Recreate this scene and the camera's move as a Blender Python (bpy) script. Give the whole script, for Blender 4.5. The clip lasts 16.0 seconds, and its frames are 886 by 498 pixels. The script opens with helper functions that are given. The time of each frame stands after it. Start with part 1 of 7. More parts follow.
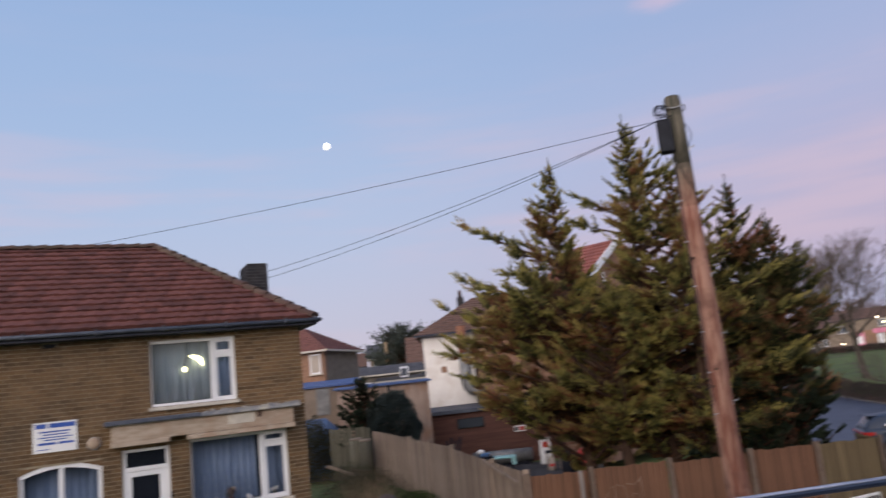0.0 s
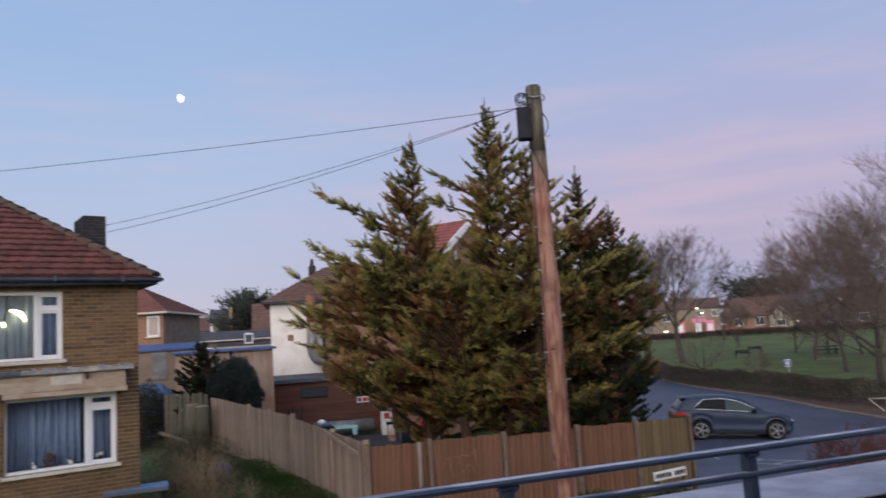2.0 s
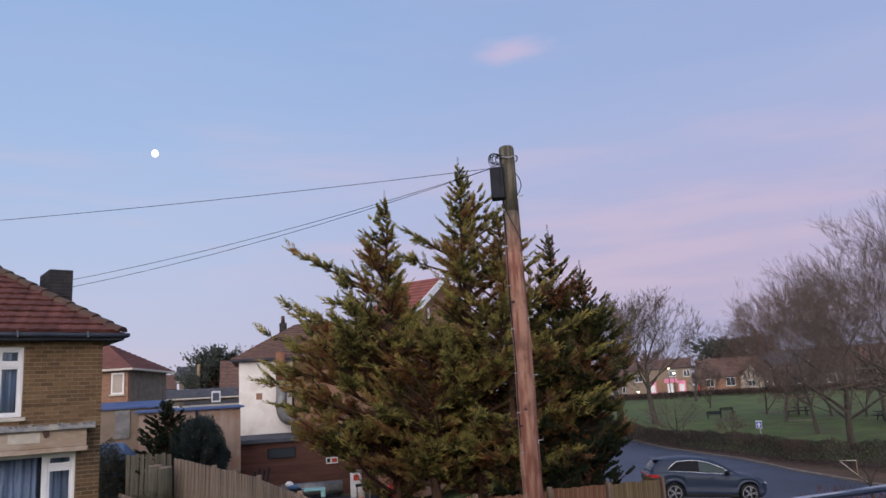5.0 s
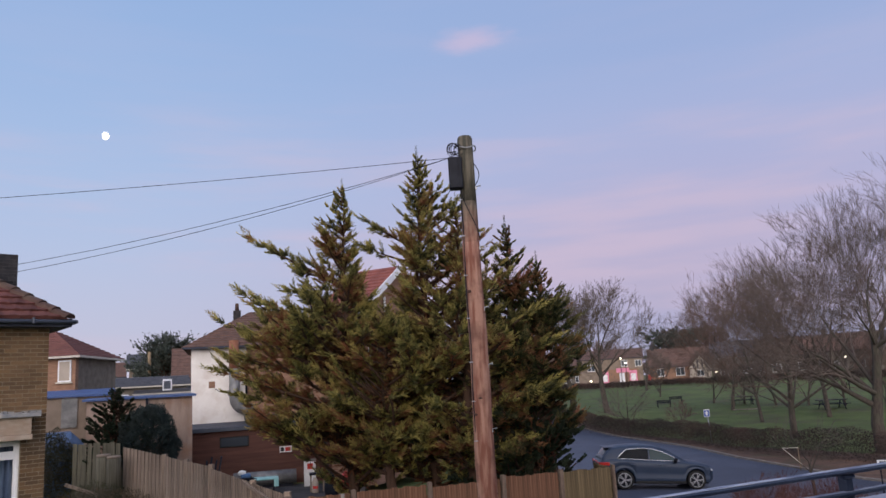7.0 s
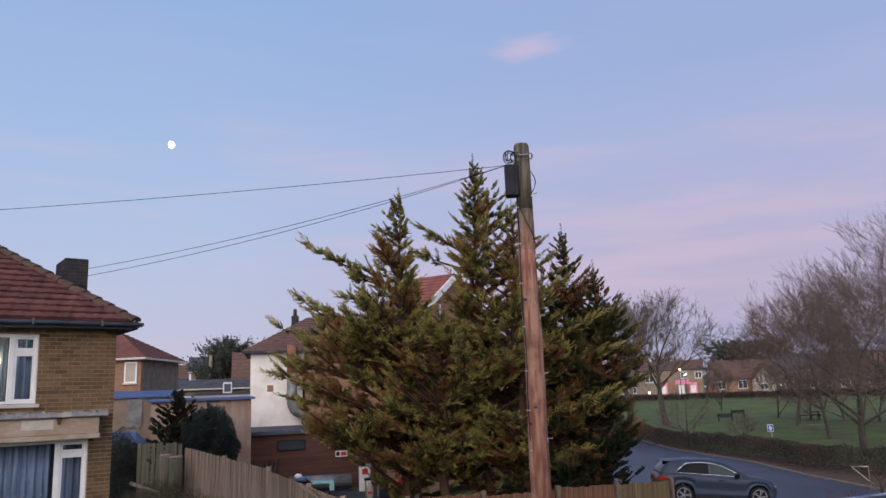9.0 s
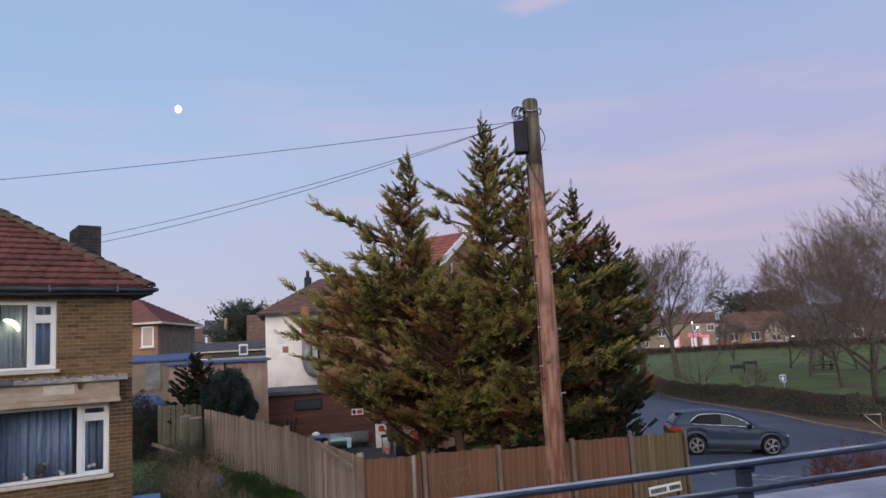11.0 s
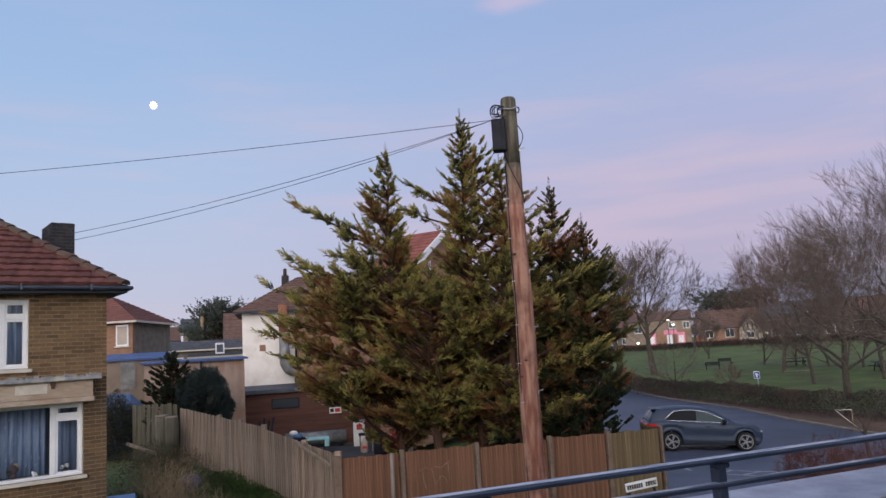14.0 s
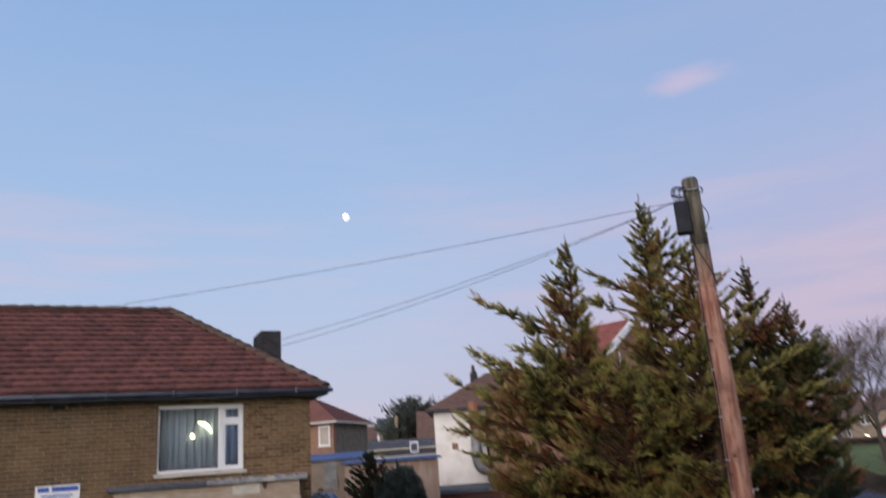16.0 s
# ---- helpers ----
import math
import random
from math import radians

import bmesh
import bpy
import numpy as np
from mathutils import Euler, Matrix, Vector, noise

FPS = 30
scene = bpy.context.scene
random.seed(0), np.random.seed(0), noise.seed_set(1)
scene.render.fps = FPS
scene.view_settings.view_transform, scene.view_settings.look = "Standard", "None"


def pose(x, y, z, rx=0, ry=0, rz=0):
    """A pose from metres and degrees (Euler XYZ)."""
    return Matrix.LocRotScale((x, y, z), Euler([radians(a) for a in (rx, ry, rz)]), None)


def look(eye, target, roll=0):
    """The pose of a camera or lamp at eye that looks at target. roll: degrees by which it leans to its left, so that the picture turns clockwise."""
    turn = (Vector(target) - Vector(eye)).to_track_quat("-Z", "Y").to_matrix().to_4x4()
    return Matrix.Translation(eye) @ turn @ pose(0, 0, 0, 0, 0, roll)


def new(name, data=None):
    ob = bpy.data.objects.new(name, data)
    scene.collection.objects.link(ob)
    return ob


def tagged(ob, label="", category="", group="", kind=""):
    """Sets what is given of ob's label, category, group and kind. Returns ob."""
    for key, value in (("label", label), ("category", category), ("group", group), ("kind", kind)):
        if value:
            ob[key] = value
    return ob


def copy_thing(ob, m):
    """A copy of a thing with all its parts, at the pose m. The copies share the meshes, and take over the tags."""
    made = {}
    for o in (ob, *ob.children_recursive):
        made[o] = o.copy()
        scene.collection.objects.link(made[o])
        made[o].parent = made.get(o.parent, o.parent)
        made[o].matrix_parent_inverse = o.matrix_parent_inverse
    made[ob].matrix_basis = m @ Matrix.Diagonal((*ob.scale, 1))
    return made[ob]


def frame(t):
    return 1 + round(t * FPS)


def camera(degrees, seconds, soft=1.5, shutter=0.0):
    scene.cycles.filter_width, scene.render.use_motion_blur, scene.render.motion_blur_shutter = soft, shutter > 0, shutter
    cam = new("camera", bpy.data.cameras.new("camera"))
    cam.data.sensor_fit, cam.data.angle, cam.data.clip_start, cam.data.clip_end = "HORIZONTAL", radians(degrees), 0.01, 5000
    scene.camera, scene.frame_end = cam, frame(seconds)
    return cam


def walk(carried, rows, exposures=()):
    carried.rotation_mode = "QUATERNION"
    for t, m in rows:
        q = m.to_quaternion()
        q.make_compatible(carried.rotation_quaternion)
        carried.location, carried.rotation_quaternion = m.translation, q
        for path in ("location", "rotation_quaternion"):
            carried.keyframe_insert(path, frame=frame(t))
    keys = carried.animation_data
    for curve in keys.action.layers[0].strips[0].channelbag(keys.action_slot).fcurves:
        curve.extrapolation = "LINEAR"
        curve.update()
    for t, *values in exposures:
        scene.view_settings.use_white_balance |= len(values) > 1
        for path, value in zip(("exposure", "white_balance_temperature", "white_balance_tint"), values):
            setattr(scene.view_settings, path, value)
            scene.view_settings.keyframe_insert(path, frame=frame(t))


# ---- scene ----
cam = camera(61.05, 16.0, shutter=0.5)
PATH = [
    (0.0, pose(0, 0, 4.0, 100.22, 6.16, 1.00)),
    (0.5, pose(0, 0, 4.0, 100.28, 5.73, -6.25)),
    (1.0, pose(0, 0, 4.0, 98.91, 5.15, -8.16)),
    (1.5, pose(0, 0, 4.0, 97.98, 4.36, -8.17)),
    (2.0, pose(0, 0, 4.0, 97.12, 3.70, -10.55)),
    (2.5, pose(0, 0, 4.0, 96.13, 3.22, -16.30)),
    (3.0, pose(0, 0, 4.0, 98.58, 3.27, -16.57)),
    (3.5, pose(0, 0, 4.0, 99.72, 3.31, -12.19)),
    (6.0, pose(0, 0, 4.0, 101.93, 3.61, -13.43)),
    (6.5, pose(0, 0, 4.0, 101.72, 3.66, -14.32)),
    (7.0, pose(0, 0, 4.0, 100.38, 3.31, -16.02)),
    (7.5, pose(0, 0, 4.0, 100.64, 2.04, -14.16)),
    (8.0, pose(0, 0, 4.0, 100.98, 1.61, -12.67)),
    (8.5, pose(0, 0, 4.0, 101.00, 1.62, -12.36)),
    (9.0, pose(0, 0, 4.0, 101.15, 2.14, -11.92)),
    (11.5, pose(0, 0, 4.0, 97.55, 4.24, -9.81)),
    (12.0, pose(0, 0, 4.0, 97.73, 4.12, -6.98)),
    (12.5, pose(0, 0, 4.0, 97.50, 3.89, -7.62)),
    (13.0, pose(0, 0, 4.0, 97.79, 3.73, -8.83)),
    (13.5, pose(0, 0, 4.0, 97.83, 3.66, -9.74)),
    (14.0, pose(0, 0, 4.0, 97.80, 3.49, -12.56)),
    (14.5, pose(0, 0, 4.0, 97.46, 3.50, -12.75)),
    (15.0, pose(0, 0, 4.0, 96.37, 4.01, -5.80)),
    (15.5, pose(0, 0, 4.0, 99.95, 3.77, -1.77)),
    (16.0, pose(0, 0, 4.0, 105.87, 4.06, 1.76)),
]
walk(cam, PATH, [(0.0, 0.08, 6750, 13), (0.5, 0.05, 6520, 11), (2.4, 0.05, 6520, 11), (3.0, 0.12, 6750, 14), (3.5, 0.09, 6600, 14), (6.0, 0.06, 6500, 13), (9.0, 0.06, 6500, 13), (11.5, 0.08, 6500, 10), (14.7, 0.08, 6500, 10), (15.4, 0.2, 6550, 10), (16.0, 0.1, 6550, 10)])


from mathutils import Quaternion


# ---- world and light ----
def polar_dir(az, el):
    a, e = radians(az), radians(el)
    return Vector((-math.sin(a) * math.cos(e), math.cos(a) * math.cos(e), math.sin(e)))


def sky_world():
    w = bpy.data.worlds.new("dusk_sky")
    scene.world = w
    w.use_nodes = True
    nt = w.node_tree
    nt.nodes.clear()
    N = nt.nodes.new
    L = nt.links.new
    out, bg = N("ShaderNodeOutputWorld"), N("ShaderNodeBackground")
    tc, sep = N("ShaderNodeTexCoord"), N("ShaderNodeSeparateXYZ")
    L(tc.outputs["Generated"], sep.inputs[0])
    # height ramps: the cool side of the sky and the rosy side
    def ramp(stops):
        r = N("ShaderNodeValToRGB")
        r.color_ramp.interpolation = "B_SPLINE"
        e = r.color_ramp.elements
        while len(e) < len(stops):
            e.new(0.5)
        for k, (p, c) in enumerate(stops):
            e[k].position, e[k].color = p, (*c, 1)
        L(sep.outputs["Z"], r.inputs[0])
        return r
    cool = ramp([(0.0, (0.576, 0.554, 0.651)), (0.08, (0.542, 0.554, 0.7)), (0.2, (0.454, 0.565, 0.779)), (0.36, (0.354, 0.511, 0.779)), (0.6, (0.255, 0.412, 0.71)), (1.0, (0.178, 0.304, 0.591))])
    rose = ramp([(0.0, (0.358, 0.391, 0.552)), (0.06, (0.401, 0.412, 0.591)), (0.13, (0.495, 0.445, 0.612)), (0.25, (0.442, 0.466, 0.69)), (0.4, (0.347, 0.466, 0.729)), (1.0, (0.179, 0.304, 0.591))])
    # sideways blend towards the east
    dot = N("ShaderNodeVectorMath")
    dot.operation = "DOT_PRODUCT"
    dot.inputs[1].default_value = (0.94, 0.34, 0.0)
    L(tc.outputs["Generated"], dot.inputs[0])
    side = N("ShaderNodeMapRange")
    side.interpolation_type = "SMOOTHSTEP"
    side.inputs["From Min"].default_value, side.inputs["From Max"].default_value = 0.15, 0.85
    L(dot.outputs["Value"], side.inputs["Value"])
    mix = N("ShaderNodeMixRGB")
    L(side.outputs[0], mix.inputs[0]), L(cool.outputs[0], mix.inputs[1]), L(rose.outputs[0], mix.inputs[2])
    # thin rosy cloud veils, drawn out level
    mp = N("ShaderNodeMapping")
    mp.inputs["Scale"].default_value = (1.2, 1.2, 9.5)
    mp.inputs["Rotation"].default_value = (0.0, 0.12, 0.0)
    L(tc.outputs["Generated"], mp.inputs[0])
    nz = N("ShaderNodeTexNoise")
    nz.inputs["Scale"].default_value, nz.inputs["Detail"].default_value, nz.inputs["Roughness"].default_value = 2.3, 5, 0.5
    L(mp.outputs[0], nz.inputs["Vector"])
    veil = N("ShaderNodeMapRange")
    veil.interpolation_type = "SMOOTHSTEP"
    veil.inputs["From Min"].default_value, veil.inputs["From Max"].default_value, veil.inputs["To Max"].default_value = 0.42, 0.72, 0.45
    L(nz.outputs[0], veil.inputs["Value"])
    low = N("ShaderNodeMapRange")
    low.interpolation_type = "SMOOTHSTEP"
    for key, value in (("From Min", 0.22), ("From Max", 0.42), ("To Min", 1.0), ("To Max", 0.12)):
        low.inputs[key].default_value = value
    L(sep.outputs["Z"], low.inputs["Value"])
    thin = N("ShaderNodeMath")
    thin.operation = "MULTIPLY"
    L(veil.outputs[0], thin.inputs[0]), L(low.outputs[0], thin.inputs[1])
    mix2 = N("ShaderNodeMixRGB")
    mix2.inputs[2].default_value = (0.69, 0.54, 0.645, 1)
    L(thin.outputs[0], mix2.inputs[0]), L(mix.outputs[0], mix2.inputs[1])
    # one small rosy cloud
    off = N("ShaderNodeVectorMath")
    off.operation = "SUBTRACT"
    L(tc.outputs["Generated"], off.inputs[0])
    off.inputs[1].default_value = tuple(polar_dir(-19.9, 25.8))
    turn = N("ShaderNodeMapping")
    turn.inputs["Rotation"].default_value = (0, radians(7), radians(19.9))
    turn.inputs["Scale"].default_value = (1.35, 1.35, 5.0)
    L(off.outputs[0], turn.inputs[0])
    nz2 = N("ShaderNodeTexNoise")
    nz2.inputs["Scale"].default_value, nz2.inputs["Detail"].default_value = 11.0, 4
    L(turn.outputs[0], nz2.inputs["Vector"])
    far = N("ShaderNodeVectorMath")
    far.operation = "LENGTH"
    L(turn.outputs[0], far.inputs[0])
    wob = N("ShaderNodeMath")
    wob.operation = "MULTIPLY_ADD"
    wob.inputs[1].default_value = -0.12
    L(nz2.outputs[0], wob.inputs[0]), L(far.outputs["Value"], wob.inputs[2])
    puff = N("ShaderNodeMapRange")
    puff.interpolation_type = "SMOOTHSTEP"
    for key, value in (("From Min", -0.055), ("From Max", 0.03), ("To Min", 0.46), ("To Max", 0.0)):
        puff.inputs[key].default_value = value
    L(wob.outputs[0], puff.inputs["Value"])
    mix3 = N("ShaderNodeMixRGB")
    mix3.inputs[2].default_value = (0.74, 0.55, 0.68, 1)
    L(puff.outputs[0], mix3.inputs[0]), L(mix2.outputs[0], mix3.inputs[1])
    # the sunset glow behind the terrace
    dot2 = N("ShaderNodeVectorMath")
    dot2.operation = "DOT_PRODUCT"
    dot2.inputs[1].default_value = (-0.38, -0.91, 0.18)
    L(tc.outputs["Generated"], dot2.inputs[0])
    warm = N("ShaderNodeMapRange")
    warm.interpolation_type = "SMOOTHSTEP"
    warm.inputs["From Min"].default_value, warm.inputs["From Max"].default_value = 0.1, 1.0
    L(dot2.outputs["Value"], warm.inputs["Value"])
    mix4 = N("ShaderNodeMixRGB")
    mix4.inputs[2].default_value = (2.1, 1.98, 2.0, 1)
    L(warm.outputs[0], mix4.inputs[0]), L(mix3.outputs[0], mix4.inputs[1])
    L(mix4.outputs[0], bg.inputs["Color"])
    bg.inputs["Strength"].default_value = 0.95
    L(bg.outputs[0], out.inputs[0])


sky_world()
sun_data = bpy.data.lights.new("low_sun_glow", "SUN")
sun_data.energy, sun_data.angle, sun_data.color = 0.85, radians(30), (1.0, 0.90, 0.80)
sun_lamp = new("low_sun_glow", sun_data)
sun_lamp.matrix_world = look((-30, -60, 22), (0, 14, 2))


# ---- materials ----
def mat(name, a, b, scale=4.0, rough=0.8, metal=0.0, bump=0.2, fine=60.0, rand=0.0, island=0.0, contrast=(0.35, 0.65), stretch=(1, 1, 1), stain=None, stain_scale=0.8, spec=0.3):
    m = bpy.data.materials.new(name)
    m.use_nodes = True
    nt = m.node_tree
    N, L = nt.nodes.new, nt.links.new
    p = nt.nodes["Principled BSDF"]
    p.inputs["Roughness"].default_value, p.inputs["Metallic"].default_value = rough, metal
    p.inputs["Specular IOR Level"].default_value = spec
    tc, mp = N("ShaderNodeTexCoord"), N("ShaderNodeMapping")
    mp.inputs["Scale"].default_value = stretch
    L(tc.outputs["Object"], mp.inputs[0])
    n1, n2 = N("ShaderNodeTexNoise"), N("ShaderNodeTexNoise")
    for n, s, dtl in ((n1, scale, 4), (n2, fine, 3)):
        n.inputs["Scale"].default_value, n.inputs["Detail"].default_value = s, dtl
        L(mp.outputs[0], n.inputs["Vector"])
    r = N("ShaderNodeMapRange")
    r.inputs["From Min"].default_value, r.inputs["From Max"].default_value = contrast
    L(n1.outputs[0], r.inputs["Value"])
    mx = N("ShaderNodeMixRGB")
    mx.inputs[1].default_value, mx.inputs[2].default_value = (*a, 1), (*b, 1)
    L(r.outputs[0], mx.inputs[0])
    col = mx.outputs[0]
    if stain:
        n3 = N("ShaderNodeTexNoise")
        n3.inputs["Scale"].default_value, n3.inputs["Detail"].default_value = stain_scale, 5
        L(tc.outputs["Object"], n3.inputs["Vector"])
        r3 = N("ShaderNodeMapRange")
        r3.inputs["From Min"].default_value, r3.inputs["From Max"].default_value, r3.inputs["To Max"].default_value = 0.5, 0.68, 0.75
        L(n3.outputs[0], r3.inputs["Value"])
        m3 = N("ShaderNodeMixRGB")
        m3.inputs[2].default_value = (*stain, 1)
        L(r3.outputs[0], m3.inputs[0]), L(col, m3.inputs[1])
        col = m3.outputs[0]
    hs = N("ShaderNodeHueSaturation")
    L(col, hs.inputs["Color"])
    val = N("ShaderNodeMapRange")
    val.inputs["To Min"].default_value, val.inputs["To Max"].default_value = 0.82, 1.18
    L(n2.outputs[0], val.inputs["Value"])
    last = val.outputs[0]
    for amount, node, sock in ((rand, "ShaderNodeObjectInfo", "Random"), (island, "ShaderNodeNewGeometry", "Random Per Island")):
        if amount:
            o = N(node)
            q = N("ShaderNodeMapRange")
            q.inputs["To Min"].default_value, q.inputs["To Max"].default_value = 1 - amount, 1 + amount
            L(o.outputs[sock], q.inputs["Value"])
            mu = N("ShaderNodeMath")
            mu.operation = "MULTIPLY"
            L(last, mu.inputs[0]), L(q.outputs[0], mu.inputs[1])
            last = mu.outputs[0]
    L(last, hs.inputs["Value"])
    L(hs.outputs[0], p.inputs["Base Color"])
    if bump:
        bp = N("ShaderNodeBump")
        bp.inputs["Strength"].default_value, bp.inputs["Distance"].default_value = bump, 0.02
        L(n2.outputs[0], bp.inputs["Height"])
        L(bp.outputs[0], p.inputs["Normal"])
    return m


def glass_mat(name, tint, rough=0.02, alpha=0.35):
    m = bpy.data.materials.new(name)
    m.use_nodes = True
    p = m.node_tree.nodes["Principled BSDF"]
    p.inputs["Base Color"].default_value = (*tint, 1)
    p.inputs["Roughness"].default_value, p.inputs["Alpha"].default_value = rough, alpha
    p.inputs["Specular IOR Level"].default_value = 0.7
    return m


def glow_mat(name, colour, strength):
    m = bpy.data.materials.new(name)
    m.use_nodes = True
    p = m.node_tree.nodes["Principled BSDF"]
    p.inputs["Base Color"].default_value = (*colour, 1)
    p.inputs["Emission Color"].default_value = (*colour, 1)
    p.inputs["Emission Strength"].default_value = strength
    return m


BRICK = mat("stock_brick", (0.14, 0.083, 0.042), (0.198, 0.122, 0.063), 2.2, 0.9, bump=0.5, rand=0.42, island=0.3, stain=(0.10, 0.07, 0.046), stain_scale=1.1)
MORTAR = mat("mortar", (0.24, 0.20, 0.15), (0.33, 0.28, 0.21), 6, 0.95, bump=0.4)
RED_BRICK = mat("red_brick", (0.22, 0.125, 0.085), (0.29, 0.17, 0.115), 3, 0.9, bump=0.4, stretch=(1, 1, 4))
DARK_BRICK = mat("soot_brick", (0.02, 0.021, 0.026), (0.05, 0.046, 0.05), 5, 0.9, bump=0.5, rand=0.35, island=0.3)
TILE = mat("clay_roof_tile", (0.088, 0.032, 0.027), (0.13, 0.048, 0.038), 3.5, 0.8, bump=0.4, rand=0.3, island=0.28, stain=(0.052, 0.03, 0.028), stain_scale=0.9)
RIDGE_TILE = mat("ridge_tile", (0.06, 0.034, 0.029), (0.09, 0.052, 0.041), 5, 0.9, bump=0.4, rand=0.2, stain=(0.075, 0.06, 0.042))
UPVC = mat("white_upvc", (0.66, 0.67, 0.71), (0.74, 0.745, 0.77), 2, 0.35, bump=0.02)
CREAM = mat("peeling_cream_paint", (0.30, 0.235, 0.18), (0.40, 0.325, 0.26), 5, 0.7, bump=0.3, stain=(0.30, 0.2, 0.14), stain_scale=2.5, stretch=(1, 1, 3))
LEAD = mat("weathered_lead", (0.16, 0.17, 0.2), (0.32, 0.31, 0.3), 6, 0.7, bump=0.5, stain=(0.46, 0.42, 0.36), stain_scale=4)
FELT = mat("roofing_felt", (0.055, 0.065, 0.09), (0.09, 0.1, 0.13), 8, 0.75, bump=0.4)
GUTTER = mat("grey_gutter", (0.06, 0.07, 0.095), (0.09, 0.102, 0.13), 3, 0.45, bump=0.05)
SOFFIT = mat("dark_soffit_paint", (0.02, 0.024, 0.04), (0.035, 0.04, 0.06), 3, 0.6, bump=0.1)
STONE = mat("sill_stone", (0.42, 0.38, 0.33), (0.52, 0.48, 0.42), 7, 0.85, bump=0.3)
CURTAIN = mat("net_curtain", (0.15, 0.22, 0.38), (0.28, 0.37, 0.56), 5, 0.9, bump=0.1, stretch=(3, 3, 0.3))
# paler copy of the net above; lamplight is put into its colour
WARM_CURTAIN = mat("lamplit_tone_net_curtain", (0.27, 0.34, 0.40), (0.40, 0.46, 0.5), 5, 0.9, bump=0.1, stretch=(3, 3, 0.3))
# near-black tone puts the dimness of unlit rooms into the surface colour
ROOM_SHADE = mat("interior_shade_tone", (0.03, 0.035, 0.05), (0.05, 0.055, 0.07), 2, 0.9, bump=0)
GLASS = glass_mat("window_glass", (0.05, 0.07, 0.1), 0.02, 0.16)
DOOR_GLASS = glass_mat("dark_door_glass", (0.012, 0.015, 0.022), 0.04, 0.92)
LAMP_GLOW = glow_mat("lamp_glow", (1.0, 0.93, 0.55), 6.0)
WHITE_GLOW = glow_mat("street_glow", (1.0, 0.85, 0.6), 8.0)
POLE_WOOD = mat("creosoted_pole", (0.19, 0.075, 0.052), (0.36, 0.20, 0.15), 2.6, 0.85, bump=0.8, fine=26, stretch=(4, 4, 0.5), contrast=(0.4, 0.6), stain=(0.12, 0.055, 0.042), stain_scale=3.2)
def pole_mat(t):
    """Pole wood between grey weathered top (0) and reddish shaft (1)."""
    mixed = lambda a, b: tuple(x + (y - x) * t for x, y in zip(a, b))
    return mat("pole_wood", mixed((0.06, 0.058, 0.046), (0.19, 0.075, 0.052)), mixed((0.15, 0.13, 0.10), (0.36, 0.20, 0.15)), 2.6, 0.85, bump=0.8, fine=26, stretch=(4, 4, 0.5), contrast=(0.4, 0.6), stain=mixed((0.045, 0.045, 0.038), (0.12, 0.055, 0.042)), stain_scale=3.2)


POLE_TOP = mat("mossy_pole_top", (0.06, 0.058, 0.046), (0.15, 0.13, 0.10), 3, 0.9, bump=0.8, fine=26, stretch=(5, 5, 0.4), contrast=(0.4, 0.6), stain=(0.045, 0.045, 0.038), stain_scale=3.2)
BLACK = mat("black_plastic", (0.009, 0.010, 0.016), (0.016, 0.018, 0.026), 4, 0.6, bump=0.05, spec=0.15)
STEEL = mat("galvanised_steel", (0.28, 0.29, 0.31), (0.36, 0.36, 0.38), 9, 0.5, metal=0.5, bump=0.1)
RAIL = mat("dark_blue_grey_paint", (0.024, 0.036, 0.066), (0.045, 0.058, 0.092), 6, 0.32, bump=0.15, spec=0.6)
COPING = mat("frosty_pale_coping", (0.27, 0.27, 0.32), (0.40, 0.40, 0.46), 3, 0.6, bump=0.2, stain=(0.24, 0.235, 0.27), stain_scale=3.5)
FENCE_NEW = mat("orange_brown_fence", (0.125, 0.06, 0.036), (0.215, 0.11, 0.068), 3, 0.85, bump=0.6, rand=0.16, contrast=(0.36, 0.64), stretch=(7, 7, 0.25), stain=(0.12, 0.075, 0.05))
FENCE_OLIVE = mat("algae_stained_fence", (0.11, 0.08, 0.045), (0.185, 0.135, 0.075), 3, 0.85, bump=0.6, rand=0.2, contrast=(0.36, 0.64), stretch=(7, 7, 0.25), stain=(0.10, 0.095, 0.045))
FENCE_OLD = mat("weathered_fence", (0.23, 0.17, 0.13), (0.40, 0.305, 0.24), 3, 0.9, bump=0.5, rand=0.2, contrast=(0.4, 0.6), stretch=(9, 9, 0.3), stain=(0.17, 0.135, 0.10), stain_scale=1.6)
MOSSY_FENCE = mat("mossy_dark_fence", (0.075, 0.07, 0.05), (0.14, 0.125, 0.095), 3, 0.95, bump=0.5, rand=0.25, stretch=(6, 6, 0.3), stain=(0.06, 0.07, 0.045))
FENCE_POST = mat("concrete_post", (0.13, 0.09, 0.07), (0.19, 0.14, 0.11), 6, 0.9, bump=0.4)
ASPHALT = mat("asphalt", (0.039, 0.046, 0.072), (0.06, 0.07, 0.104), 0.6, 0.5, bump=0.4, fine=25)
KERB = mat("kerb_stone", (0.16, 0.14, 0.125), (0.24, 0.205, 0.18), 2, 0.9, bump=0.3)
WHITE_LINE = mat("worn_road_paint", (0.22, 0.22, 0.25), (0.42, 0.42, 0.45), 3, 0.7, bump=0.2)


def grass_mat():
    m = mat("ground_grass", (0.06, 0.085, 0.022), (0.095, 0.125, 0.035), 0.5, 0.95, bump=0.8, fine=9, stain=(0.07, 0.06, 0.035), stain_scale=0.22)
    return m


GRASS = grass_mat()


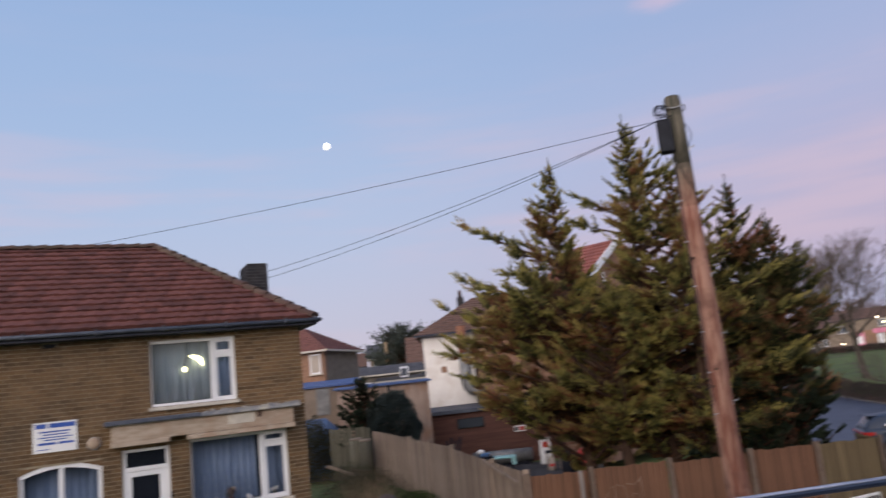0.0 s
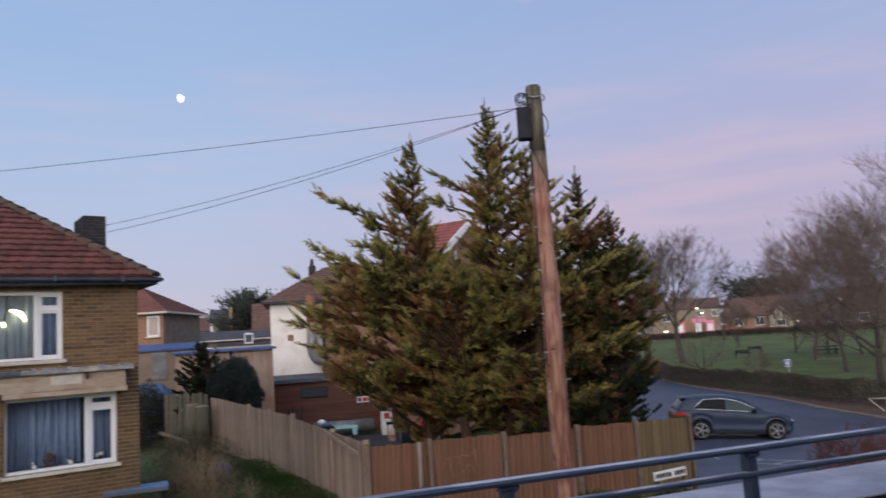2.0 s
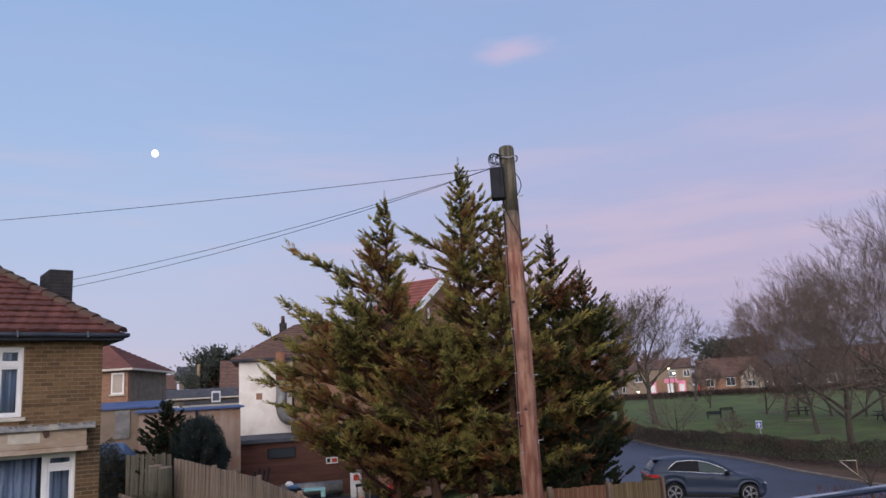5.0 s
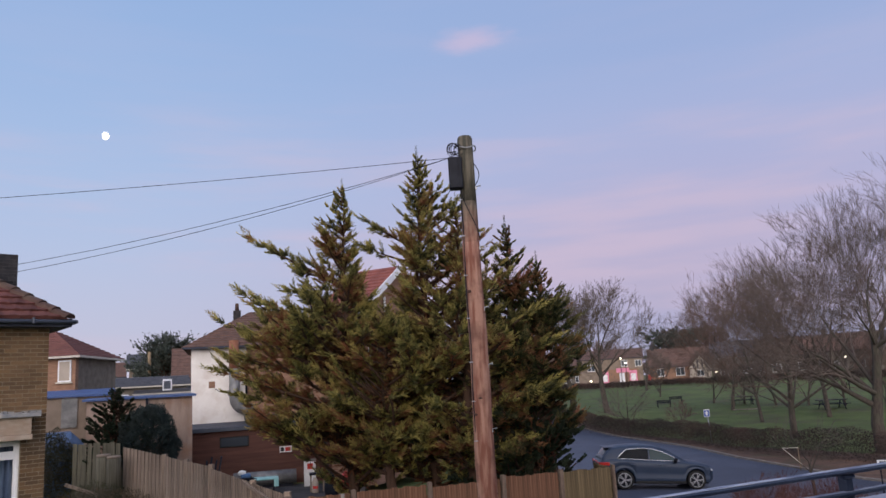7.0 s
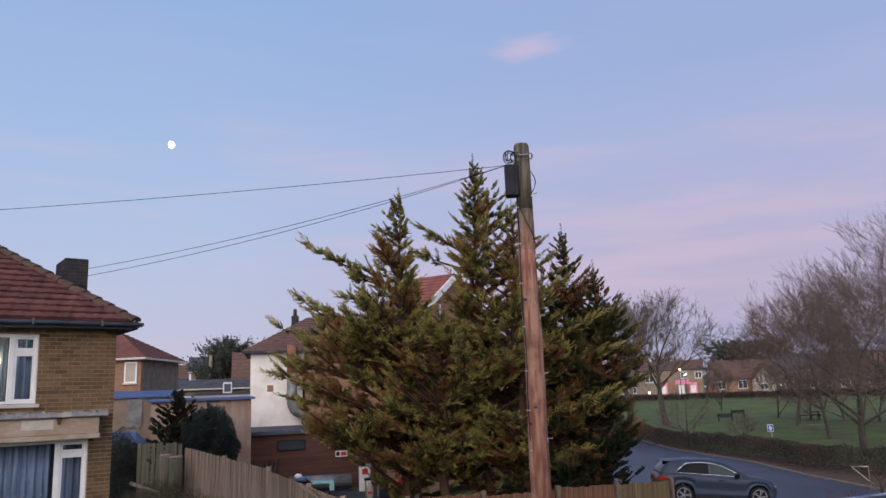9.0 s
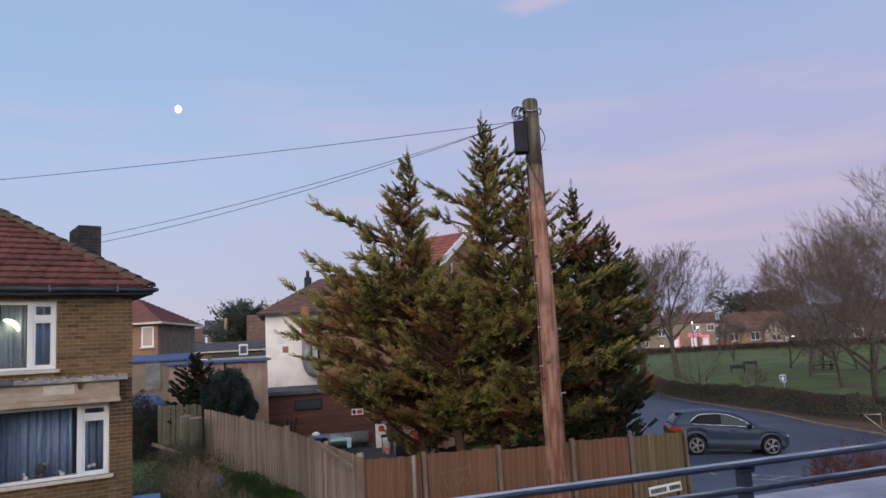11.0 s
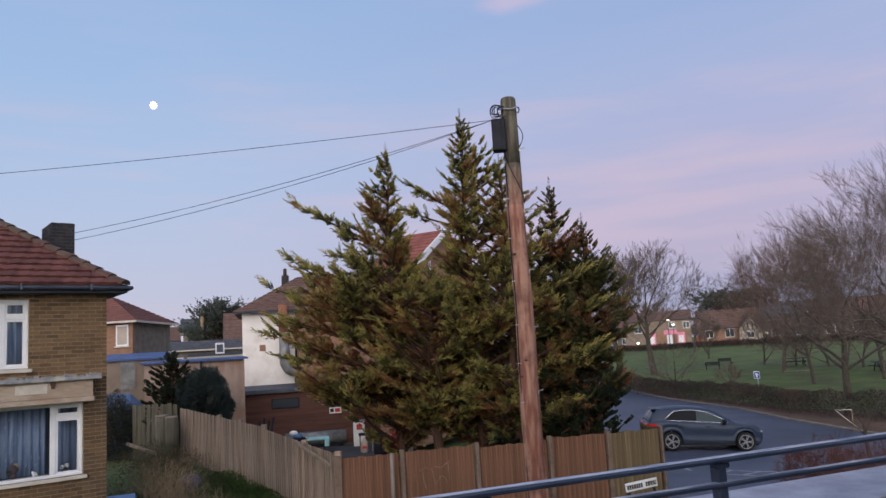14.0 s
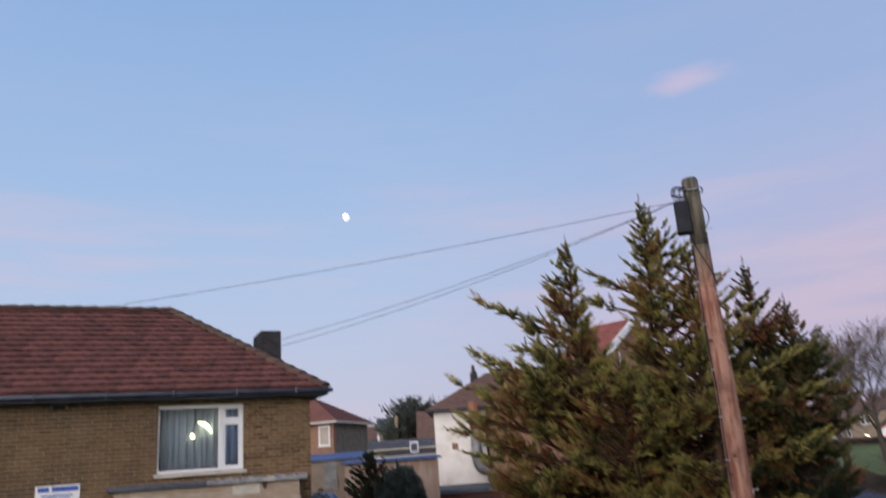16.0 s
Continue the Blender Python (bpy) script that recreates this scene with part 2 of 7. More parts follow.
# ---- small mesh tools ----
def box(bm, x0, x1, y0, y1, z0, z1, bevel=0.0):
    vs = [bm.verts.new((x, y, z)) for z in (z0, z1) for y in (y0, y1) for x in (x0, x1)]
    fs = [bm.faces.new([vs[i] for i in f]) for f in ((0, 2, 3, 1), (4, 5, 7, 6), (0, 1, 5, 4), (2, 6, 7, 3), (0, 4, 6, 2), (1, 3, 7, 5))]
    if bevel:
        es = list({e for f in fs for e in f.edges})
        bmesh.ops.bevel(bm, geom=es, offset=bevel, segments=1, affect="EDGES")
    return vs


def prism(bm, outline, y0, y1):
    """An outline in x and z, drawn out along y."""
    a = [bm.verts.new((x, y0, z)) for x, z in outline]
    b = [bm.verts.new((x, y1, z)) for x, z in outline]
    n = len(a)
    bm.faces.new(a)
    bm.faces.new(b[::-1])
    for i in range(n):
        bm.faces.new((a[i], b[i], b[(i + 1) % n], a[(i + 1) % n]))


def tube(bm, pts, radii, sides=8, caps=True):
    rings = []
    pts = [Vector(p) for p in pts]
    for i, p in enumerate(pts):
        d = (pts[min(i + 1, len(pts) - 1)] - pts[max(i - 1, 0)]).normalized()
        up = Vector((0, 0, 1)) if abs(d.z) < 0.9 else Vector((1, 0, 0))
        s = d.cross(up).normalized()
        t = s.cross(d)
        r = radii[i] if hasattr(radii, "__len__") else radii
        rings.append([bm.verts.new(p + (s * math.cos(k * math.tau / sides) + t * math.sin(k * math.tau / sides)) * r) for k in range(sides)])
    for a, b in zip(rings, rings[1:]):
        for k in range(sides):
            f = bm.faces.new((a[k], a[(k + 1) % sides], b[(k + 1) % sides], b[k]))
            f.smooth = True
    if caps:
        bm.faces.new(rings[0][::-1])
        bm.faces.new(rings[-1])


def sphere(bm, c, r, seg=12, sx=1, sy=1, sz=1):
    made = bmesh.ops.create_uvsphere(bm, u_segments=seg, v_segments=max(6, seg // 2), radius=r)
    for v in made["verts"]:
        v.co = Vector((v.co.x * sx + c[0], v.co.y * sy + c[1], v.co.z * sz + c[2]))
        for f in v.link_faces:
            f.smooth = True


def part(name, bm, material, parent=None, label=""):
    me = bpy.data.meshes.new(name)
    bmesh.ops.recalc_face_normals(bm, faces=bm.faces)
    bm.to_mesh(me)
    bm.free()
    me.materials.append(material)
    ob = new(name, me)
    ob.parent = parent
    if label:
        ob["label"] = label
    return ob


def boxpart(name, dims, material, parent=None, bevel=0.0, label=""):
    bm = bmesh.new()
    box(bm, *dims, bevel)
    return part(name, bm, material, parent, label)


def raw(name, verts, faces, material, parent=None, smooth=False):
    me = bpy.data.meshes.new(name)
    me.from_pydata([tuple(v) for v in verts], [], [tuple(f) for f in faces])
    if smooth:
        me.polygons.foreach_set("use_smooth", [True] * len(me.polygons))
    me.materials.append(material)
    ob = new(name, me)
    ob.parent = parent
    return ob


def thing(name, m, label, category, group="", kind=""):
    ob = new(name)
    ob.empty_display_size = 0.2
    ob.matrix_world = m
    return tagged(ob, label, category, group, kind)


def polar(az, d, z=0.0):
    """A place at that heading (degrees to the left of straight ahead) and distance from the terrace."""
    a = radians(az)
    return Vector((-math.sin(a) * d, math.cos(a) * d, z))


def facing(az, d, z=0.0):
    """A frame whose x runs to the right, y away from the terrace, its origin at that heading and distance."""
    p = polar(az, d, z)
    return pose(p.x, p.y, p.z, 0, 0, az)


def smooth01(v, a, b):
    t = min(1, max(0, (v - a) / (b - a)))
    return t * t * (3 - 2 * t)


def gz(x, y):
    """The lie of the land."""
    r = math.hypot(x, y)
    az = math.degrees(math.atan2(-x, y))
    w = smooth01(-az, 10, 24)
    left = 0.6 * smooth01(r, 18, 34)
    right = -0.46 * smooth01(r, 18, 31) + 0.97 * smooth01(r, 58, 84)
    far = 2.0 * smooth01(r, 84, 150)
    right -= 0.15 * smooth01(-az, 28, 34.5) * (1 - smooth01(r, 34, 44))
    bank = 0.7 * smooth01(-x, 1.2, 4.5) * (1 - smooth01(r, 24, 34)) * (1 - smooth01(-y, -6, 0))
    line = float(np.interp(r, (17.7, 20.4, 24.0, 27.0, 40.0), (-4.25, -1.87, 0.95, 4.0, 6.0)))
    left *= 1 - smooth01(line - az, 0.5, 2.6) * (1 - smooth01(r, 40, 46))
    return left * (1 - w) + right * w + far + bank


# ---- ground ----
def build_ground():
    rings = [0, 2, 4, 6, 8, 10, 12, 14, 16, 18, 20, 22, 24, 26, 28, 31, 34, 38, 42, 47, 52, 58, 64, 70, 77, 84, 92, 100, 112, 125, 150, 200, 300, 600, 1500, 4000]
    n = 120
    verts, faces = [(0, 0, gz(0, 0.01))], []
    for r in rings[1:]:
        for k in range(n):
            a = math.tau * k / n
            x, y = r * math.sin(a), r * math.cos(a)
            verts.append((x, y, gz(x, y)))
    for k in range(n):
        faces.append((0, 1 + (k + 1) % n, 1 + k))
    for i in range(len(rings) - 2):
        for k in range(n):
            a, b = 1 + i * n, 1 + (i + 1) * n
            faces.append((a + k, a + (k + 1) % n, b + (k + 1) % n, b + k))
    ob = raw("ground", verts, faces, GRASS, smooth=True)
    tagged(ob, "short green winter grass over gently sloping ground", "ground", kind="structure")


build_ground()


def strip(name, near, far, material, label, category, lift=0.02, steps=24):
    """A sheet laid on the land between two lines of (x, y)."""
    verts, faces = [], []
    def along(line, t):
        f = t * (len(line) - 1)
        i = min(int(f), len(line) - 2)
        return Vector(line[i]).lerp(Vector(line[i + 1]), f - i)
    cross = 14
    for i in range(steps + 1):
        a, b = along(near, i / steps), along(far, i / steps)
        for j in range(cross + 1):
            p = a.lerp(b, j / cross)
            verts.append((p.x, p.y, gz(p.x, p.y) + lift))
    for i in range(steps):
        for j in range(cross):
            k = i * (cross + 1) + j
            faces.append((k, k + 1, k + cross + 2, k + cross + 1))
    return tagged(raw(name, verts, faces, material, smooth=True), label, category, kind="structure")


def xy(az, d):
    p = polar(az, d)
    return (p.x, p.y)


# the side road that turns off behind the fence, up to the far kerb
ROAD_NEAR = [xy(-60, 14), xy(-46, 13), xy(-36, 15.5), xy(-29.5, 18), xy(-25, 24), xy(-21, 34), xy(-18, 60), xy(-18, 80)]
ROAD_FAR = [xy(-66, 30), xy(-52, 31.5), xy(-44, 35), xy(-36.5, 42.3), xy(-33.3, 49), xy(-29, 58), xy(-25.3, 70), xy(-22, 90)]
strip("road", ROAD_NEAR, ROAD_FAR, ASPHALT, "dark bluish asphalt side road", "road", 0.04, 40)


# ---- terrace under the camera ----
def build_terrace():
    m = facing(9.5, 0, 0)
    t = thing("terrace", m, "roof terrace with a wide pale coped parapet", "terrace", kind="structure")
    boxpart("parapet_wall", (-7, 14, 3.12, 3.70, 0.0, 3.045), DARK_WALL, t)
    boxpart("coping", (-7, 14, 3.10, 3.75, 3.045, 3.06), COPING, t, 0.004, "pale frosty coping slab")
    boxpart("floor_slab", (-7, 14, -3.0, 3.12, 2.2, 2.35), FELT, t)
    boxpart("house_wall", (-7, 14, -3.3, -3.0, 0.0, 7.0), RED_BRICK, t)
    r = thing("balustrade", m, "dark blue painted metal balustrade on the parapet", "railing")
    bm = bmesh.new()
    box(bm, -7, 14, 3.02, 3.085, 3.375, 3.4, 0.008)
    high_rail = part("top_rail", bm, RAIL, r)
    boxpart("frost", (-7, 14, 3.026, 3.079, 3.4005, 3.4035), FROST, high_rail, 0.0, "thin white frost")
    bm = bmesh.new()
    box(bm, -7, 14, 3.03, 3.075, 3.255, 3.278, 0.006)
    low_rail = part("middle_rail", bm, RAIL, r)
    boxpart("frost", (-7, 14, 3.034, 3.071, 3.2785, 3.2815), FROST, low_rail, 0.0, "thin white frost")
    for k in range(-3, 9):
        u = 2.68 + 1.31 * k
        p = boxpart("post", (u - 0.028, u + 0.028, 3.04, 3.10, 2.4, 3.375), RAIL, r, 0.005)
        bm = bmesh.new()
        box(bm, u - 0.05, u + 0.05, 3.035, 3.075, 3.345, 3.374, 0.008)
        part("bracket", bm, RAIL, p)


FROST = mat("hoar_frost", (0.16, 0.18, 0.25), (0.48, 0.49, 0.56), 5, 0.8, bump=0.3, fine=90, stretch=(0.6, 3, 3), contrast=(0.4, 0.6))
BARK_DARK = mat("dark_knot", (0.05, 0.026, 0.02), (0.09, 0.045, 0.034), 8, 0.9, bump=0.4)
DARK_WALL = mat("dark_bitumen_wall", (0.02, 0.022, 0.028), (0.035, 0.036, 0.042), 3, 0.8, bump=0.4)
build_terrace()


# ---- the brick house across the garden ----
SOOT_MORTAR = mat("soot_mortar", (0.06, 0.06, 0.065), (0.09, 0.088, 0.09), 6, 0.9, bump=0.3)
HOUSE = facing(26, 16)
HW = -7.0      # far end of the front wall
HC = 4.20      # corner by the garden
OPENINGS = [(1.17, 2.81, 4.16, 5.46), (1.85, 3.77, 2.10, 3.47), (0.61, 1.46, 0.80, 3.43), (-1.11, 0.26, 1.95, 3.30), (-4.6, -2.9, 4.16, 5.46), (-4.6, -2.9, 2.0, 3.3)]


def window(parent, u0, u1, z0, z1, mull, transom, name="window", curtain=None, room=0.5):
    """A white casement: one wide fixed pane, and beside it a narrow sash under a top light."""
    w = part(name, bmesh.new(), UPVC, parent)
    y0, y1, f = 0.06, 0.13, 0.06
    for nm, d in (("frame_head", (u0, u1, y0, y1, z1 - f, z1)), ("frame_sill", (u0, u1, y0, y1, z0, z0 + f)), ("frame_side", (u0, u0 + 0.035, y0, y1, z0 + f, z1 - f)), ("frame_side", (u1 - f, u1, y0, y1, z0 + f, z1 - f)), ("mullion", (mull - 0.05, mull + 0.05, y0 - 0.002, y1, z0 + f, z1 - f))):
        boxpart(nm, d, UPVC, w, 0.008)
    if transom:
        boxpart("transom", (mull + 0.05, u1 - f, y0 - 0.002, y1, transom - 0.04, transom + 0.04), UPVC, w, 0.008)
        for za, zb in ((z0 + f, transom - 0.04), (transom + 0.04, z1 - f)):
            bm = bmesh.new()
            for d in ((mull + 0.05, mull + 0.085), (u1 - f - 0.035, u1 - f)):
                box(bm, d[0], d[1], y0 + 0.01, y1 - 0.01, za, zb)
            for d in ((za, za + 0.035), (zb - 0.035, zb)):
                box(bm, mull + 0.085, u1 - f - 0.035, y0 + 0.01, y1 - 0.01, d[0], d[1])
            part("sash", bm, UPVC, w)
    for a, b in ((u0 + 0.035, mull - 0.05), (mull + 0.05, u1 - f)):
        g = boxpart("pane", (a, b, y0 + 0.03, y0 + 0.036, z0 + f, z1 - f), GLASS, w)
        g.visible_shadow = False
    return w


def net_curtain(parent, u0, u1, z0, z1, y, material, label, gap=None):
    pts, n = [], int((u1 - u0) / 0.02)
    for i in range(n + 1):
        u = u0 + (u1 - u0) * i / n
        dy = 0.02 * math.sin(u * 47) + 0.014 * math.sin(u * 83 + 1) + 0.01 * math.sin(u * 21)
        pts.append((u, y + dy))
    verts = [(u, yy, z) for z in (z0, z1) for u, yy in pts]
    m = len(pts)
    faces = [(i, i + 1, m + i + 1, m + i) for i in range(m - 1)]
    ob = raw("net_curtain", verts, faces, material, smooth=True)
    ob.matrix_world = HOUSE
    sol = ob.modifiers.new("thickness", "SOLIDIFY")
    sol.thickness = 0.004
    return tagged(ob, label, "curtain")


def wall_boxes(bm, u0, u1, z0, z1, y0, y1, holes):
    """One wall in one piece, with its openings cut through."""
    us = sorted({u0, u1, *[h for o in holes for h in o[:2]]})
    zs = sorted({z0, z1, *[h for o in holes for h in o[2:]]})
    def solid(i, k):
        if not (0 <= i < len(us) - 1 and 0 <= k < len(zs) - 1):
            return False
        u, z = (us[i] + us[i + 1]) / 2, (zs[k] + zs[k + 1]) / 2
        return not any(o[0] < u < o[1] and o[2] < z < o[3] for o in holes)
    made = {}
    def vert(i, k, y):
        if (i, k, y) not in made:
            made[i, k, y] = bm.verts.new((us[i], y, zs[k]))
        return made[i, k, y]
    for i in range(len(us) - 1):
        for k in range(len(zs) - 1):
            if not solid(i, k):
                continue
            for y in (y0, y1):
                bm.faces.new([vert(a, b, y) for a, b in ((i, k), (i + 1, k), (i + 1, k + 1), (i, k + 1))])
            for (di, dk), (a, b) in (((-1, 0), ((i, k), (i, k + 1))), ((1, 0), ((i + 1, k), (i + 1, k + 1))), ((0, -1), ((i, k), (i + 1, k))), ((0, 1), ((i, k + 1), (i + 1, k + 1)))):
                if not solid(i + di, k + dk):
                    bm.faces.new((vert(*a, y0), vert(*b, y0), vert(*b, y1), vert(*a, y1)))


def build_house():
    h = thing("brick_house", HOUSE, "two-storey yellow-brown brick house with a red tiled hip roof", "house")
    bm = bmesh.new()
    wall_boxes(bm, HW, HC - 0.008, 0.0, 5.56, 0.012, 0.26, OPENINGS)
    wall = part("front_wall", bm, MORTAR, h)
    boxpart("side_wall", (HC - 0.27, HC - 0.008, 0.26, 6.5, 0.0, 5.56), BRICK, h)
    boxpart("rear_wall", (HW, HC - 0.27, 6.25, 6.5, 0.0, 5.56), BRICK, h)
    boxpart("end_wall", (HW, HW + 0.26, 0.26, 6.25, 0.0, 5.56), BRICK, h)
    # floor and inner wall behind the windows, room shade in their colour
    boxpart("floor", (HW + 0.26, HC - 0.27, 0.26, 6.25, 3.60, 3.75), ROOM_SHADE, h)
    boxpart("inner_wall", (HW + 0.26, HC - 0.27, 2.6, 2.7, 0.0, 5.5), ROOM_SHADE, h)
    # soffit, fascia and gutter
    boxpart("soffit", (HW, HC + 0.30, -0.34, 6.8, 5.56, 5.60), SOFFIT, h)
    boxpart("fascia", (HW, HC + 0.28, -0.34, -0.315, 5.60, 5.72), SOFFIT, h)
    boxpart("fascia", (HC + 0.28, HC + 0.305, -0.34, 6.8, 5.60, 5.72), SOFFIT, h)
    bm = bmesh.new()
    for a, b in (((HW, -0.40, 5.66), (HC + 0.36, -0.40, 5.65)), ((HC + 0.36, -0.40, 5.65), (HC + 0.36, 6.8, 5.66))):
        tube(bm, (a, b), 0.042, 8)
    g = part("gutter", bm, GUTTER, h)
    for k in range(9):
        bm = bmesh.new()
        u = HC - 0.4 - k * 1.2
        box(bm, u - 0.015, u + 0.015, -0.465, -0.33, 5.60, 5.72, 0.004)
        part("gutter_bracket", bm, GUTTER, g)
    # roof body under the tiles
    e, zr, ur, yr = 5.70, 8.03, 1.62, 3.2
    x1, y0, y1 = HC + 0.24, -0.38, 6.78
    verts = [(HW, y0, e), (x1, y0, e), (x1, y1, e), (HW, y1, e), (ur, yr, zr), (HW, yr, zr)]
    faces = [(0, 1, 4, 5), (1, 2, 4), (2, 3, 5, 4), (3, 0, 5), (0, 3, 2, 1)]
    roof = raw("roof", verts, faces, TILE, h)
    roof["label"] = "hipped roof of red interlocking clay tiles"
    # hip and ridge tiles
    a, b = Vector((x1, y0, e)), Vector((ur, yr, zr))
    n = 15
    for line, n in (((a, b), 15), ((b, Vector((HW, yr, zr))), 26), ((Vector((x1, y1, e)), b), 15)):
        for k in range(n):
            p, q = line[0].lerp(line[1], k / n), line[0].lerp(line[1], (k + 1.12) / n)
            bm = bmesh.new()
            d = (q - p).normalized()
            s = d.cross(Vector((0, 0, 1))).normalized()
            up = s.cross(d)
            rings = []
            for t, lift in ((p, 0.035), (q, 0.0)):
                ring = []
                for j in range(6):
                    an = math.pi * j / 5
                    ring.append(bm.verts.new(t + s * math.cos(an) * 0.15 + up * (math.sin(an) * 0.10 - 0.015 + lift)))
                rings.append(ring)
            for j in range(5):
                bm.faces.new((rings[0][j], rings[0][j + 1], rings[1][j + 1], rings[1][j]))
            bm.faces.new(rings[0])
            bm.faces.new(rings[1])
            part("hip_tile", bm, RIDGE_TILE, roof)
    # chimney stack
    ch = boxpart("chimney", (3.662, 4.148, 2.512, 3.44, 5.9, 7.38), SOOT_MORTAR, h, 0.0, "soot-dark brick chimney stack")
    boxpart("chimney_cap", (3.65, 4.16, 2.495, 3.45, 7.38, 7.44), DARK_BRICK, ch, 0.02)
    rng = random.Random(5)
    z, row = 6.0, 0
    while z < 7.34:
        u = 3.655 - (0.1 if row % 2 else 0.0)
        while u < 4.15:
            a, b = max(u, 3.655), min(u + 0.205, 4.155)
            if b - a > 0.03:
                boxpart("brick", (a, b, 2.5 + rng.uniform(0, 0.004), 2.53, z, z + 0.066), DARK_BRICK, ch)
            u += 0.217
        v = 2.505 - (0.1 if row % 2 else 0.0)
        while v < 3.44:
            a, b = max(v, 2.535), min(v + 0.205, 3.44)
            if b - a > 0.03:
                for x in (3.65, 4.13):
                    boxpart("brick", (x + rng.uniform(0, 0.004), x + 0.028, a, b, z, z + 0.066), DARK_BRICK, ch)
            v += 0.217
        z += 0.078
        row += 1
    # windows
    window(h, 1.17, 2.81, 4.16, 5.46, 2.37, 5.125, "bedroom_window")
    window(h, 1.85, 3.77, 2.10, 3.47, 3.25, 3.21, "parlour_window")
    window(h, -4.6, -2.9, 4.16, 5.46, -3.4, 5.125, "bedroom_window")
    window(h, -4.6, -2.9, 2.0, 3.3, -3.4, 3.0, "parlour_window")
    for d in ((1.12, 2.86, 4.09), (1.78, 3.83, 2.03), (-4.65, -2.85, 4.09)):
        boxpart("window_sill", (d[0], d[1], -0.06, 0.10, d[2], d[2] + 0.07), STONE, h, 0.01)
    # arched window
    aw = part("arched_window", bmesh.new(), UPVC, h)
    def arch(u):
        t = (u + 0.425) / 0.685
        return 3.18 + 0.15 * (1 - t * t)
    us = [-1.11 + 1.37 * k / 12 for k in range(13)]
    bm = bmesh.new()
    prism(bm, [(u, arch(u)) for u in us] + [(u, arch(u) - 0.08) for u in us[::-1]], 0.03, 0.13)
    part("arched_head", bm, UPVC, aw)
    for d in ((-1.11, -1.04, 1.95, 3.12), (0.19, 0.26, 1.95, 3.12), (-0.47, -0.38, 1.95, 3.26)):
        boxpart("frame_side", (d[0], d[1], 0.04, 0.13, d[2], d[3]), UPVC, aw, 0.008)
    boxpart("pane", (-1.04, 0.19, 0.09, 0.096, 1.95, 3.2), GLASS, aw)
    bm = bmesh.new()
    prism(bm, [(u, arch(u) + 0.002) for u in us] + [(0.26, 3.34), (-1.11, 3.34)], 0.014, 0.2)
    part("arch_brickwork", bm, BRICK, aw)
    # porch canopy
    can = boxpart("canopy", (0.31, 4.02, -0.34, 0.012, 3.89, 3.97), LEAD, h, 0.012, "weathered lead and felt canopy with peeling cream fascia")
    boxpart("felt_cover", (0.30, 2.05, -0.352, 0.011, 3.90, 3.985), FELT, can, 0.012, "dark roofing felt")
    bm = bmesh.new()
    rng = random.Random(9)
    u = 2.1
    while u < 4.0:
        w = rng.uniform(0.05, 0.16)
        box(bm, u, min(u + w, 4.02), -0.33 + rng.uniform(-0.01, 0.03), -0.12, 3.97, 3.985 + rng.uniform(0.0, 0.035), 0.006)
        u += w + rng.uniform(0.0, 0.06)
    part("broken_mortar", bm, LEAD, can)
    boxpart("fascia_board", (0.42, 3.88, -0.26, 0.011, 3.58, 3.89), CREAM, can, 0.006)
    boxpart("fascia_patch", (2.55, 3.08, -0.268, -0.255, 3.68, 3.86), STONE, can, 0.004)
    boxpart("lower_board", (0.41, 1.45, -0.29, 0.011, 3.49, 3.58), CREAM, can, 0.01)
    boxpart("lower_board", (1.78, 3.90, -0.29, 0.011, 3.48, 3.575), CREAM, can, 0.01)
    bm = bmesh.new()
    prism(bm, [(3.12, 3.885), (3.22, 3.885), (3.19, 3.76), (3.15, 3.76)], -0.30, -0.26)
    part("timber_corbel", bm, RIDGE_TILE, can)
    # front door
    d = part("front_door", bmesh.new(), UPVC, h, "white framed front door with dark glass")
    for nm, q in (("door_frame", (0.61, 0.68, 0.04, 0.13, 0.8, 3.43)), ("door_frame", (1.39, 1.46, 0.04, 0.13, 0.8, 3.43)), ("door_frame", (0.68, 1.39, 0.04, 0.13, 3.36, 3.43)), ("transom", (0.68, 1.39, 0.035, 0.13, 3.00, 3.08)), ("door_stile", (0.68, 0.77, 0.055, 0.11, 0.85, 3.0)), ("door_stile", (1.27, 1.39, 0.055, 0.11, 0.85, 3.0)), ("door_rail", (0.77, 1.27, 0.055, 0.11, 2.90, 3.0)), ("door_rail", (0.77, 1.27, 0.055, 0.11, 1.74, 1.86)), ("door_rail", (0.77, 1.27, 0.055, 0.11, 0.85, 1.0))):
        boxpart(nm, q, UPVC, d, 0.006)
    for q in ((0.68, 1.39, 3.08, 3.36), (0.77, 1.27, 1.86, 2.90), (0.77, 1.27, 1.0, 1.74)):
        boxpart("glass_pane", (q[0], q[1], 0.08, 0.09, q[2], q[3]), DOOR_GLASS, d)
    bm = bmesh.new()
    box(bm, 1.31, 1.345, 0.03, 0.055, 1.80, 2.02, 0.004)
    box(bm, 1.20, 1.33, 0.01, 0.03, 1.93, 1.955, 0.004)
    part("door_handle", bm, STEEL, d)
    boxpart("letter_plate", (1.07, 1.27, 0.045, 0.08, 1.95, 2.08), UPVC, d, 0.004)
    boxpart("bell_box", (1.45, 1.49, -0.02, 0.012, 2.44, 2.54), BLACK, h, 0.004)
    # airbrick under the eaves
    boxpart("airbrick", (-0.70, -0.48, -0.004, 0.05, 5.46, 5.53), BLACK, h, 0.002)
    return h, wall, roof


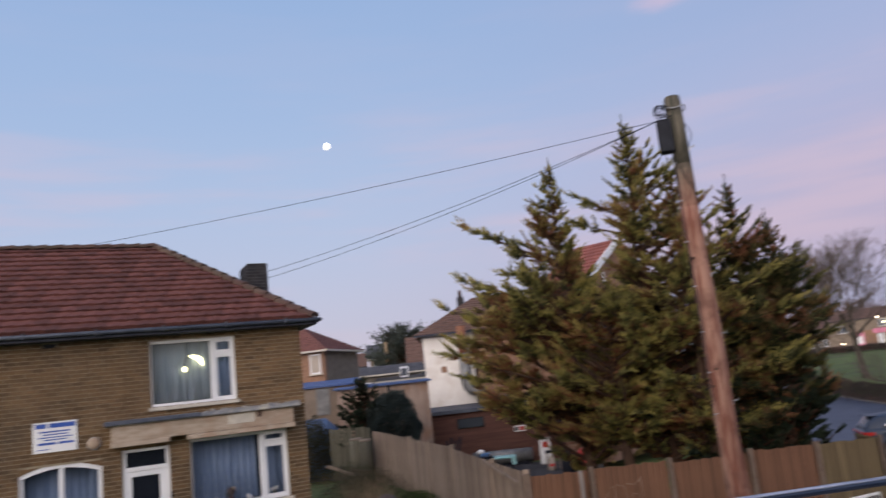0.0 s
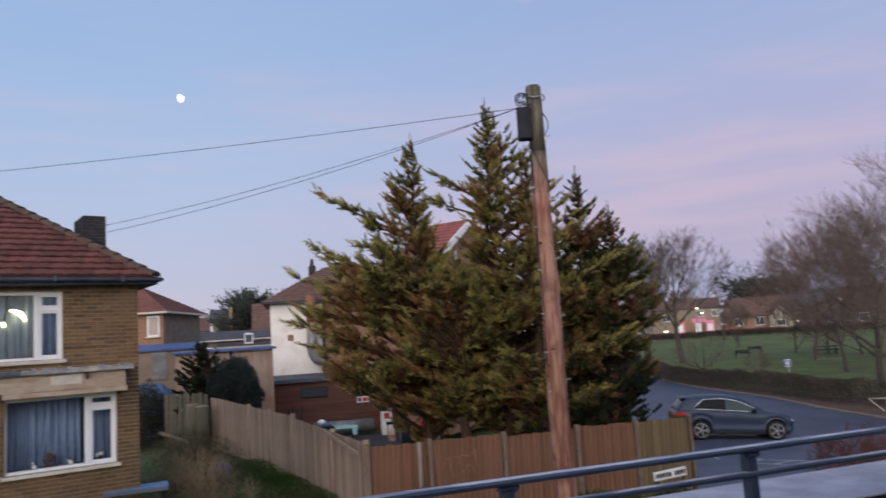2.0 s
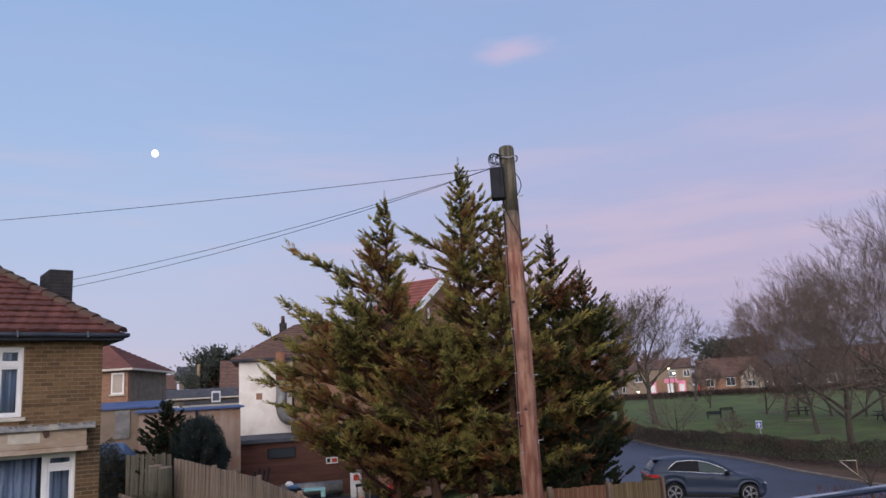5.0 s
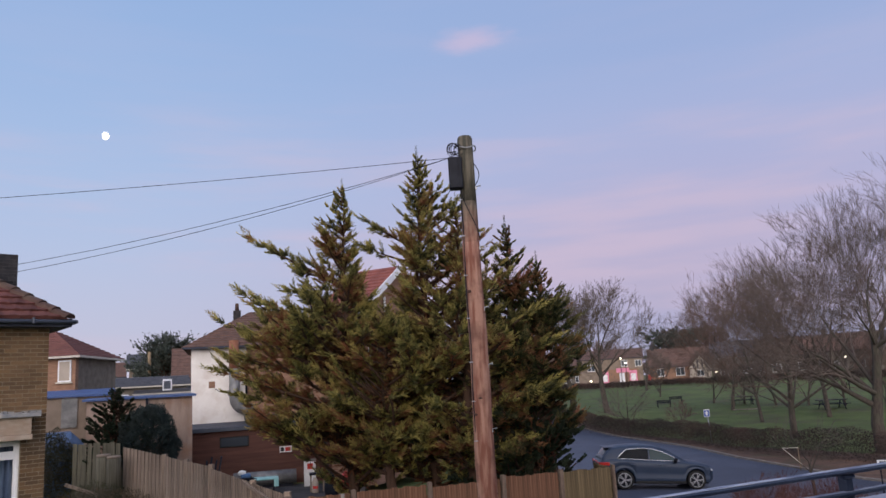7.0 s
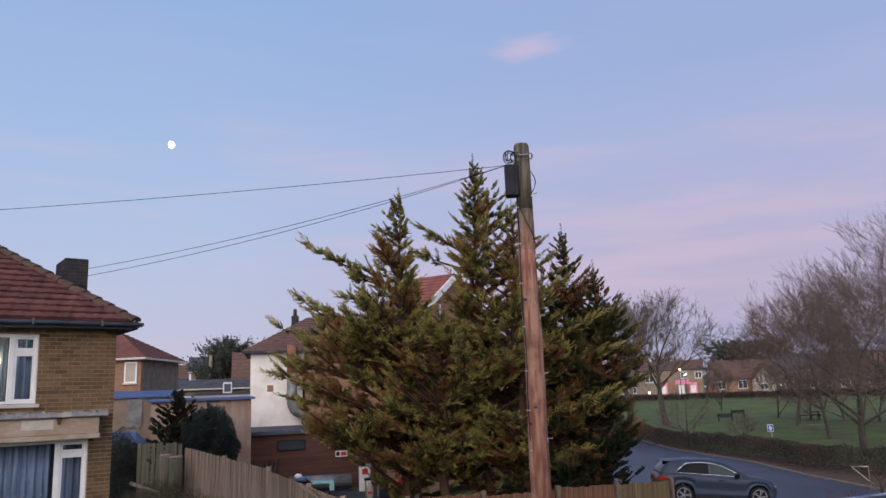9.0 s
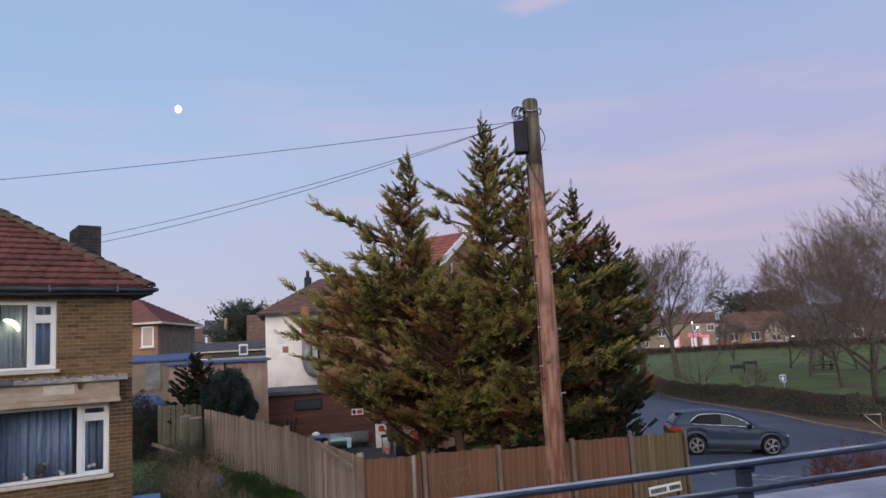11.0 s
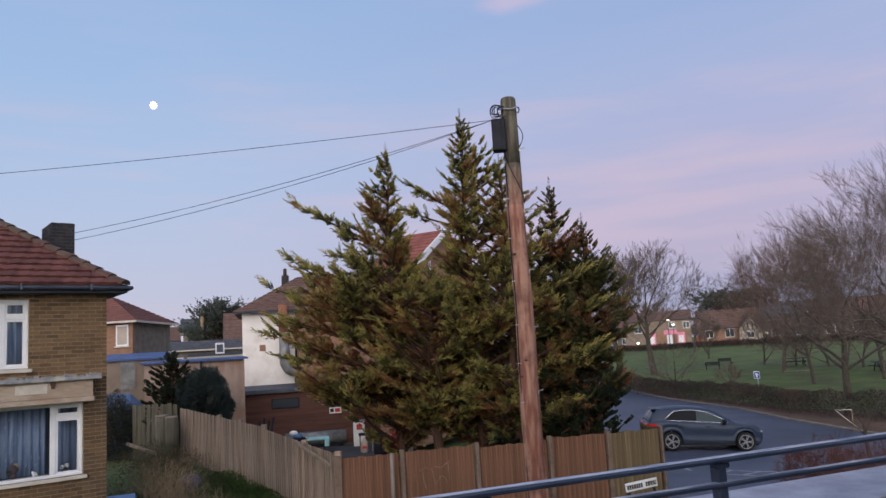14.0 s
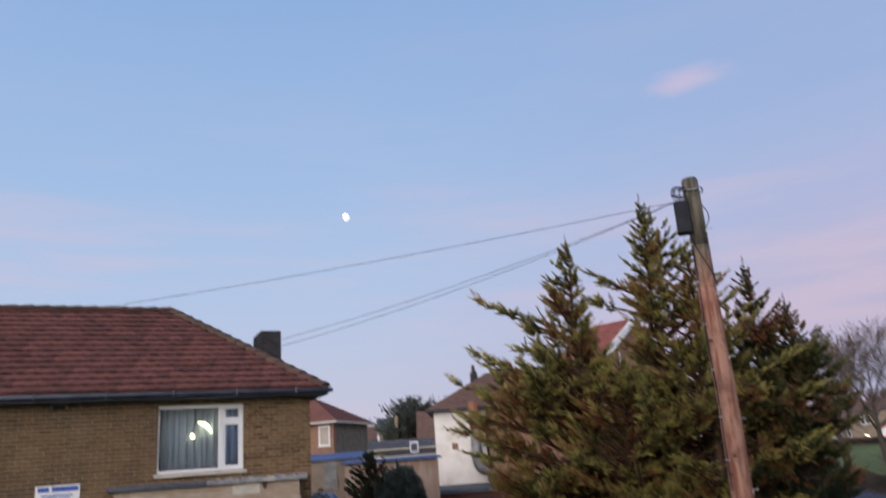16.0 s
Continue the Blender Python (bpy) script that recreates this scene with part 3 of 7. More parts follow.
house, front_wall, house_roof = build_house()
net_curtain(None, 1.24, 2.32, 4.20, 5.44, 0.24, WARM_CURTAIN, "net curtain in the lit bedroom window, paled as if lamplit")
net_curtain(None, 2.44, 2.78, 4.20, 5.44, 0.24, CURTAIN, "grey net curtain behind the narrow sash")
net_curtain(None, 1.90, 3.18, 2.16, 3.45, 0.40, CURTAIN, "blue-grey net curtain behind the parlour window")
net_curtain(None, 3.32, 3.74, 2.14, 3.45, 0.42, CURTAIN, "blue-grey net curtain behind the parlour window")
net_curtain(None, -1.05, 0.20, 1.95, 3.2, 0.40, CURTAIN, "grey net curtain behind the arched window")


# ---- the pole with its cables ----
POLE = polar(-18.85, 14.0)


def build_pole():
    base = gz(POLE.x, POLE.y)
    p = thing("telegraph_pole", Matrix.Translation((POLE.x, POLE.y, 0)) @ pose(0, 0, 0, 0, 0, -18.85), "tall reddish wooden telegraph pole with steel steps", "pole")
    top = 8.74
    bm = bmesh.new()
    zs = [base - 0.3 + (top - 2.1 - base + 0.3) * k / 20 for k in range(21)]
    tube(bm, [(0.01 * math.sin(z * 1.7), 0, z) for z in zs], [0.195 - 0.045 * (z - base) / (top - base) + 0.004 * math.sin(z * 5.1) for z in zs], 20)
    shaft = part("shaft", bm, POLE_WOOD, p)
    rng = random.Random(8)
    for k in range(8):
        z = base + 2.2 + 4.2 * k / 8 + rng.uniform(-0.22, 0.22)
        a = rng.uniform(-2.9, -0.25)
        r = 0.195 - 0.045 * (z - base) / (top - base)
        bm = bmesh.new()
        sphere(bm, (0, 0, 0), 0.028 * rng.uniform(0.6, 1.5), 8, 0.25, 1.3, 0.7)
        knot = part("knot", bm, BARK_DARK, shaft)
        knot.matrix_local = Matrix.Translation((r * math.cos(a), r * math.sin(a), z)) @ Matrix.Rotation(a, 4, "Z")
    bm = bmesh.new()
    for k in range(8):
        za, zb = top - 2.1 + 0.1 * k, top - 2.1 + 0.1 * (k + 1)
        tube(bm, [(0.01 * math.sin(z * 1.7) * (top - 1.3 - z) / 0.8, 0, z) for z in (za, zb)], [0.1625 - 0.0105 * k / 8, 0.1625 - 0.0105 * (k + 1) / 8], 20, False)
        part("weathered_length", bm, pole_mat(1 - (k + 1) / 9), shaft)
        bm = bmesh.new()
    tube(bm, [(0, 0, top - 1.3), (0, 0, top - 0.6), (0, 0, top - 0.04), (0, 0, top)], [0.152, 0.149, 0.145, 0.128], 20)
    part("pole_head", bm, POLE_TOP, p, "dark mossy pole head")
    bm = bmesh.new()
    box(bm, -0.345, -0.08, -0.22, -0.02, top - 1.07, top - 0.44, 0.02)
    bx = part("cable_box", bm, BLACK, p, "black plastic cable distribution box")
    boxpart("box_lid", (-0.335, -0.16, -0.235, -0.22, top - 1.05, top - 0.46), BLACK, bx, 0.006)
    # steps and staples
    for k, z in enumerate((7.72, 6.55, 5.40, 4.35, 3.2)):
        bm = bmesh.new()
        tube(bm, ((0.12, -0.05, z), (0.24, -0.07, z + 0.01)), 0.010, 6)
        box(bm, 0.235, 0.245, -0.08, -0.06, z - 0.01, z + 0.035, 0.002)
        box(bm, 0.14, 0.17, -0.07, -0.05, z - 0.06, z, 0.002)
        part("step_iron", bm, STEEL, p)
    for z in (7.45, 6.75, 6.0, 5.2, 4.4, 3.7, 3.0):
        boxpart("staple", (-0.18, -0.11, -0.16, -0.14, z, z + 0.018), STEEL, p, 0.003)
    bm = bmesh.new()
    tube(bm, [(-0.14 + 0.012 * math.sin(z * 3), -0.10, z) for z in [base + 0.2 + 0.3 * k for k in range(25)]], 0.012, 6)
    part("down_cable", bm, BLACK, p)
    bm = bmesh.new()
    tube(bm, [(-0.13 + 0.30 * smooth01(k / 14, 0, 1), -0.175 + 0.03 * k / 14, top - 1.05 - 1.05 * k / 14) for k in range(15)], 0.009, 6)
    part("slack_cable", bm, BLACK, p)
    # loops round the head
    rng = random.Random(3)
    for k in range(7):
        cx, cz, r = rng.uniform(-0.26, -0.08), top - 0.3 + rng.uniform(-0.05, 0.05), rng.uniform(0.06, 0.13)
        bm = bmesh.new()
        tube(bm, [(cx + r * math.cos(t), -0.15 + 0.06 * math.sin(2 * t), cz + r * math.sin(t)) for t in [0.35 * j for j in range(16)]], 0.008, 5)
        part("cable_loop", bm, BLACK, p)
    bm = bmesh.new()
    tube(bm, [(0.17 * math.cos(t) + 0.03, 0.17 * math.sin(t), top - 0.24 - 0.03 * math.sin(3 * t)) for t in [math.tau * j / 16 for j in range(17)]], 0.013, 6)
    part("strap", bm, STEEL, p)
    bm = bmesh.new()
    tube(bm, [(0.14 + 0.09 * math.sin(math.pi * j / 10), -0.05, top - 0.55 - 0.45 * j / 10) for j in range(11)], 0.009, 5)
    part("cable_loop", bm, BLACK, p)
    return top


pole_top = build_pole()


def wire(a, b, sag, r=0.006, label="thin black overhead telephone wire"):
    a, b = Vector(a), Vector(b)
    bm = bmesh.new()
    pts = []
    for k in range(25):
        t = k / 24
        q = a.lerp(b, t)
        q.z -= sag * 4 * t * (1 - t)
        pts.append(q)
    tube(bm, pts, r, 5)
    ob = part("overhead_wire", bm, BLACK)
    tagged(ob, label, "cable", "overhead wires")


BOXTOP = polar(-17.6, 13.8, pole_top - 0.46)
wire(BOXTOP, HOUSE @ Vector((-0.8, 4.2, 8.15)), 0.10)
wire(BOXTOP, HOUSE @ Vector((4.16, 2.9, 7.27)), 0.15)
wire(BOXTOP, HOUSE @ Vector((4.16, 2.9, 7.10)), 0.17)
wire(polar(-17.7, 13.8, pole_top - 1.0), polar(-13.3, 32.9, 9.1), 0.12)


# ---- fences ----
def board_run(parent, a, b, top, board, material, rng, uneven, lean=0.0, name="board"):
    """Upright feather-edged boards along a bay from a to b."""
    a, b = Vector(a), Vector(b)
    d = (b - a)
    n = max(1, round(d.length / board))
    ang = math.atan2(d.y, d.x)
    for k in range(n):
        p = a.lerp(b, (k + 0.5) / n)
        hgt = top + rng.uniform(-uneven, uneven)
        bm = bmesh.new()
        w = d.length / n * 0.5
        box(bm, -w * 0.99, w * 0.96, -0.006, 0.008, 0.05, hgt)
        for v in bm.verts:
            if v.co.x > 0:
                v.co.y -= 0.014
        ob = part(name, bm, material, parent)
        ob.matrix_local = pose(p.x, p.y, gz(p.x, p.y), rng.uniform(-lean, lean), rng.uniform(-lean, lean) * 0.5, math.degrees(ang))


def build_front_fence():
    rng = random.Random(11)
    f = thing("front_fence", Matrix(), "orange-brown close-boarded timber fence with concrete posts", "fence")
    o, ux = facing(2.7, 17.2).translation, Vector((math.cos(radians(2.7)), math.sin(radians(2.7)), 0))
    spots = [17.2 * math.tan(radians(t + 2.7)) for t in (4.3, 9.05, 14.6, 20.0, 24.2, 27.95)]
    pts = [o + ux * s for s in spots]
    for i, p in enumerate(pts):
        w = 0.09 if not i else 0.03 if i == 5 else 0.05
        post = boxpart("post", (-w, w, -0.09, 0.04, -0.2, 1.86), FENCE_POST, f, 0.012)
        post.matrix_local = pose(p.x, p.y, gz(p.x, p.y), 0, 0, 2.7)
    for i, (a, b) in enumerate(zip(pts, pts[1:])):
        d = (b - a).normalized()
        board_run(f, a + d * 0.08, b - d * 0.08, 1.80 - (0.05 if i == 2 else 0), 0.13, FENCE_OLIVE if i == 4 else FENCE_NEW, rng, 0.018, 0.25)
        for z in (0.5, 1.5):
            r = boxpart("rail", (0.05, (b - a).length - 0.05, 0.02, 0.08, z, z + 0.07), FENCE_NEW, f)
            r.matrix_local = pose(a.x, a.y, gz(a.x, a.y), 0, 0, 2.7)
    # thin galvanised pipe before the fence
    bm = bmesh.new()
    p = o + ux * (17.2 * math.tan(radians(8.19 + 2.7))) - Vector((0, 0.2, 0))
    tube(bm, ((p.x, p.y, 0), (p.x, p.y, 1.82)), 0.045, 10)
    tagged(part("pipe_post", bm, KERB), "slim grey metal pipe post before the fence", "post")
    # the return leg that runs back from the road corner
    a = pts[-1]
    b = Vector(xy(-26.6, 22.5)).to_3d()
    g = thing("return_fence", Matrix(), "green-stained timber fence running back along the road", "fence")
    board_run(g, a, b, 1.76, 0.13, FENCE_OLIVE, rng, 0.02)


def build_garden_fence():
    rng = random.Random(12)
    f = thing("garden_fence", Matrix(), "old grey leaning close-boarded garden fence", "fence")
    line = [xy(-4.25, 17.7), xy(-1.87, 20.4), xy(0.95, 24.0), xy(2.6, 25.6), xy(4.02, 27.0), xy(6.6, 28.8)]
    tops = [1.86, 1.86, 1.9, 1.9, 1.88, 1.80]
    pts = [Vector(p).to_3d() for p in line]
    for i, (a, b) in enumerate(zip(pts, pts[1:])):
        board_run(f, a, b, tops[i], 0.2, FENCE_OLD, rng, 0.006, 0.2)
        post = boxpart("post", (-0.06, 0.06, -0.1, 0.05, -0.2, tops[i] + 0.06), FENCE_OLD, f, 0.01)
        post.matrix_local = pose(a.x + 0.02, a.y, gz(a.x, a.y), 0, 0, 70)
    # a loose leaning rail by the corner
    for z, tilt in ((1.62, -4),):
        r = boxpart("rail", (0.0, 3.4, -0.03, 0.03, 0, 0.07), FENCE_OLD, f)
        a = Vector(xy(-4.0, 17.6))
        b = pts[1]
        r.matrix_local = pose(a.x - 0.1, a.y - 0.1, gz(a.x, a.y) + z, 0, tilt, math.degrees(math.atan2(b.y - a.y, b.x - a.x)))
    g = thing("broken_fence", Matrix(), "broken grey fence boards at the end of the garden", "fence")
    a, b = Vector(xy(6.75, 29.2)).to_3d(), Vector(xy(9.7, 30.6)).to_3d()
    board_run(g, a, b, 2.0, 0.2, MOSSY_FENCE, rng, 0.03, 2.0)


build_front_fence()
build_garden_fence()


# ---- moon ----
def build_moon():
    m = Matrix.Translation(polar(8.19, 2500 * math.cos(radians(18.63)), 4 + 2500 * math.sin(radians(18.63)))) @ pose(0, 0, 0, 18.6, 0, 8.2)
    bm = bmesh.new()
    sphere(bm, (0, 0, 0), 12.3, 32)
    for v in bm.verts:
        if v.co.x < 0:
            v.co.x *= 0.72
    ob = part("moon", bm, glow_mat("moonlight", (1.0, 0.97, 0.9), 1.0))
    ob.matrix_world = m
    tagged(ob, "pale gibbous moon in the evening sky", "moon", kind="structure")


build_moon()


# ---- foliage ----
def leaf_mat(name, dark, light, brown, brown_amount, patch=0.7):
    m = bpy.data.materials.new(name)
    m.use_nodes = True
    nt = m.node_tree
    N, L = nt.nodes.new, nt.links.new
    p = nt.nodes["Principled BSDF"]
    p.inputs["Roughness"].default_value, p.inputs["Specular IOR Level"].default_value = 0.75, 0.2
    geo, tc = N("ShaderNodeNewGeometry"), N("ShaderNodeTexCoord")
    a = N("ShaderNodeMixRGB")
    a.inputs[1].default_value, a.inputs[2].default_value = (*dark, 1), (*light, 1)
    n = N("ShaderNodeTexNoise")
    n.inputs["Scale"].default_value, n.inputs["Detail"].default_value = 3.2, 3
    L(tc.outputs["Object"], n.inputs["Vector"])
    ad = N("ShaderNodeMath")
    ad.operation = "MULTIPLY_ADD"
    L(geo.outputs["Random Per Island"], ad.inputs[0])
    ad.inputs[1].default_value = 0.55
    sub = N("ShaderNodeMath")
    sub.operation = "MULTIPLY_ADD"
    sub.inputs[1].default_value, sub.inputs[2].default_value = 3.0, -1.28
    L(n.outputs[0], sub.inputs[0])
    L(sub.outputs[0], ad.inputs[2])
    ad.use_clamp = True
    L(ad.outputs[0], a.inputs[0])
    n2 = N("ShaderNodeTexNoise")
    n2.inputs["Scale"].default_value, n2.inputs["Detail"].default_value = patch, 4
    L(tc.outputs["Object"], n2.inputs["Vector"])
    r = N("ShaderNodeMapRange")
    r.inputs["From Min"].default_value, r.inputs["From Max"].default_value, r.inputs["To Max"].default_value = 0.5, 0.62, brown_amount
    L(n2.outputs[0], r.inputs["Value"])
    b = N("ShaderNodeMixRGB")
    b.inputs[2].default_value = (*brown, 1)
    L(r.outputs[0], b.inputs[0]), L(a.outputs[0], b.inputs[1])
    L(b.outputs[0], p.inputs["Base Color"])
    tr, ms = N("ShaderNodeBsdfTranslucent"), N("ShaderNodeMixShader")
    L(b.outputs[0], tr.inputs["Color"])
    ms.inputs[0].default_value = 0.4
    L(p.outputs[0], ms.inputs[1]), L(tr.outputs[0], ms.inputs[2])
    L(ms.outputs[0], nt.nodes["Material Output"].inputs["Surface"])
    return m


CYPRESS = leaf_mat("cypress_leaf", (0.046, 0.055, 0.03), (0.215, 0.19, 0.07), (0.33, 0.135, 0.075), 0.9)
# yellower new growth, brightened further so the colour carries light on the tips
CYPRESS_TIP = leaf_mat("cypress_lit_new_growth", (0.15, 0.155, 0.058), (0.52, 0.43, 0.13), (0.34, 0.18, 0.08), 0.5)
CYPRESS_DARK = leaf_mat("dark_cypress_leaf", (0.03, 0.042, 0.025), (0.085, 0.097, 0.04), (0.15, 0.075, 0.04), 0.4)
YEW = leaf_mat("dark_evergreen_leaf", (0.03, 0.042, 0.03), (0.055, 0.075, 0.045), (0.05, 0.025, 0.015), 0.3)
BARK = mat("cypress_bark", (0.05, 0.028, 0.02), (0.085, 0.048, 0.032), 5, 0.95, bump=0.6, stretch=(3, 3, 0.5))
DEAD = leaf_mat("dead_cypress_spray", (0.10, 0.042, 0.024), (0.22, 0.088, 0.042), (0.14, 0.08, 0.045), 0.5)
TWIG = mat("winter_bark", (0.10, 0.079, 0.068), (0.15, 0.118, 0.10), 4, 0.95, bump=0.3)
TWIG_RED = mat("reddish_twig", (0.105, 0.068, 0.055), (0.155, 0.10, 0.08), 4, 0.95, bump=0.2)
WINTER_TRUNK = mat("winter_trunk_bark", (0.05, 0.041, 0.035), (0.088, 0.072, 0.06), 5, 0.95, bump=0.6, stretch=(3, 3, 0.6), stain=(0.06, 0.064, 0.042), stain_scale=1.2)
TWIG_CRIMSON = mat("crimson_stem", (0.105, 0.045, 0.038), (0.165, 0.07, 0.055), 4, 0.9, bump=0.2)
TWIG_TAN = mat("dry_stem", (0.17, 0.125, 0.08), (0.27, 0.2, 0.13), 4, 0.95, bump=0.2)
BLUE_YEW = leaf_mat("bluish_evergreen_leaf", (0.035, 0.05, 0.05), (0.06, 0.078, 0.074), (0.06, 0.06, 0.05), 0.3)
# evergreen leaf made paler and greyer: distance haze painted into the colour
HAZE_GREEN = leaf_mat("haze_paled_evergreen_leaf", (0.08, 0.097, 0.085), (0.135, 0.15, 0.125), (0.09, 0.08, 0.06), 0.3)
HEDGE = leaf_mat("winter_hedge_leaf", (0.042, 0.033, 0.028), (0.07, 0.053, 0.046), (0.12, 0.072, 0.062), 0.9, 0.3)
BRAMBLE = leaf_mat("bramble_leaf", (0.034, 0.04, 0.022), (0.10, 0.095, 0.05), (0.17, 0.115, 0.078), 0.95, 0.7)
UNDERGROWTH = leaf_mat("dark_undergrowth_leaf", (0.032, 0.036, 0.024), (0.07, 0.068, 0.044), (0.10, 0.07, 0.05), 0.6, 0.8)
LAWN_TUFT = leaf_mat("grass_blade", (0.03, 0.055, 0.014), (0.075, 0.125, 0.03), (0.08, 0.07, 0.035), 0.5, 0.6)


def blades(name, base, way, length, width, material, parent, rng):
    """Many small pointed leaves: base points, directions, lengths and widths in arrays."""
    n = len(base)
    way = way / np.linalg.norm(way, axis=1)[:, None]
    ref = rng.normal(size=(n, 3))
    side = np.cross(way, ref)
    side /= np.linalg.norm(side, axis=1)[:, None] + 1e-9
    v = np.empty((n, 3, 3))
    v[:, 0], v[:, 1], v[:, 2] = base + side * (width / 2)[:, None], base + way * length[:, None], base - side * (width / 2)[:, None]
    me = bpy.data.meshes.new(name)
    me.vertices.add(n * 3)
    me.vertices.foreach_set("co", v.ravel())
    me.loops.add(n * 3)
    me.loops.foreach_set("vertex_index", np.arange(n * 3))
    me.polygons.add(n)
    me.polygons.foreach_set("loop_start", np.arange(n) * 3)
    me.polygons.foreach_set("loop_total", np.full(n, 3))
    me.update()
    me.validate()
    me.materials.append(material)
    ob = new(name, me)
    ob.parent = parent
    return ob


class Tubes:
    """Collects tapered tubes into one mesh."""
    def __init__(self, sides=4):
        self.v, self.f, self.sides = [], [], sides

    def add(self, pts, radii):
        s = self.sides
        start = len(self.v)
        for i, p in enumerate(pts):
            d = (pts[min(i + 1, len(pts) - 1)] - pts[max(i - 1, 0)])
            d = d.normalized() if d.length > 1e-9 else Vector((0, 0, 1))
            up = Vector((0, 0, 1)) if abs(d.z) < 0.9 else Vector((1, 0, 0))
            a = d.cross(up).normalized()
            b = a.cross(d)
            for k in range(s):
                t = math.tau * k / s
                self.v.append(p + (a * math.cos(t) + b * math.sin(t)) * radii[i])
        for i in range(len(pts) - 1):
            for k in range(s):
                q = start + i * s
                self.f.append((q + k, q + (k + 1) % s, q + s + (k + 1) % s, q + s + k))

    def done(self, name, material, parent):
        return raw(name, self.v, self.f, material, parent, smooth=True)


# hollows in the row where the inner limbs or the house behind show
HOLLOWS = [(polar(-10.7, d, 4.1), 0.6) for d in (18.0, 18.6, 19.2, 19.8)] + [(polar(-9.6, d, 4.45), 0.42) for d in (18.4, 19.0, 19.6)] + [(polar(-12.4, d, 3.3), 0.5) for d in (18.2, 18.8, 19.4)] + [(polar(-11.9, d, 7.0), 0.45) for d in (19.0, 19.6, 20.2, 20.8, 21.4, 22.0)] + [(polar(-12.7, d, 7.05), 0.36) for d in (19.6, 20.2, 20.8, 21.4)]


def plumes(rng, q, way, flat, length, fine):
    """Flat, leaf-shaped sprays: base points, directions, plane vectors and lengths; gives blade bases, directions, lengths, widths and how far out each sits."""
    pairs = max(3, int(9 * fine))
    u = np.linspace(0.06, 0.97, pairs)
    sign = np.array([-1.0, 1.0])
    n = len(q)
    U = np.broadcast_to(u[None, :, None], (n, pairs, 2))
    S = np.broadcast_to(sign[None, None, :], (n, pairs, 2))
    L = length[:, None, None]
    up = np.array([0.0, 0.0, 1.0])
    base = q[:, None, None, :] + way[:, None, None, :] * (U * L)[..., None] + up * (0.10 * L * U * U)[..., None]
    stem = way[:, None, None, :] + up * (0.2 * U)[..., None]
    out = stem * 0.8 + flat[:, None, None, :] * (S * (0.75 - 0.45 * U))[..., None] + rng.normal(scale=0.14, size=(n, pairs, 2, 3))
    out /= np.linalg.norm(out, axis=-1)[..., None]
    ln = L * (0.09 + 0.30 * (1 - U) ** 0.75 * np.minimum(1, 0.45 + U * 2.2)) * rng.uniform(0.75, 1.2, (n, pairs, 2)) + 0.03
    # each sprig carries two smaller ones near its end
    twig = base + out * (ln * 0.45)[..., None]
    o2 = out * 0.8 + stem * 0.55 + rng.normal(scale=0.2, size=out.shape)
    o3 = out * 0.9 - stem * 0.25 + rng.normal(scale=0.25, size=out.shape)
    B = np.concatenate([x.reshape(-1, 3) for x in (base, twig, twig)])
    W = np.concatenate([x.reshape(-1, 3) for x in (out, o2, o3)])
    LN = np.concatenate([ln.ravel(), ln.ravel() * 0.62, ln.ravel() * 0.5])
    OUT = np.concatenate([(U + 0.35 * (ln / L)).ravel()] * 3)
    return B, W, LN, OUT


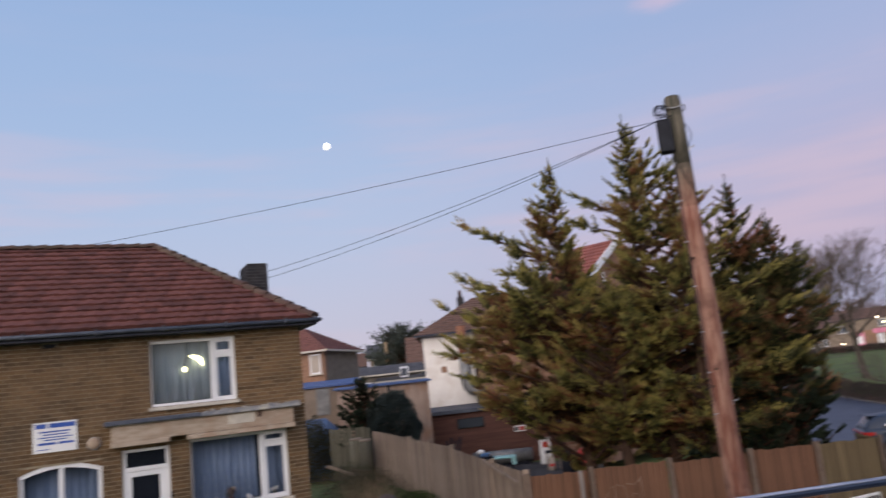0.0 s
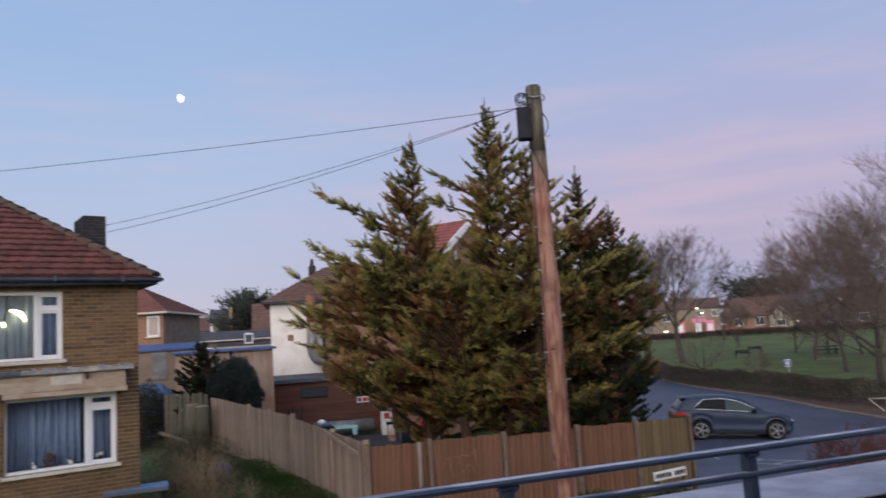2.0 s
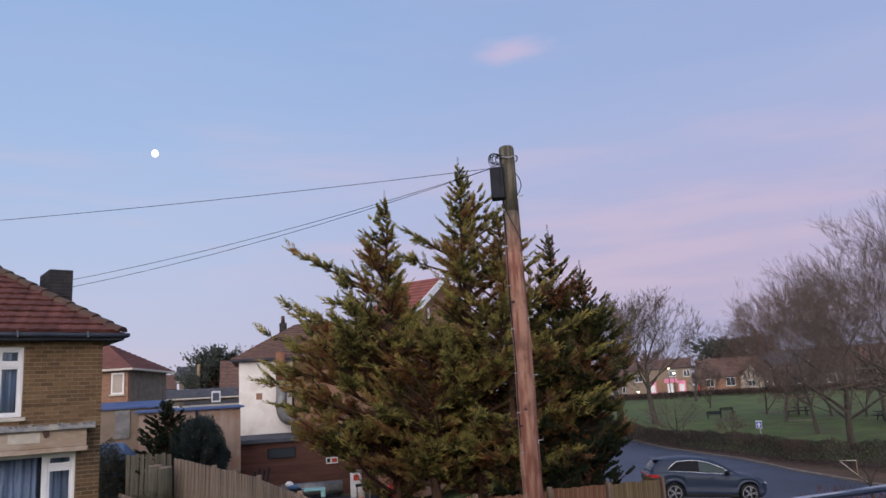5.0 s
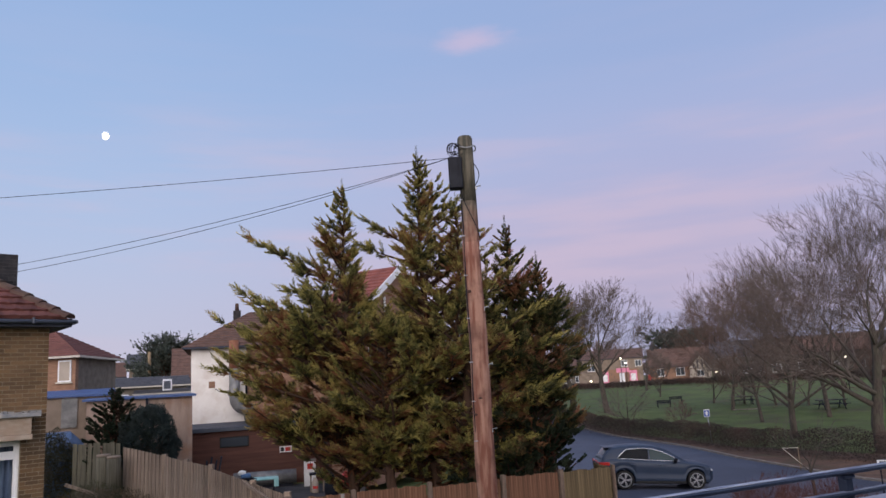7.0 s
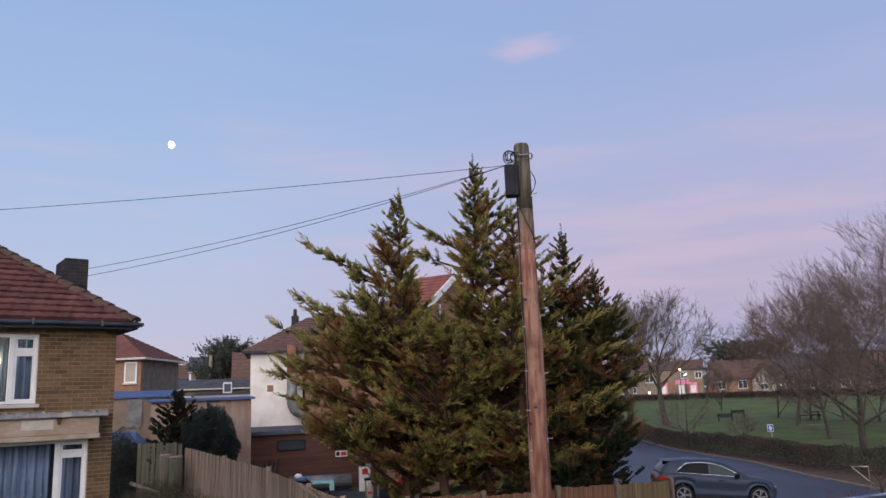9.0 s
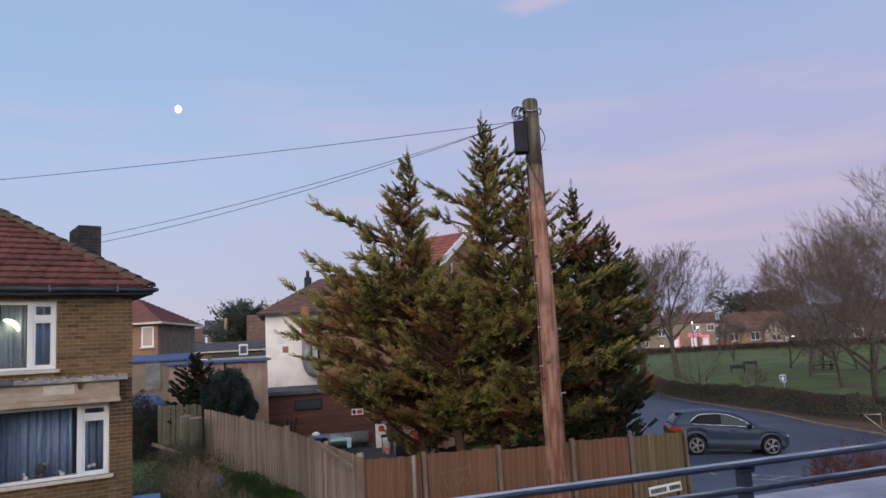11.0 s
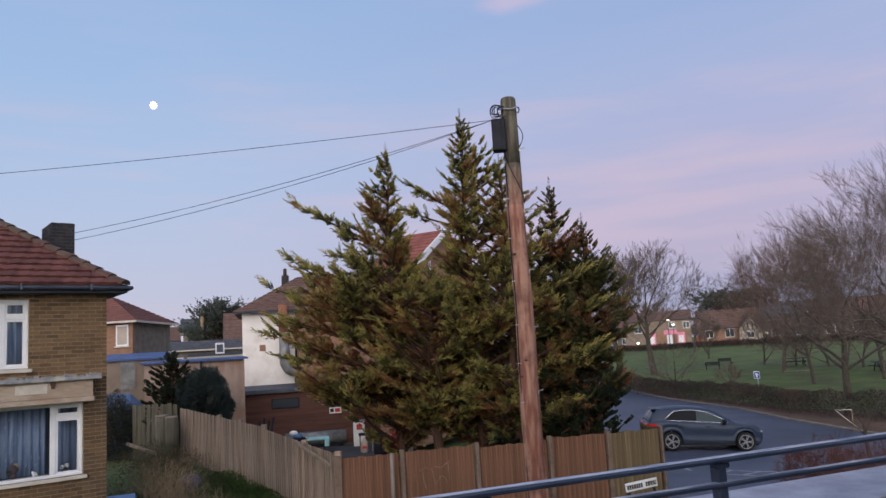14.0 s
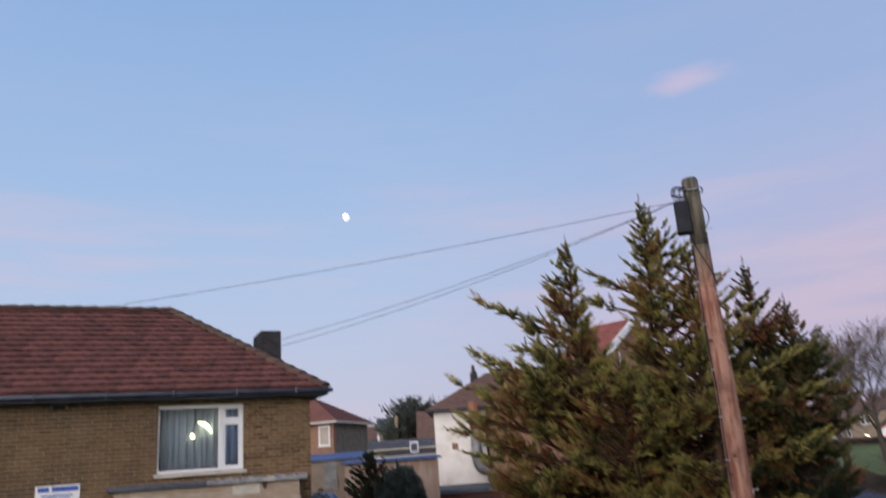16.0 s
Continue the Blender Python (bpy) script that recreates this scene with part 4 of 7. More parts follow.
def conifer(az, d, top, profile, seed, label, material=CYPRESS, limbs=120, dense=0.92, extra=(), name="cypress_tree", frond=0.16, group="", narrow=None, tip=None, fine=1.0, leaf=1.0):
    """A cypress: trunk, rising limbs and flat feathery sprays. profile: (height, reach) from the top down."""
    p = polar(az, d)
    base = gz(p.x, p.y)
    t = thing(name, Matrix.Translation((p.x, p.y, base)), label, "tree", group)
    rng = np.random.default_rng(seed)
    top -= base
    prof = sorted([(z - base, r) for z, r in profile])
    zs, rs = [q[0] for q in prof], [q[1] for q in prof]
    wood = Tubes(6)
    n = 14
    wood.add([Vector((0.05 * math.sin(k), 0.05 * math.cos(k * 1.3), top * 0.97 * k / n)) for k in range(n + 1)], [0.17 * (1 - k / (n + 0.5)) + 0.012 for k in range(n + 1)])
    Q, WAY, FLAT, LEN, EDGE = [], [], [], [], []
    DB, DW = [], []
    # tip heights, more of them where the crown is wide
    grid = np.linspace(zs[0], top, 300)
    weight = np.interp(grid, zs, rs) + 0.45
    weight /= weight.sum()
    tips = []
    for z in rng.choice(grid, size=limbs // 2, p=weight):
        a0 = rng.uniform(0, math.tau)
        for k in range(2):
            zk = float(np.clip(z + rng.normal(scale=0.16), zs[0], top))
            tips.append((zk + base, a0 + rng.normal(scale=0.25), -rng.uniform(0.58, 1.14)))
    # short shoots, turn after turn, below the leader
    rise, k = 0.0, 0
    while rise < min(3.4, top * 0.36):
        rise += 0.06 + 0.018 * rise
        k += 1
        tips.append((top + base - rise, k * 2.4 + rng.normal(scale=0.35), -rng.uniform(0.65, 1.35)))
    tips = [(z - base, a, r) for z, a, r in tips + list(extra)]
    unit = frond / 0.16
    for zt, ang, reach in tips:
        if reach < 0:
            reach = -reach * float(np.interp(zt, zs, rs)) + 0.05
            if narrow and zt + base > narrow[2]:
                reach *= 1 - narrow[1] * max(0.0, math.cos(ang - narrow[0])) ** 0.4
        drop = reach * (rng.uniform(0.15, 0.6) if zt < 0.6 * top else rng.uniform(0.3, 0.75)) + 0.08
        z0 = max(0.25, zt - drop)
        out = np.array([math.cos(ang), math.sin(ang), 0.0])
        lat = np.array([-out[1], out[0], 0.0])
        sway = rng.uniform(-0.12, 0.12) * reach
        m = max(5, int(reach / 0.16))
        s = np.arange(m + 1) / m
        path = out * (reach * s)[:, None] + lat * (sway * np.sin(math.pi * s))[:, None]
        path[:, 2] += z0 + (zt - z0) * (0.85 * s + 0.15 * s * s)
        wood.add([Vector(q) for q in path[::2]], [0.045 * (1 - 0.9 * k / (len(path[::2]) - 0.5)) * min(1.3, 0.4 + reach / 2) + 0.004 for k in range(len(path[::2]))])
        # tufts of flat sprays on side twigs along the outer part of the limb
        nodes = max(4, int(((5 if reach < 0.95 else 4) + min(reach, 2.2) * 4.4) * dense))
        s = np.sort(rng.uniform(0.15 if reach < 1.0 else max(0.34, 1 - 1.7 / reach), 1.0, nodes) ** 0.85)
        s[-1] = 1.0
        f = s * m
        i = np.minimum(f.astype(int), m - 1)
        q = path[i] + (path[i + 1] - path[i]) * (f - i)[:, None]
        along = path[i + 1] - path[i]
        along /= np.linalg.norm(along, axis=1)[:, None] + 1e-9
        sgn = np.where(np.arange(nodes) % 2, 1.0, -1.0)
        side = along * 0.8 + lat * (sgn * rng.uniform(0.3, 1.1, nodes))[:, None]
        side[:, 2] += rng.uniform(-0.25, 0.4, nodes)
        side[-1] = along[-1]
        side /= np.linalg.norm(side, axis=1)[:, None]
        young = min(1.0, 0.28 + (top - zt) * 0.34)
        shoot = reach < 0.95
        off = (0.0 if shoot else 1.0) * rng.uniform(0.05, 0.5, nodes) * (1.12 - s) * min(1.0, reach * 0.5) * young * 1.3
        q2 = q + side * off[:, None]
        for k in range(nodes):
            if off[k] > 0.12:
                wood.add([Vector(q[k]), Vector(q2[k])], [0.012, 0.005])
        per = 4
        q = np.repeat(q2, per, axis=0)
        cnt = len(q)
        way = np.repeat(side, per, axis=0) + rng.normal(scale=0.18 if shoot else 0.3, size=(cnt, 3))
        way[-per:] = side[-1] + rng.normal(scale=0.1, size=(per, 3))
        way /= np.linalg.norm(way, axis=1)[:, None]
        s = np.repeat(s, per)
        flat = np.cross(way, np.array([0, 0, 1.0]) + rng.normal(scale=0.5, size=(cnt, 3)))
        flat /= np.linalg.norm(flat, axis=1)[:, None] + 1e-9
        ln = rng.uniform(0.18, 0.42, cnt) * min(1.0, 0.42 + reach * 0.42) * young * unit
        # the last tuft draws out to a point
        ln[-per:] *= rng.uniform(1.3, 2.0, per)
        Q.append(q), WAY.append(way), FLAT.append(flat), LEN.append(ln), EDGE.append(s)
        # dead sprays close to the trunk
        if reach > 1.0:
            c = int(14 * reach)
            s = rng.uniform(0.08, 0.5, c)
            q = path[(s * m).astype(int)]
            DB.append(q + rng.normal(scale=0.10, size=(c, 3)))
            DW.append(out * 0.7 + rng.normal(scale=0.6, size=(c, 3)))
    Q, WAY, FLAT, LEN, EDGE = (np.concatenate(x) for x in (Q, WAY, FLAT, LEN, EDGE))
    keep = np.ones(len(Q), bool)
    for c, r in HOLLOWS:
        keep &= np.linalg.norm(Q + WAY * (LEN * 0.5)[:, None] + np.array((p.x, p.y, base)) - np.array(c), axis=1) > r
    Q, WAY, FLAT, LEN, EDGE = (x[keep] for x in (Q, WAY, FLAT, LEN, EDGE))
    B, W, LN, OUT = plumes(rng, Q, WAY, FLAT, LEN, fine)
    WID = leaf * (0.011 + 0.15 * LN) * rng.uniform(0.75, 1.2, len(LN))
    pairs = len(LN) // (3 * len(LEN))
    OUT = OUT + np.tile(np.repeat(EDGE, pairs), 3) * 0.55 + rng.normal(scale=0.08, size=len(LN))
    # sparse foliage close to the young wood below the leading shoot
    lead = min(3.4, top * 0.36)
    c = int(420 * lead * dense)
    s = rng.uniform(0, 1, c) ** 0.7
    an = rng.uniform(0, math.tau, c)
    reach = np.minimum(np.interp(top - lead * s, zs, rs), 0.8) * 0.4 * rng.uniform(0.03, 1.0, c) ** 0.7
    c2 = 90
    s2 = np.linspace(0, 1, c2)
    an2 = s2 * 90.0
    B = np.concatenate([B, np.stack([np.cos(an) * reach, np.sin(an) * reach, top + 0.1 - lead * s + reach * 0.5 - 0.05], 1), np.stack([np.cos(an2) * 0.01, np.sin(an2) * 0.01, top + 0.28 - 0.75 * s2], 1)])
    W = np.concatenate([W, np.stack([np.cos(an), np.sin(an), rng.uniform(0.2, 1.1, c)], 1) + rng.normal(scale=0.25, size=(c, 3)), np.stack([np.cos(an2), np.sin(an2), 1.3 - 0.4 * s2], 1)])
    LN = np.concatenate([LN, (0.05 + 0.12 * np.minimum(1, s * 2.2)) * rng.uniform(0.6, 1.2, c) * unit, (0.04 + 0.1 * s2) * unit])
    WID = np.concatenate([WID, rng.uniform(0.014, 0.028, c) * unit, np.full(c2, 0.016) * unit])
    OUT = np.concatenate([OUT, np.full(c + c2, 0.7)])
    wood.done("trunk", BARK, t)
    far_out = OUT > (1.04 if tip else 99)
    crown = blades("crown", B[~far_out], W[~far_out], LN[~far_out], WID[~far_out], material, t, rng)
    crown["kind"] = "stuff"
    if tip:
        fresh = blades("new_growth", B[far_out], W[far_out], LN[far_out], WID[far_out], tip, t, rng)
        fresh["kind"], fresh["label"] = "stuff", "yellow-green new growth at the spray tips, brightened as if lit"
    if DB:
        DB, DW = np.concatenate(DB), np.concatenate(DW)
        k = len(DB)
        dd = blades("dead_sprays", DB, DW, rng.uniform(0.12, 0.3, k), rng.uniform(0.02, 0.045, k), DEAD, t, rng)
        dd["kind"] = "stuff"
        dd["label"] = "dry brown inner sprays"
    return t


def left_of(az):
    """Angle, in the world's plane, that points to the left as seen along that heading."""
    return radians(az + 180)


conifer(-9.0, 21.5, 9.9, [(9.9, 0.04), (9.3, 0.32), (8.7, 0.68), (7.8, 0.95), (7.2, 1.5), (6.7, 2.3), (6.0, 2.9), (4.8, 3.0), (3.9, 2.9), (3.1, 2.5), (2.5, 1.7), (1.8, 0.7), (1.3, 0.2)], 21,
        "tall yellow-green cypress with bronze winter patches behind the fence", limbs=182, extra=[(8.35, left_of(-9), 2.45), (8.1, left_of(-9) + 0.15, 2.2), (6.05, left_of(-9), 3.3), (5.2, left_of(-9) - 0.1, 3.3), (6.75, left_of(-9), 2.7)], tip=CYPRESS_TIP, narrow=(left_of(-9) + math.pi, 0.8, 5.6), group="cypresses behind the fence")
conifer(-14.95, 21.2, 10.72, [(10.72, 0.04), (10.0, 0.36), (9.2, 0.75), (8.5, 1.05), (7.7, 1.3), (6.8, 1.5), (5.8, 2.0), (4.6, 2.5), (3.4, 2.6), (2.4, 2.1), (1.5, 0.8)], 22,
        "tallest yellow-green cypress with bronze winter patches behind the fence", limbs=162, extra=[(8.7, left_of(-15), 1.35), (8.0, left_of(-15), 1.5), (9.35, left_of(-15) + math.pi, 1.15)], tip=CYPRESS_TIP, narrow=(left_of(-15), 0.55, 5.9), group="cypresses behind the fence")
conifer(-21.5, 21.6, 8.55, [(8.55, 0.04), (7.9, 0.26), (7.2, 0.48), (6.4, 0.85), (5.2, 1.4), (3.8, 1.6), (2.6, 1.3), (1.5, 0.5)], 23,
        "dark green cypress with upswept limbs behind the fence", CYPRESS_DARK, limbs=100, extra=[(z, radians(-21.5 - a), r) for z, a, r in ((4.4, 55, 1.9), (3.7, 72, 2.2), (3.0, 50, 1.8), (5.3, 20, 1.5), (2.5, 82, 2.2), (4.9, 85, 2.0), (3.3, 100, 2.3), (2.2, 95, 2.2), (6.0, 10, 1.2))], tip=CYPRESS, group="cypresses behind the fence")
conifer(-23.7, 21.2, 7.35, [(7.35, 0.04), (6.8, 0.3), (6.2, 0.5), (5.4, 0.75), (4.6, 0.9), (3.6, 0.85), (2.6, 0.5)], 24,
        "smaller dark green cypress with upswept limbs", CYPRESS_DARK, limbs=90, tip=CYPRESS, group="cypresses behind the fence")
conifer(-17.8, 20.6, 9.1, [(9.1, 0.04), (8.3, 0.4), (7.0, 0.9), (6.0, 1.4), (4.8, 1.9), (3.6, 2.0), (2.4, 1.4), (1.6, 0.6)], 25,
        "bushy green cypress in the middle of the row", limbs=60, tip=CYPRESS_TIP, group="cypresses behind the fence")
conifer(-11.9, 20.5, 6.3, [(6.3, 0.1), (5.8, 0.55), (5.2, 0.9), (4.4, 1.2), (3.6, 1.3), (2.8, 1.2), (2.0, 0.7)], 31,
        "low bushy green cypress between the two tall ones", limbs=54, tip=CYPRESS_TIP, group="cypresses behind the fence")
conifer(-22.7, 20.9, 3.9, [(3.9, 0.3), (3.3, 0.75), (2.6, 0.92), (1.8, 0.95), (1.0, 0.9), (0.4, 0.8)], 26, "dense almost black evergreen shrub behind the fence", YEW, limbs=110, dense=0.8, name="evergreen_shrub", frond=0.10, fine=0.45, leaf=4.0)
conifer(-19.5, 21.3, 3.6, [(3.6, 0.5), (3.0, 1.2), (2.4, 1.5), (1.6, 1.5), (0.8, 1.3), (0.3, 0.9)], 27, "dense almost black evergreen shrub behind the fence", YEW, limbs=110, dense=0.8, name="evergreen_shrub", frond=0.10, fine=0.45, leaf=4.0)
# shrubs beyond the garden fence
conifer(7.1, 31.0, 4.6, [(4.6, 0.1), (4.2, 0.4), (3.6, 0.75), (2.8, 0.9), (2.0, 0.95), (1.0, 0.7)], 28, "dark green conical shrub beyond the garden fence", YEW, limbs=170, dense=0.9, name="evergreen_shrub", frond=0.10, fine=0.45, leaf=4.0)
def dome_shrub(az, d, top, reach, seed, label, material):
    """A dense clipped-looking evergreen: a short stem under a dome of small leaves."""
    p = polar(az, d)
    base = gz(p.x, p.y)
    t = thing("evergreen_shrub", Matrix.Translation((p.x, p.y, base)), label, "tree")
    rng = np.random.default_rng(seed)
    H = top - base
    wood = Tubes(6)
    for k in range(9):
        a = k * 2.4
        wood.add([Vector((0, 0, 0)), Vector((0.25 * reach * math.cos(a), 0.25 * reach * math.sin(a), H * 0.4)), Vector((0.6 * reach * math.cos(a), 0.6 * reach * math.sin(a), H * 0.7))], [0.06, 0.04, 0.01])
    wood.done("trunk", BARK, t)
    n = 46000
    out = rng.normal(size=(n, 3))
    out /= np.linalg.norm(out, axis=1)[:, None]
    lump = np.array([noise.noise(tuple(q * 3.1 + seed)) for q in out])
    r = rng.uniform(0.72, 1.0, n) ** 0.6 * (1 + 0.3 * lump)
    B = out * r[:, None] * np.array([reach, reach, H * 0.52]) + np.array([0, 0, H * 0.5])
    W = out + rng.normal(scale=0.5, size=(n, 3)) + np.array([0, 0, 0.35])
    crown = blades("crown", B, W, rng.uniform(0.05, 0.13, n), rng.uniform(0.02, 0.045, n), material, t, rng)
    crown["kind"] = "stuff"


dome_shrub(5.0, 30.5, 3.85, 1.0, 29, "rounded near-black shrub beyond the garden fence", BLUE_YEW)
# a far conifer between the roofs
conifer(3.9, 72, 10.0, [(10.0, 0.6), (9.5, 1.1), (8.6, 1.7), (7, 2.3), (5, 2.3), (2, 1.6)], 30, "far conifer above the roofs, its green paled as haze", HAZE_GREEN, limbs=100, dense=0.7, name="far_conifer", frond=0.5, fine=0.4, leaf=2.6)


def bare_tree(az, d, height, spread, seed, label, trunk=0.3, fork=0.28, material=TWIG, name="bare_tree", levels=5, lean=(0, 0), kids=(6, 5, 5, 4, 3), rise=0.55, group="bare winter trees", thin=1.0):
    """A leafless tree: limbs that fork again and again into fine twigs."""
    p = polar(az, d)
    base = gz(p.x, p.y)
    t = thing(name, Matrix.Translation((p.x, p.y, base - 0.1)), label, "tree", group)
    rng = random.Random(seed)
    stem, fine = Tubes(7), Tubes(3)
    H = height - base
    def room(q):
        """How far out a point lies; the rounded crown ends at 1."""
        return math.sqrt((q.x ** 2 + q.y ** 2) / (0.5 * spread * H) ** 2 + ((q.z - 0.52 * H) / (0.48 * H)) ** 2)
    def grow(start, way, length, r, level):
        if level > 1:
            far = room(start + way * length)
            if far > 1.0 and level > 2 and rng.random() < 2.5 * (far - 1.0):
                return
            if far > 1.0:
                length *= max(0.22, 1 - 1.6 * (far - 1.0)) * rng.uniform(0.75, 1.1)
        n = 4 if level < 2 else 3 if level < 3 else 2 if level < levels else 1
        pts, radii = [start], [r]
        q, w = start.copy(), way.copy()
        for k in range(n):
            g = 0.09 if level < 3 else 0.035
            w = (w + Vector((rng.gauss(0, g), rng.gauss(0, g), rng.gauss(0.02, g * 0.7)))).normalized()
            q = q + w * (length / n)
            pts.append(q.copy())
            radii.append(r * (1 - 0.62 * (k + 1) / n))
        (stem if level < 2 else fine).add(pts, radii)
        if level >= levels:
            return
        count = kids[min(level, len(kids) - 1)]
        for k in range(count):
            f = rng.uniform(0.35, 1.0) if k else 1.0
            if level == 0:
                f = rng.uniform(fork / 0.5, 1.0)
            i = min(int(f * n), n - 1)
            at = pts[i].lerp(pts[i + 1], f * n - i)
            a = rng.uniform(0, math.tau) if level else (k + rng.uniform(-0.3, 0.3)) * math.tau / count
            side = w.orthogonal().normalized()
            side.rotate(Quaternion(w, a))
            lean_out = math.tan(radians(rng.uniform(28, 66) if not level else rng.uniform(22, 48) if level < 3 else rng.uniform(14, 36)))
            nw = (w + side * lean_out + Vector((0, 0, 0.14 * rise / 0.55))).normalized()
            grow(at, nw, length * rng.uniform(0.52, 0.78) * (1.15 if level == 0 else 0.7 if level + 1 == levels else 1), max(radii[min(i + 1, n)] * rng.uniform(0.5, 0.72), 0.007 * thin), level + 1)
    grow(Vector((0, 0, 0)), Vector((lean[0], lean[1], 1)).normalized(), H * 0.46, trunk, 0)
    # scale so that the crown tops out at the wanted height
    zmax = float(np.percentile([v.z for v in fine.v], 99.7))
    for tb in (stem, fine):
        for v in tb.v:
            v.z *= H / zmax
    wood = stem.done("trunk", WINTER_TRUNK if material in (TWIG, TWIG_RED) else material, t)
    if name != "bare_tree":
        wood["kind"] = "stuff"
    c = fine.done("fine_twig_mass", material, t)
    c["kind"] = "stuff"
    return t


bare_tree(-45.4, 43, 13.3, 1.2, 41, "large bare broad-crowned winter tree in the park", 0.34, fork=0.14, levels=6, kids=(10, 6, 5, 5, 4, 3), thin=0.9)
bare_tree(-40.3, 54, 12.2, 1.1, 42, "bare spreading winter tree on the park lawn", 0.24, fork=0.12, levels=6, kids=(8, 5, 4, 4, 4, 3), thin=1.0, material=TWIG_RED)
bare_tree(-36.6, 76, 12.2, 1.0, 43, "bare winter tree by the park path", 0.18, fork=0.12, levels=6, kids=(8, 5, 4, 4, 4, 3), thin=1.2)
bare_tree(-38.4, 66, 11.6, 1.0, 44, "bare reddish winter tree in the park", 0.15, fork=0.10, levels=6, kids=(8, 5, 4, 4, 4, 3), thin=1.1, material=TWIG_RED)
bare_tree(-42.6, 68, 14.5, 1.0, 45, "bare winter tree at the back of the park", 0.2, fork=0.12, levels=6, kids=(8, 5, 4, 4, 4, 3), thin=1.2)
bare_tree(-48.5, 58, 12.5, 1.0, 46, "bare winter tree at the back of the park", 0.3, levels=5, kids=(7, 5, 5, 4, 3), thin=2.2)
bare_tree(-28.0, 80, 14.0, 1.02, 47, "tall bare winter tree with an upright trunk", 0.36, levels=6, kids=(8, 5, 4, 4, 4, 3), thin=1.9, lean=(-0.06, 0))
bare_tree(-25.6, 84, 13.2, 1.15, 48, "bare winter tree behind the cypresses", 0.4, levels=6, kids=(8, 5, 4, 4, 4, 3), thin=2.0)
bare_tree(-30.9, 120, 10.0, 0.6, 49, "slim pale birch before the far houses", 0.18, levels=5, kids=(6, 4, 4, 3, 3), thin=3)
bare_tree(-29.4, 62, 4.4, 1.1, 50, "small bare bush at the hedge", 0.09, levels=4, kids=(9, 5, 4, 3), thin=1.6, name="bare_bush", fork=0.05, group="bare bushes")
bare_tree(-33.0, 62, 2.1, 1.2, 51, "small bare bush at the hedge", 0.06, levels=4, kids=(9, 5, 4, 3), thin=1.5, name="bare_bush", fork=0.05, group="bare bushes", material=TWIG_RED)
bare_tree(-41.1, 27.5, 2.6, 0.8, 52, "slim sapling on the verge beyond the road", 0.09, levels=4, kids=(4, 3, 3, 3), name="sapling", thin=0.9, fork=0.4, group="bare bushes")
for k, (a, d, h) in enumerate(((-35.4, 88, 6.6), (-37.4, 84, 6.2), (-39.4, 80, 6.8), (-41.4, 78, 6.0), (-43.6, 76, 6.6), (-46.0, 74, 6.4), (-31.8, 105, 6.8), (-48.5, 72, 6.5))):
    bare_tree(a, d, h, 0.9, 110 + k, "low bushy bare tree in the park", 0.12, levels=5, kids=(10, 5, 4, 4, 3), thin=1.9, name="bare_thicket", fork=0.04, material=TWIG_RED if k % 2 else TWIG, group="bare bushes", rise=0.8)
for k, (a, d, h) in enumerate(((-38.0, 22.5, 1.35), (-36.6, 22.8, 1.1), (-39.6, 22.0, 1.45), (-41.6, 21.5, 1.45), (-38.8, 21.0, 1.2), (-40.6, 20.4, 1.2), (-43.2, 21.0, 1.4), (-37.4, 20.8, 0.9))):
    bare_tree(a, d, h, 1.0, 60 + k, "reddish twiggy shrub on the near verge", 0.03, levels=4, kids=(14, 6, 4, 3), name="twiggy_shrub", thin=0.6, fork=0.02, material=TWIG_CRIMSON, group="red-twigged shrubs", rise=0.9)


def clump_line(name, line, height, depth, per_m, size, material, label, category, seed, top_noise=0.25):
    """A hedge: a dense run of short leaves and twigs along a line on the ground."""
    rng = np.random.default_rng(seed)
    B = []
    for (x0, y0), (x1, y1) in zip(line, line[1:]):
        n = int(math.hypot(x1 - x0, y1 - y0) * per_m)
        s = rng.uniform(0, 1, n)
        w = rng.normal(scale=depth / 2.6, size=n)
        L = math.hypot(x1 - x0, y1 - y0)
        nx, ny = -(y1 - y0) / L, (x1 - x0) / L
        x, y = x0 + (x1 - x0) * s + nx * w, y0 + (y1 - y0) * s + ny * w
        hh = height * (1 + top_noise * np.array([noise.noise((a * 0.7, b * 0.7, seed)) for a, b in zip(x, y)])) * np.sqrt(np.clip(1 - (w / depth) ** 2, 0.1, 1))
        z = np.array([gz(a, b) for a, b in zip(x, y)]) + hh * rng.uniform(0, 1, n) ** 0.6
        B.append(np.stack([x, y, z], 1))
    B = np.concatenate(B)
    n = len(B)
    W = rng.normal(size=(n, 3)) + np.array([0, 0, 0.6])
    ob = blades(name, B, W, rng.uniform(0.6, 1.3, n) * size, rng.uniform(0.25, 0.5, n) * size, material, None, rng)
    return tagged(ob, label, category, kind="stuff")


hedge_line = [xy(-58, 36.5), xy(-50, 38.5), xy(-44, 40.5), xy(-38, 44.5), xy(-34, 50.5), xy(-30, 57.5), xy(-26.5, 66), xy(-23, 76)]
clump_line("hedge", hedge_line, 1.35, 1.3, 2300, 0.075, HEDGE, "low brown-green winter hedge along the road", "hedge", 71)
clump_line("hedge", [xy(-24, 132), xy(-32, 132), xy(-40, 128), xy(-52, 120)], 0.9, 1.6, 420, 0.3, HEDGE, "dark hedge at the far side of the park", "hedge", 72)
clump_line("brambles", [xy(9.6, 19.0), xy(7.6, 20.5), xy(6.6, 23.5), xy(8.0, 28)], 0.75, 2.0, 2100, 0.06, BRAMBLE, "tangled brambles and ivy in the garden", "undergrowth", 73, 0.6)
